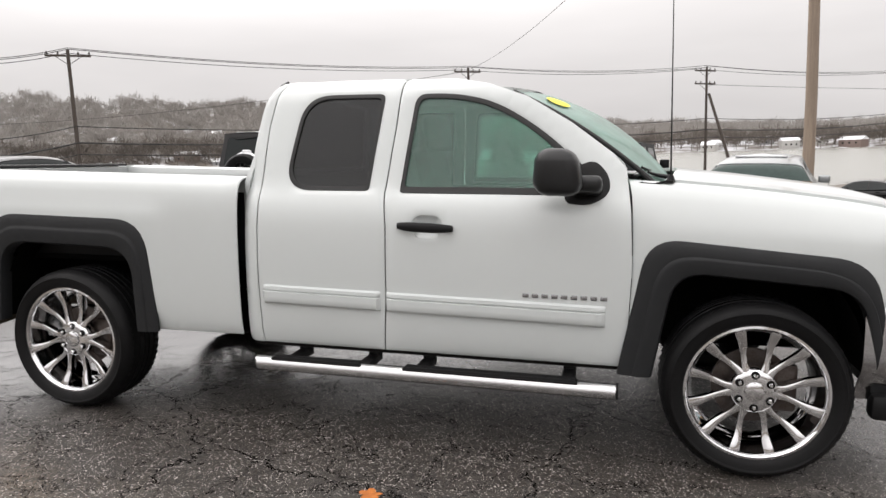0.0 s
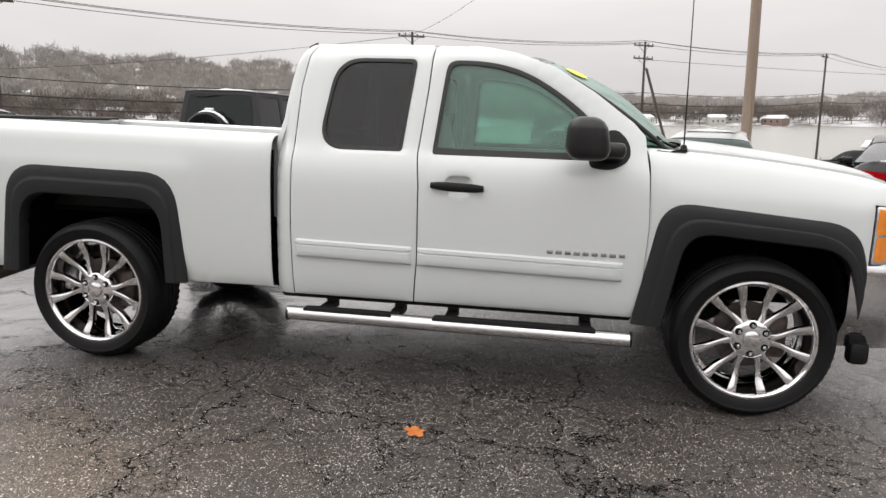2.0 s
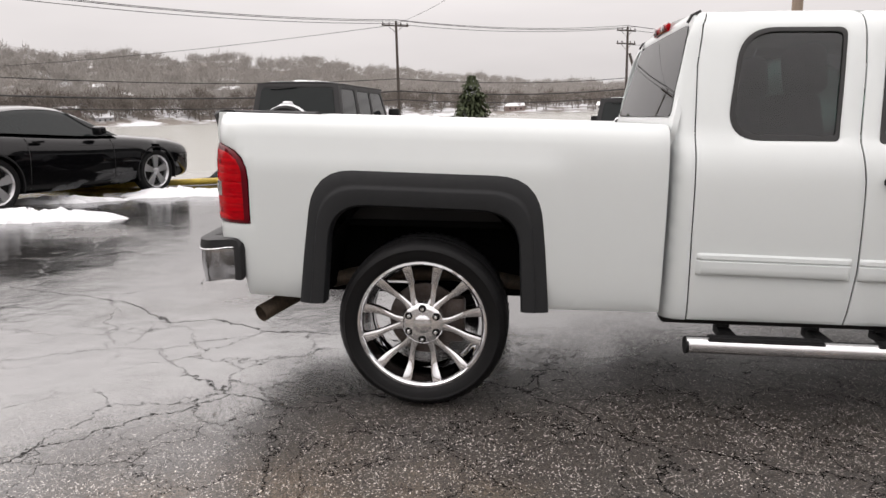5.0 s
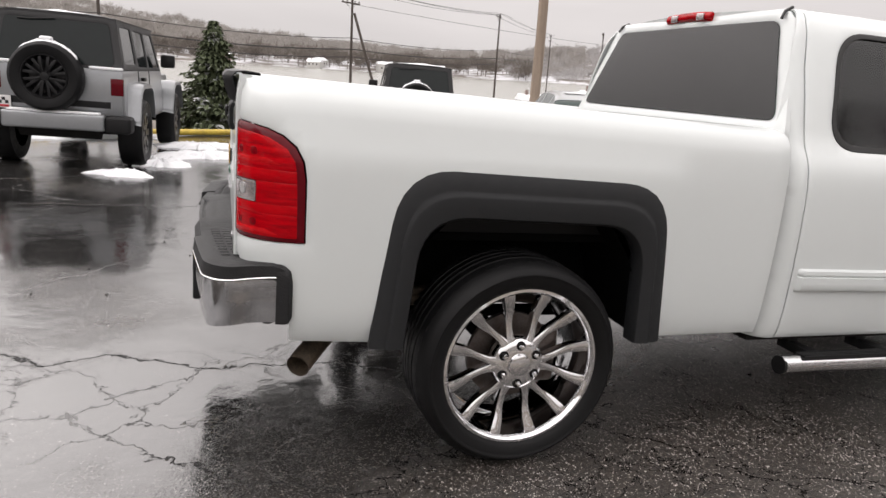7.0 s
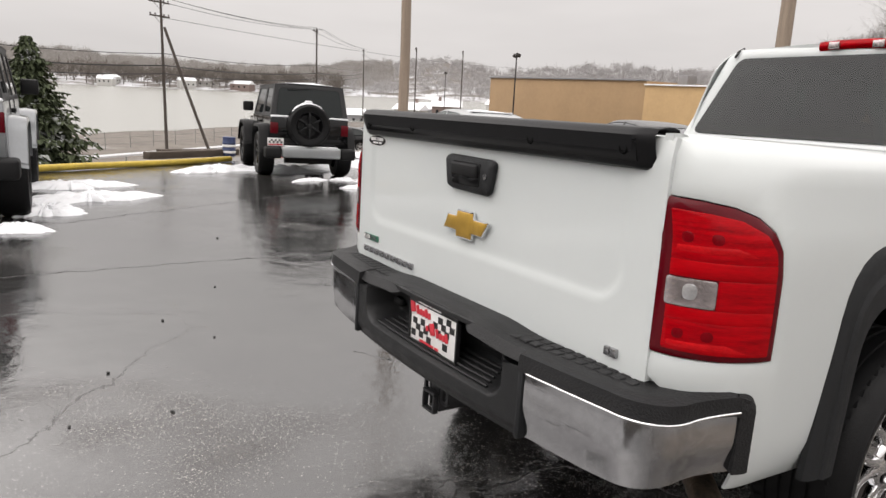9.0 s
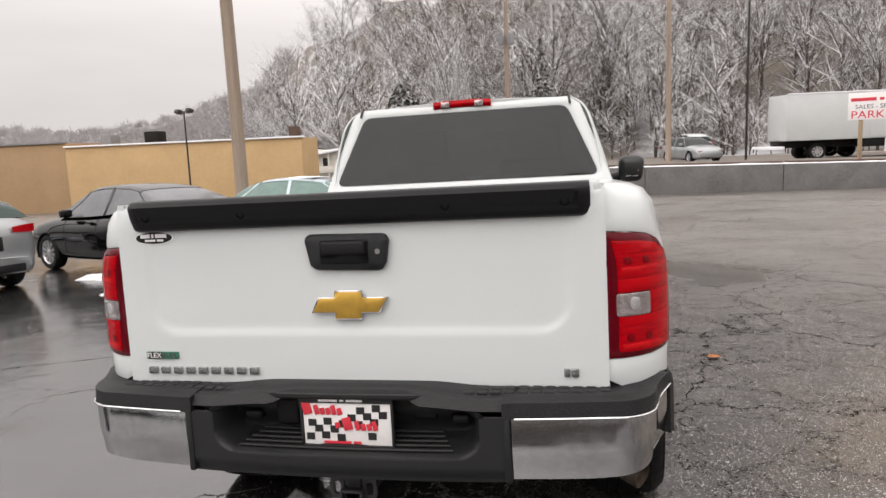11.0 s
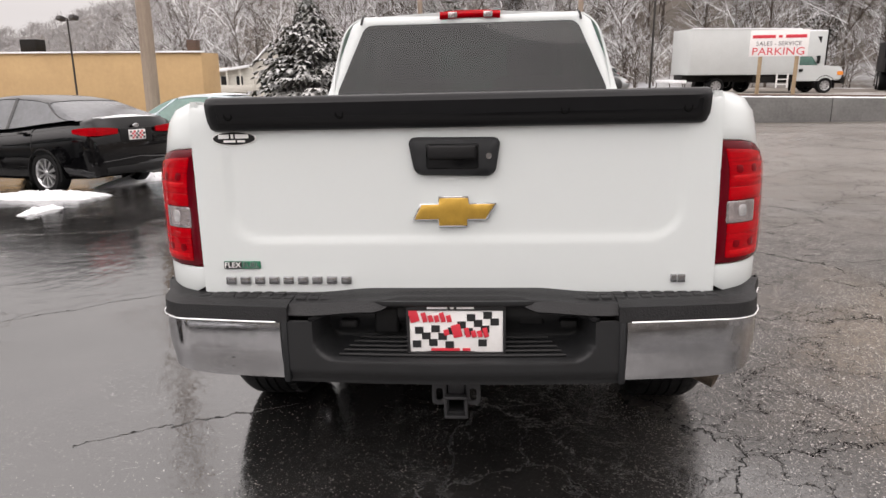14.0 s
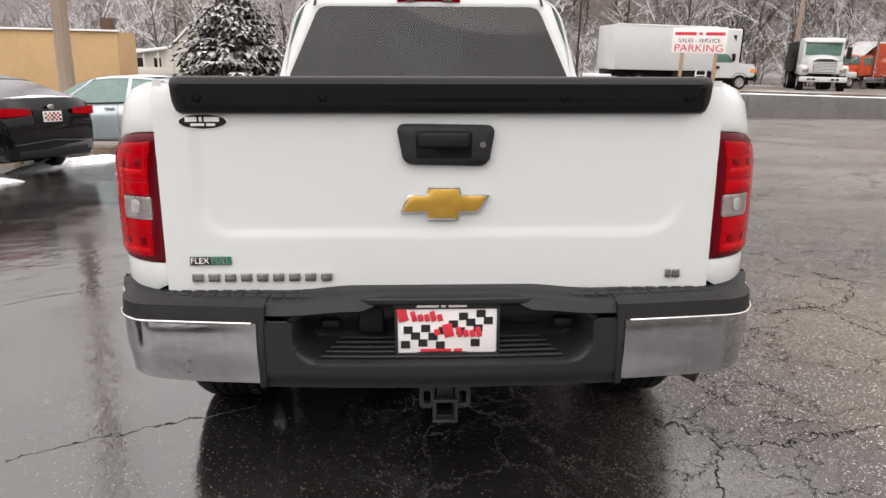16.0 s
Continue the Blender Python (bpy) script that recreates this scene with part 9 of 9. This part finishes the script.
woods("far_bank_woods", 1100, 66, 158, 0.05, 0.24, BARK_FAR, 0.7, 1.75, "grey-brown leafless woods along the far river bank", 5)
woods("far_hill_woods", 5200, 62, 165, 0.15, 1.0, FARWOOD, 0.8, 1.45, "leafless woods on the far hills, coloured pale for distance haze", 6)
woods("hazed_hill_woods", 2600, 24, 68, 0.05, 1.0, FARWOOD_R, 0.6, 1.2, "snow-dusted woods behind the town, coloured pale for distance haze", 7)


# evergreens: tiers of drooping boughs, each set with needle sprays
def spruce_arrays(seed, H, Rb, tiers, boughs, sprays):
    r_ = random.Random(seed)
    V, F = [], []
    off_ = seed * 3.7
    for t in range(tiers):
        f = t / (tiers - 1)
        z = H * (0.06 + 0.92 * f)
        L = Rb * (1 - f) ** 0.85 * r_.uniform(0.8, 1.12) + 0.06
        nb = max(4, int(boughs * (1 - 0.6 * f)))
        for b in range(nb):
            a = 2 * math.pi * (b + r_.random()) / nb
            ll = L * r_.uniform(0.55, 1.15) * (1 + 0.55 * noise.noise((2.2 * math.cos(a), 2.2 * math.sin(a), off_ + 5.0 * f)))
            droop = r_.uniform(-0.05, 0.30)
            for k in range(sprays):
                q = (k + 0.6) / sprays
                cx = ll * q * math.cos(a)
                cy = ll * q * math.sin(a)
                cz = z - droop * ll * q + r_.uniform(-0.06, 0.06) * H * 0.25
                for sgn in (-1, 1):
                    aa = a + sgn * r_.uniform(0.3, 1.0)
                    w = 0.22 * ll * (1.15 - q) + 0.07 * Rb
                    px, py = cx + w * math.cos(aa), cy + w * math.sin(aa)
                    nx, ny = -math.sin(aa) * w * 0.28, math.cos(aa) * w * 0.28
                    i = len(V)
                    V += [(cx, cy, cz), (cx + (px - cx) * 0.5 + nx, cy + (py - cy) * 0.5 + ny, cz - 0.05 * w + 0.02), (px, py, cz - r_.uniform(0.15, 0.75) * w), (cx + (px - cx) * 0.5 - nx, cy + (py - cy) * 0.5 - ny, cz - 0.05 * w + 0.02), (cx + (px - cx) * 0.5, cy + (py - cy) * 0.5, cz - 0.22 * w)]
                    F += [(i, i + 1, i + 2, i + 3), (i, i + 3, i + 4), (i + 3, i + 2, i + 4), (i, i + 4, i + 1), (i + 1, i + 4, i + 2)]
    return np.array(V), F


def spruce(x, y, z, H, Rb, seed, material, label, tiers=22, boughs=16, sprays=5):
    tr = thing("spruce_tree", pose(x, y, z), label, "spruce tree", "evergreens")
    part("trunk", tube([(0, 0, -0.3), (0, 0, H * 0.5), (0, 0, H)], [0.022 * H, 0.014 * H, 0.003 * H], 8), BARK, tr)
    V, F = spruce_arrays(seed, H, Rb, tiers, boughs, sprays)
    ob = new("crown", arrays_mesh("crown", V, F, material))
    ob.parent = tr
    return tr


spruce(50.0, 13.5, -2.2, 8.8, 5.8, 3, NEEDLES, "tall spruce laden with snow beside the timber house", 40, 26, 9)
spruce(-1.35, 23.0, h_ground(-1.35, 23.0), 2.5 - h_ground(-1.35, 23.0), 2.3, 4, NEEDLES_GREEN, "small green spruce growing below the kerb", 34, 24, 7)
for x, y, H in ((60, 3.5, 13), (64, 5.5, 12), (72, -2, 14), (66, -30, 12), (75, 12, 13)):
    spruce(x, y, h_ground(x, y) - 0.3, H, H * 0.22, int(x), NEEDLES, "dark snowy evergreen on the hillside", 24, 12, 4)
for a, d, H in ((101.5, 500, 22), (99.8, 505, 20), (97.0, 520, 15), (90, 540, 14), (92, 530, 13)):
    x, y = d * math.cos(radians(a)), d * math.sin(radians(a))
    spruce(x, y, h_ground(x, y) - 0.5, H, H * 0.26, int(a), NEEDLES, "distant dark evergreen on the far bank", 14, 10, 3)

# houses on the far bank
HOUSE_WALLS = [mat("pale_siding", (0.55, 0.54, 0.52), 0.8, vary=0.15), mat("brick_siding", (0.24, 0.18, 0.16), 0.8, vary=0.2), mat("grey_siding", (0.35, 0.35, 0.36), 0.8, vary=0.15)]


def small_house(m, w, dp, hh, k, name, label, group):
    """A gabled house with a snowy roof, a chimney and windows on its long side."""
    ho = thing(name, m, label, "house", group)
    part("wall", box((-w / 2, -dp / 2, -2), (w / 2, dp / 2, hh), 0.05), HOUSE_WALLS[k % 3], ho)
    rf = bmesh.new()
    q = [rf.verts.new(p) for p in ((-w / 2 - 0.4, -dp / 2 - 0.4, hh), (w / 2 + 0.4, -dp / 2 - 0.4, hh), (w / 2 + 0.4, dp / 2 + 0.4, hh), (-w / 2 - 0.4, dp / 2 + 0.4, hh), (-w / 2 - 0.4, 0, hh + dp * 0.3), (w / 2 + 0.4, 0, hh + dp * 0.3))]
    for f in ((0, 1, 5, 4), (2, 3, 4, 5), (0, 4, 3), (1, 2, 5), (0, 3, 2, 1)):
        rf.faces.new([q[n_] for n_ in f])
    part("roof", rf, SNOW, ho, "snow-covered roof", smooth=False)
    part("chimney", box((w * 0.2, -0.4, hh), (w * 0.2 + 0.7, 0.4, hh + dp * 0.3 + 0.9), 0.03), HOUSE_WALLS[1], ho)
    for n_ in range(3):
        for s in (-1, 1):
            x0 = -w / 2 + w * (n_ + 0.6) / 3.4
            part("window", box((x0, s * dp / 2 - 0.05, 1.0), (x0 + 0.09 * w, s * dp / 2 + 0.05, 2.2)), DARKWIN, ho)
    return ho


r_ = random.Random(21)
for i in range(26):
    a = r_.uniform(72, 132)
    d = spl(a, RIDGE_A, FOOT_D) + r_.uniform(15, 120)
    x, y = d * math.cos(radians(a)), d * math.sin(radians(a))
    small_house(at_ground(x, y, r_.uniform(0, 180)), r_.uniform(8, 16), r_.uniform(7, 9), r_.uniform(2.8, 4.5), i, "far_house", "small house with a snow-covered roof on the far bank", "houses on the far bank")
# houses of the town beyond the lower lot
for i, (a, d, w, hh) in enumerate(((60.6, 150, 6, 2.6), (57.6, 175, 7, 3.0), (59.5, 190, 8, 3.2), (33.5, 230, 9, 5), (35.5, 260, 8, 5), (38, 240, 9, 4.5), (47, 260, 9, 5), (30.5, 220, 8, 5), (65.5, 170, 7, 3), (53.0, 210, 8, 3.4))):
    x, y = d * math.cos(radians(a)), d * math.sin(radians(a))
    small_house(pose(x, y, min(h_ground(x, y), 1.0 + 0.02 * d), 0, 0, a + 60 + 25 * (i % 3)), w, w * 0.7, hh, i, "town_house", "pale town house with a snowy roof", "town houses")

# snowy rock heap by the light pole
ROCK = snowy("snowy_rock", (0.16, 0.15, 0.14), 0.0, 0.6)
for i in range(26):
    rr = r_.uniform(0.15, 0.38)
    bm = bmesh.new()
    bmesh.ops.create_icosphere(bm, subdivisions=2, radius=rr)
    for v in bm.verts:
        v.co *= 0.8 + 0.5 * noise.noise(v.co * 3 + Vector((i * 7, 0, 0)))
        v.co.z *= 0.7
    x, y = 6.1 + r_.gauss(0, 0.75), 14.7 + r_.gauss(0, 0.7)
    rk = part("rock", bm, ROCK)
    rk.matrix_world = on_lot(x, y, r_.uniform(0, 360), rr * 0.35)
    tagged(rk, "grey rock half covered in snow", "rock", "rock heap")
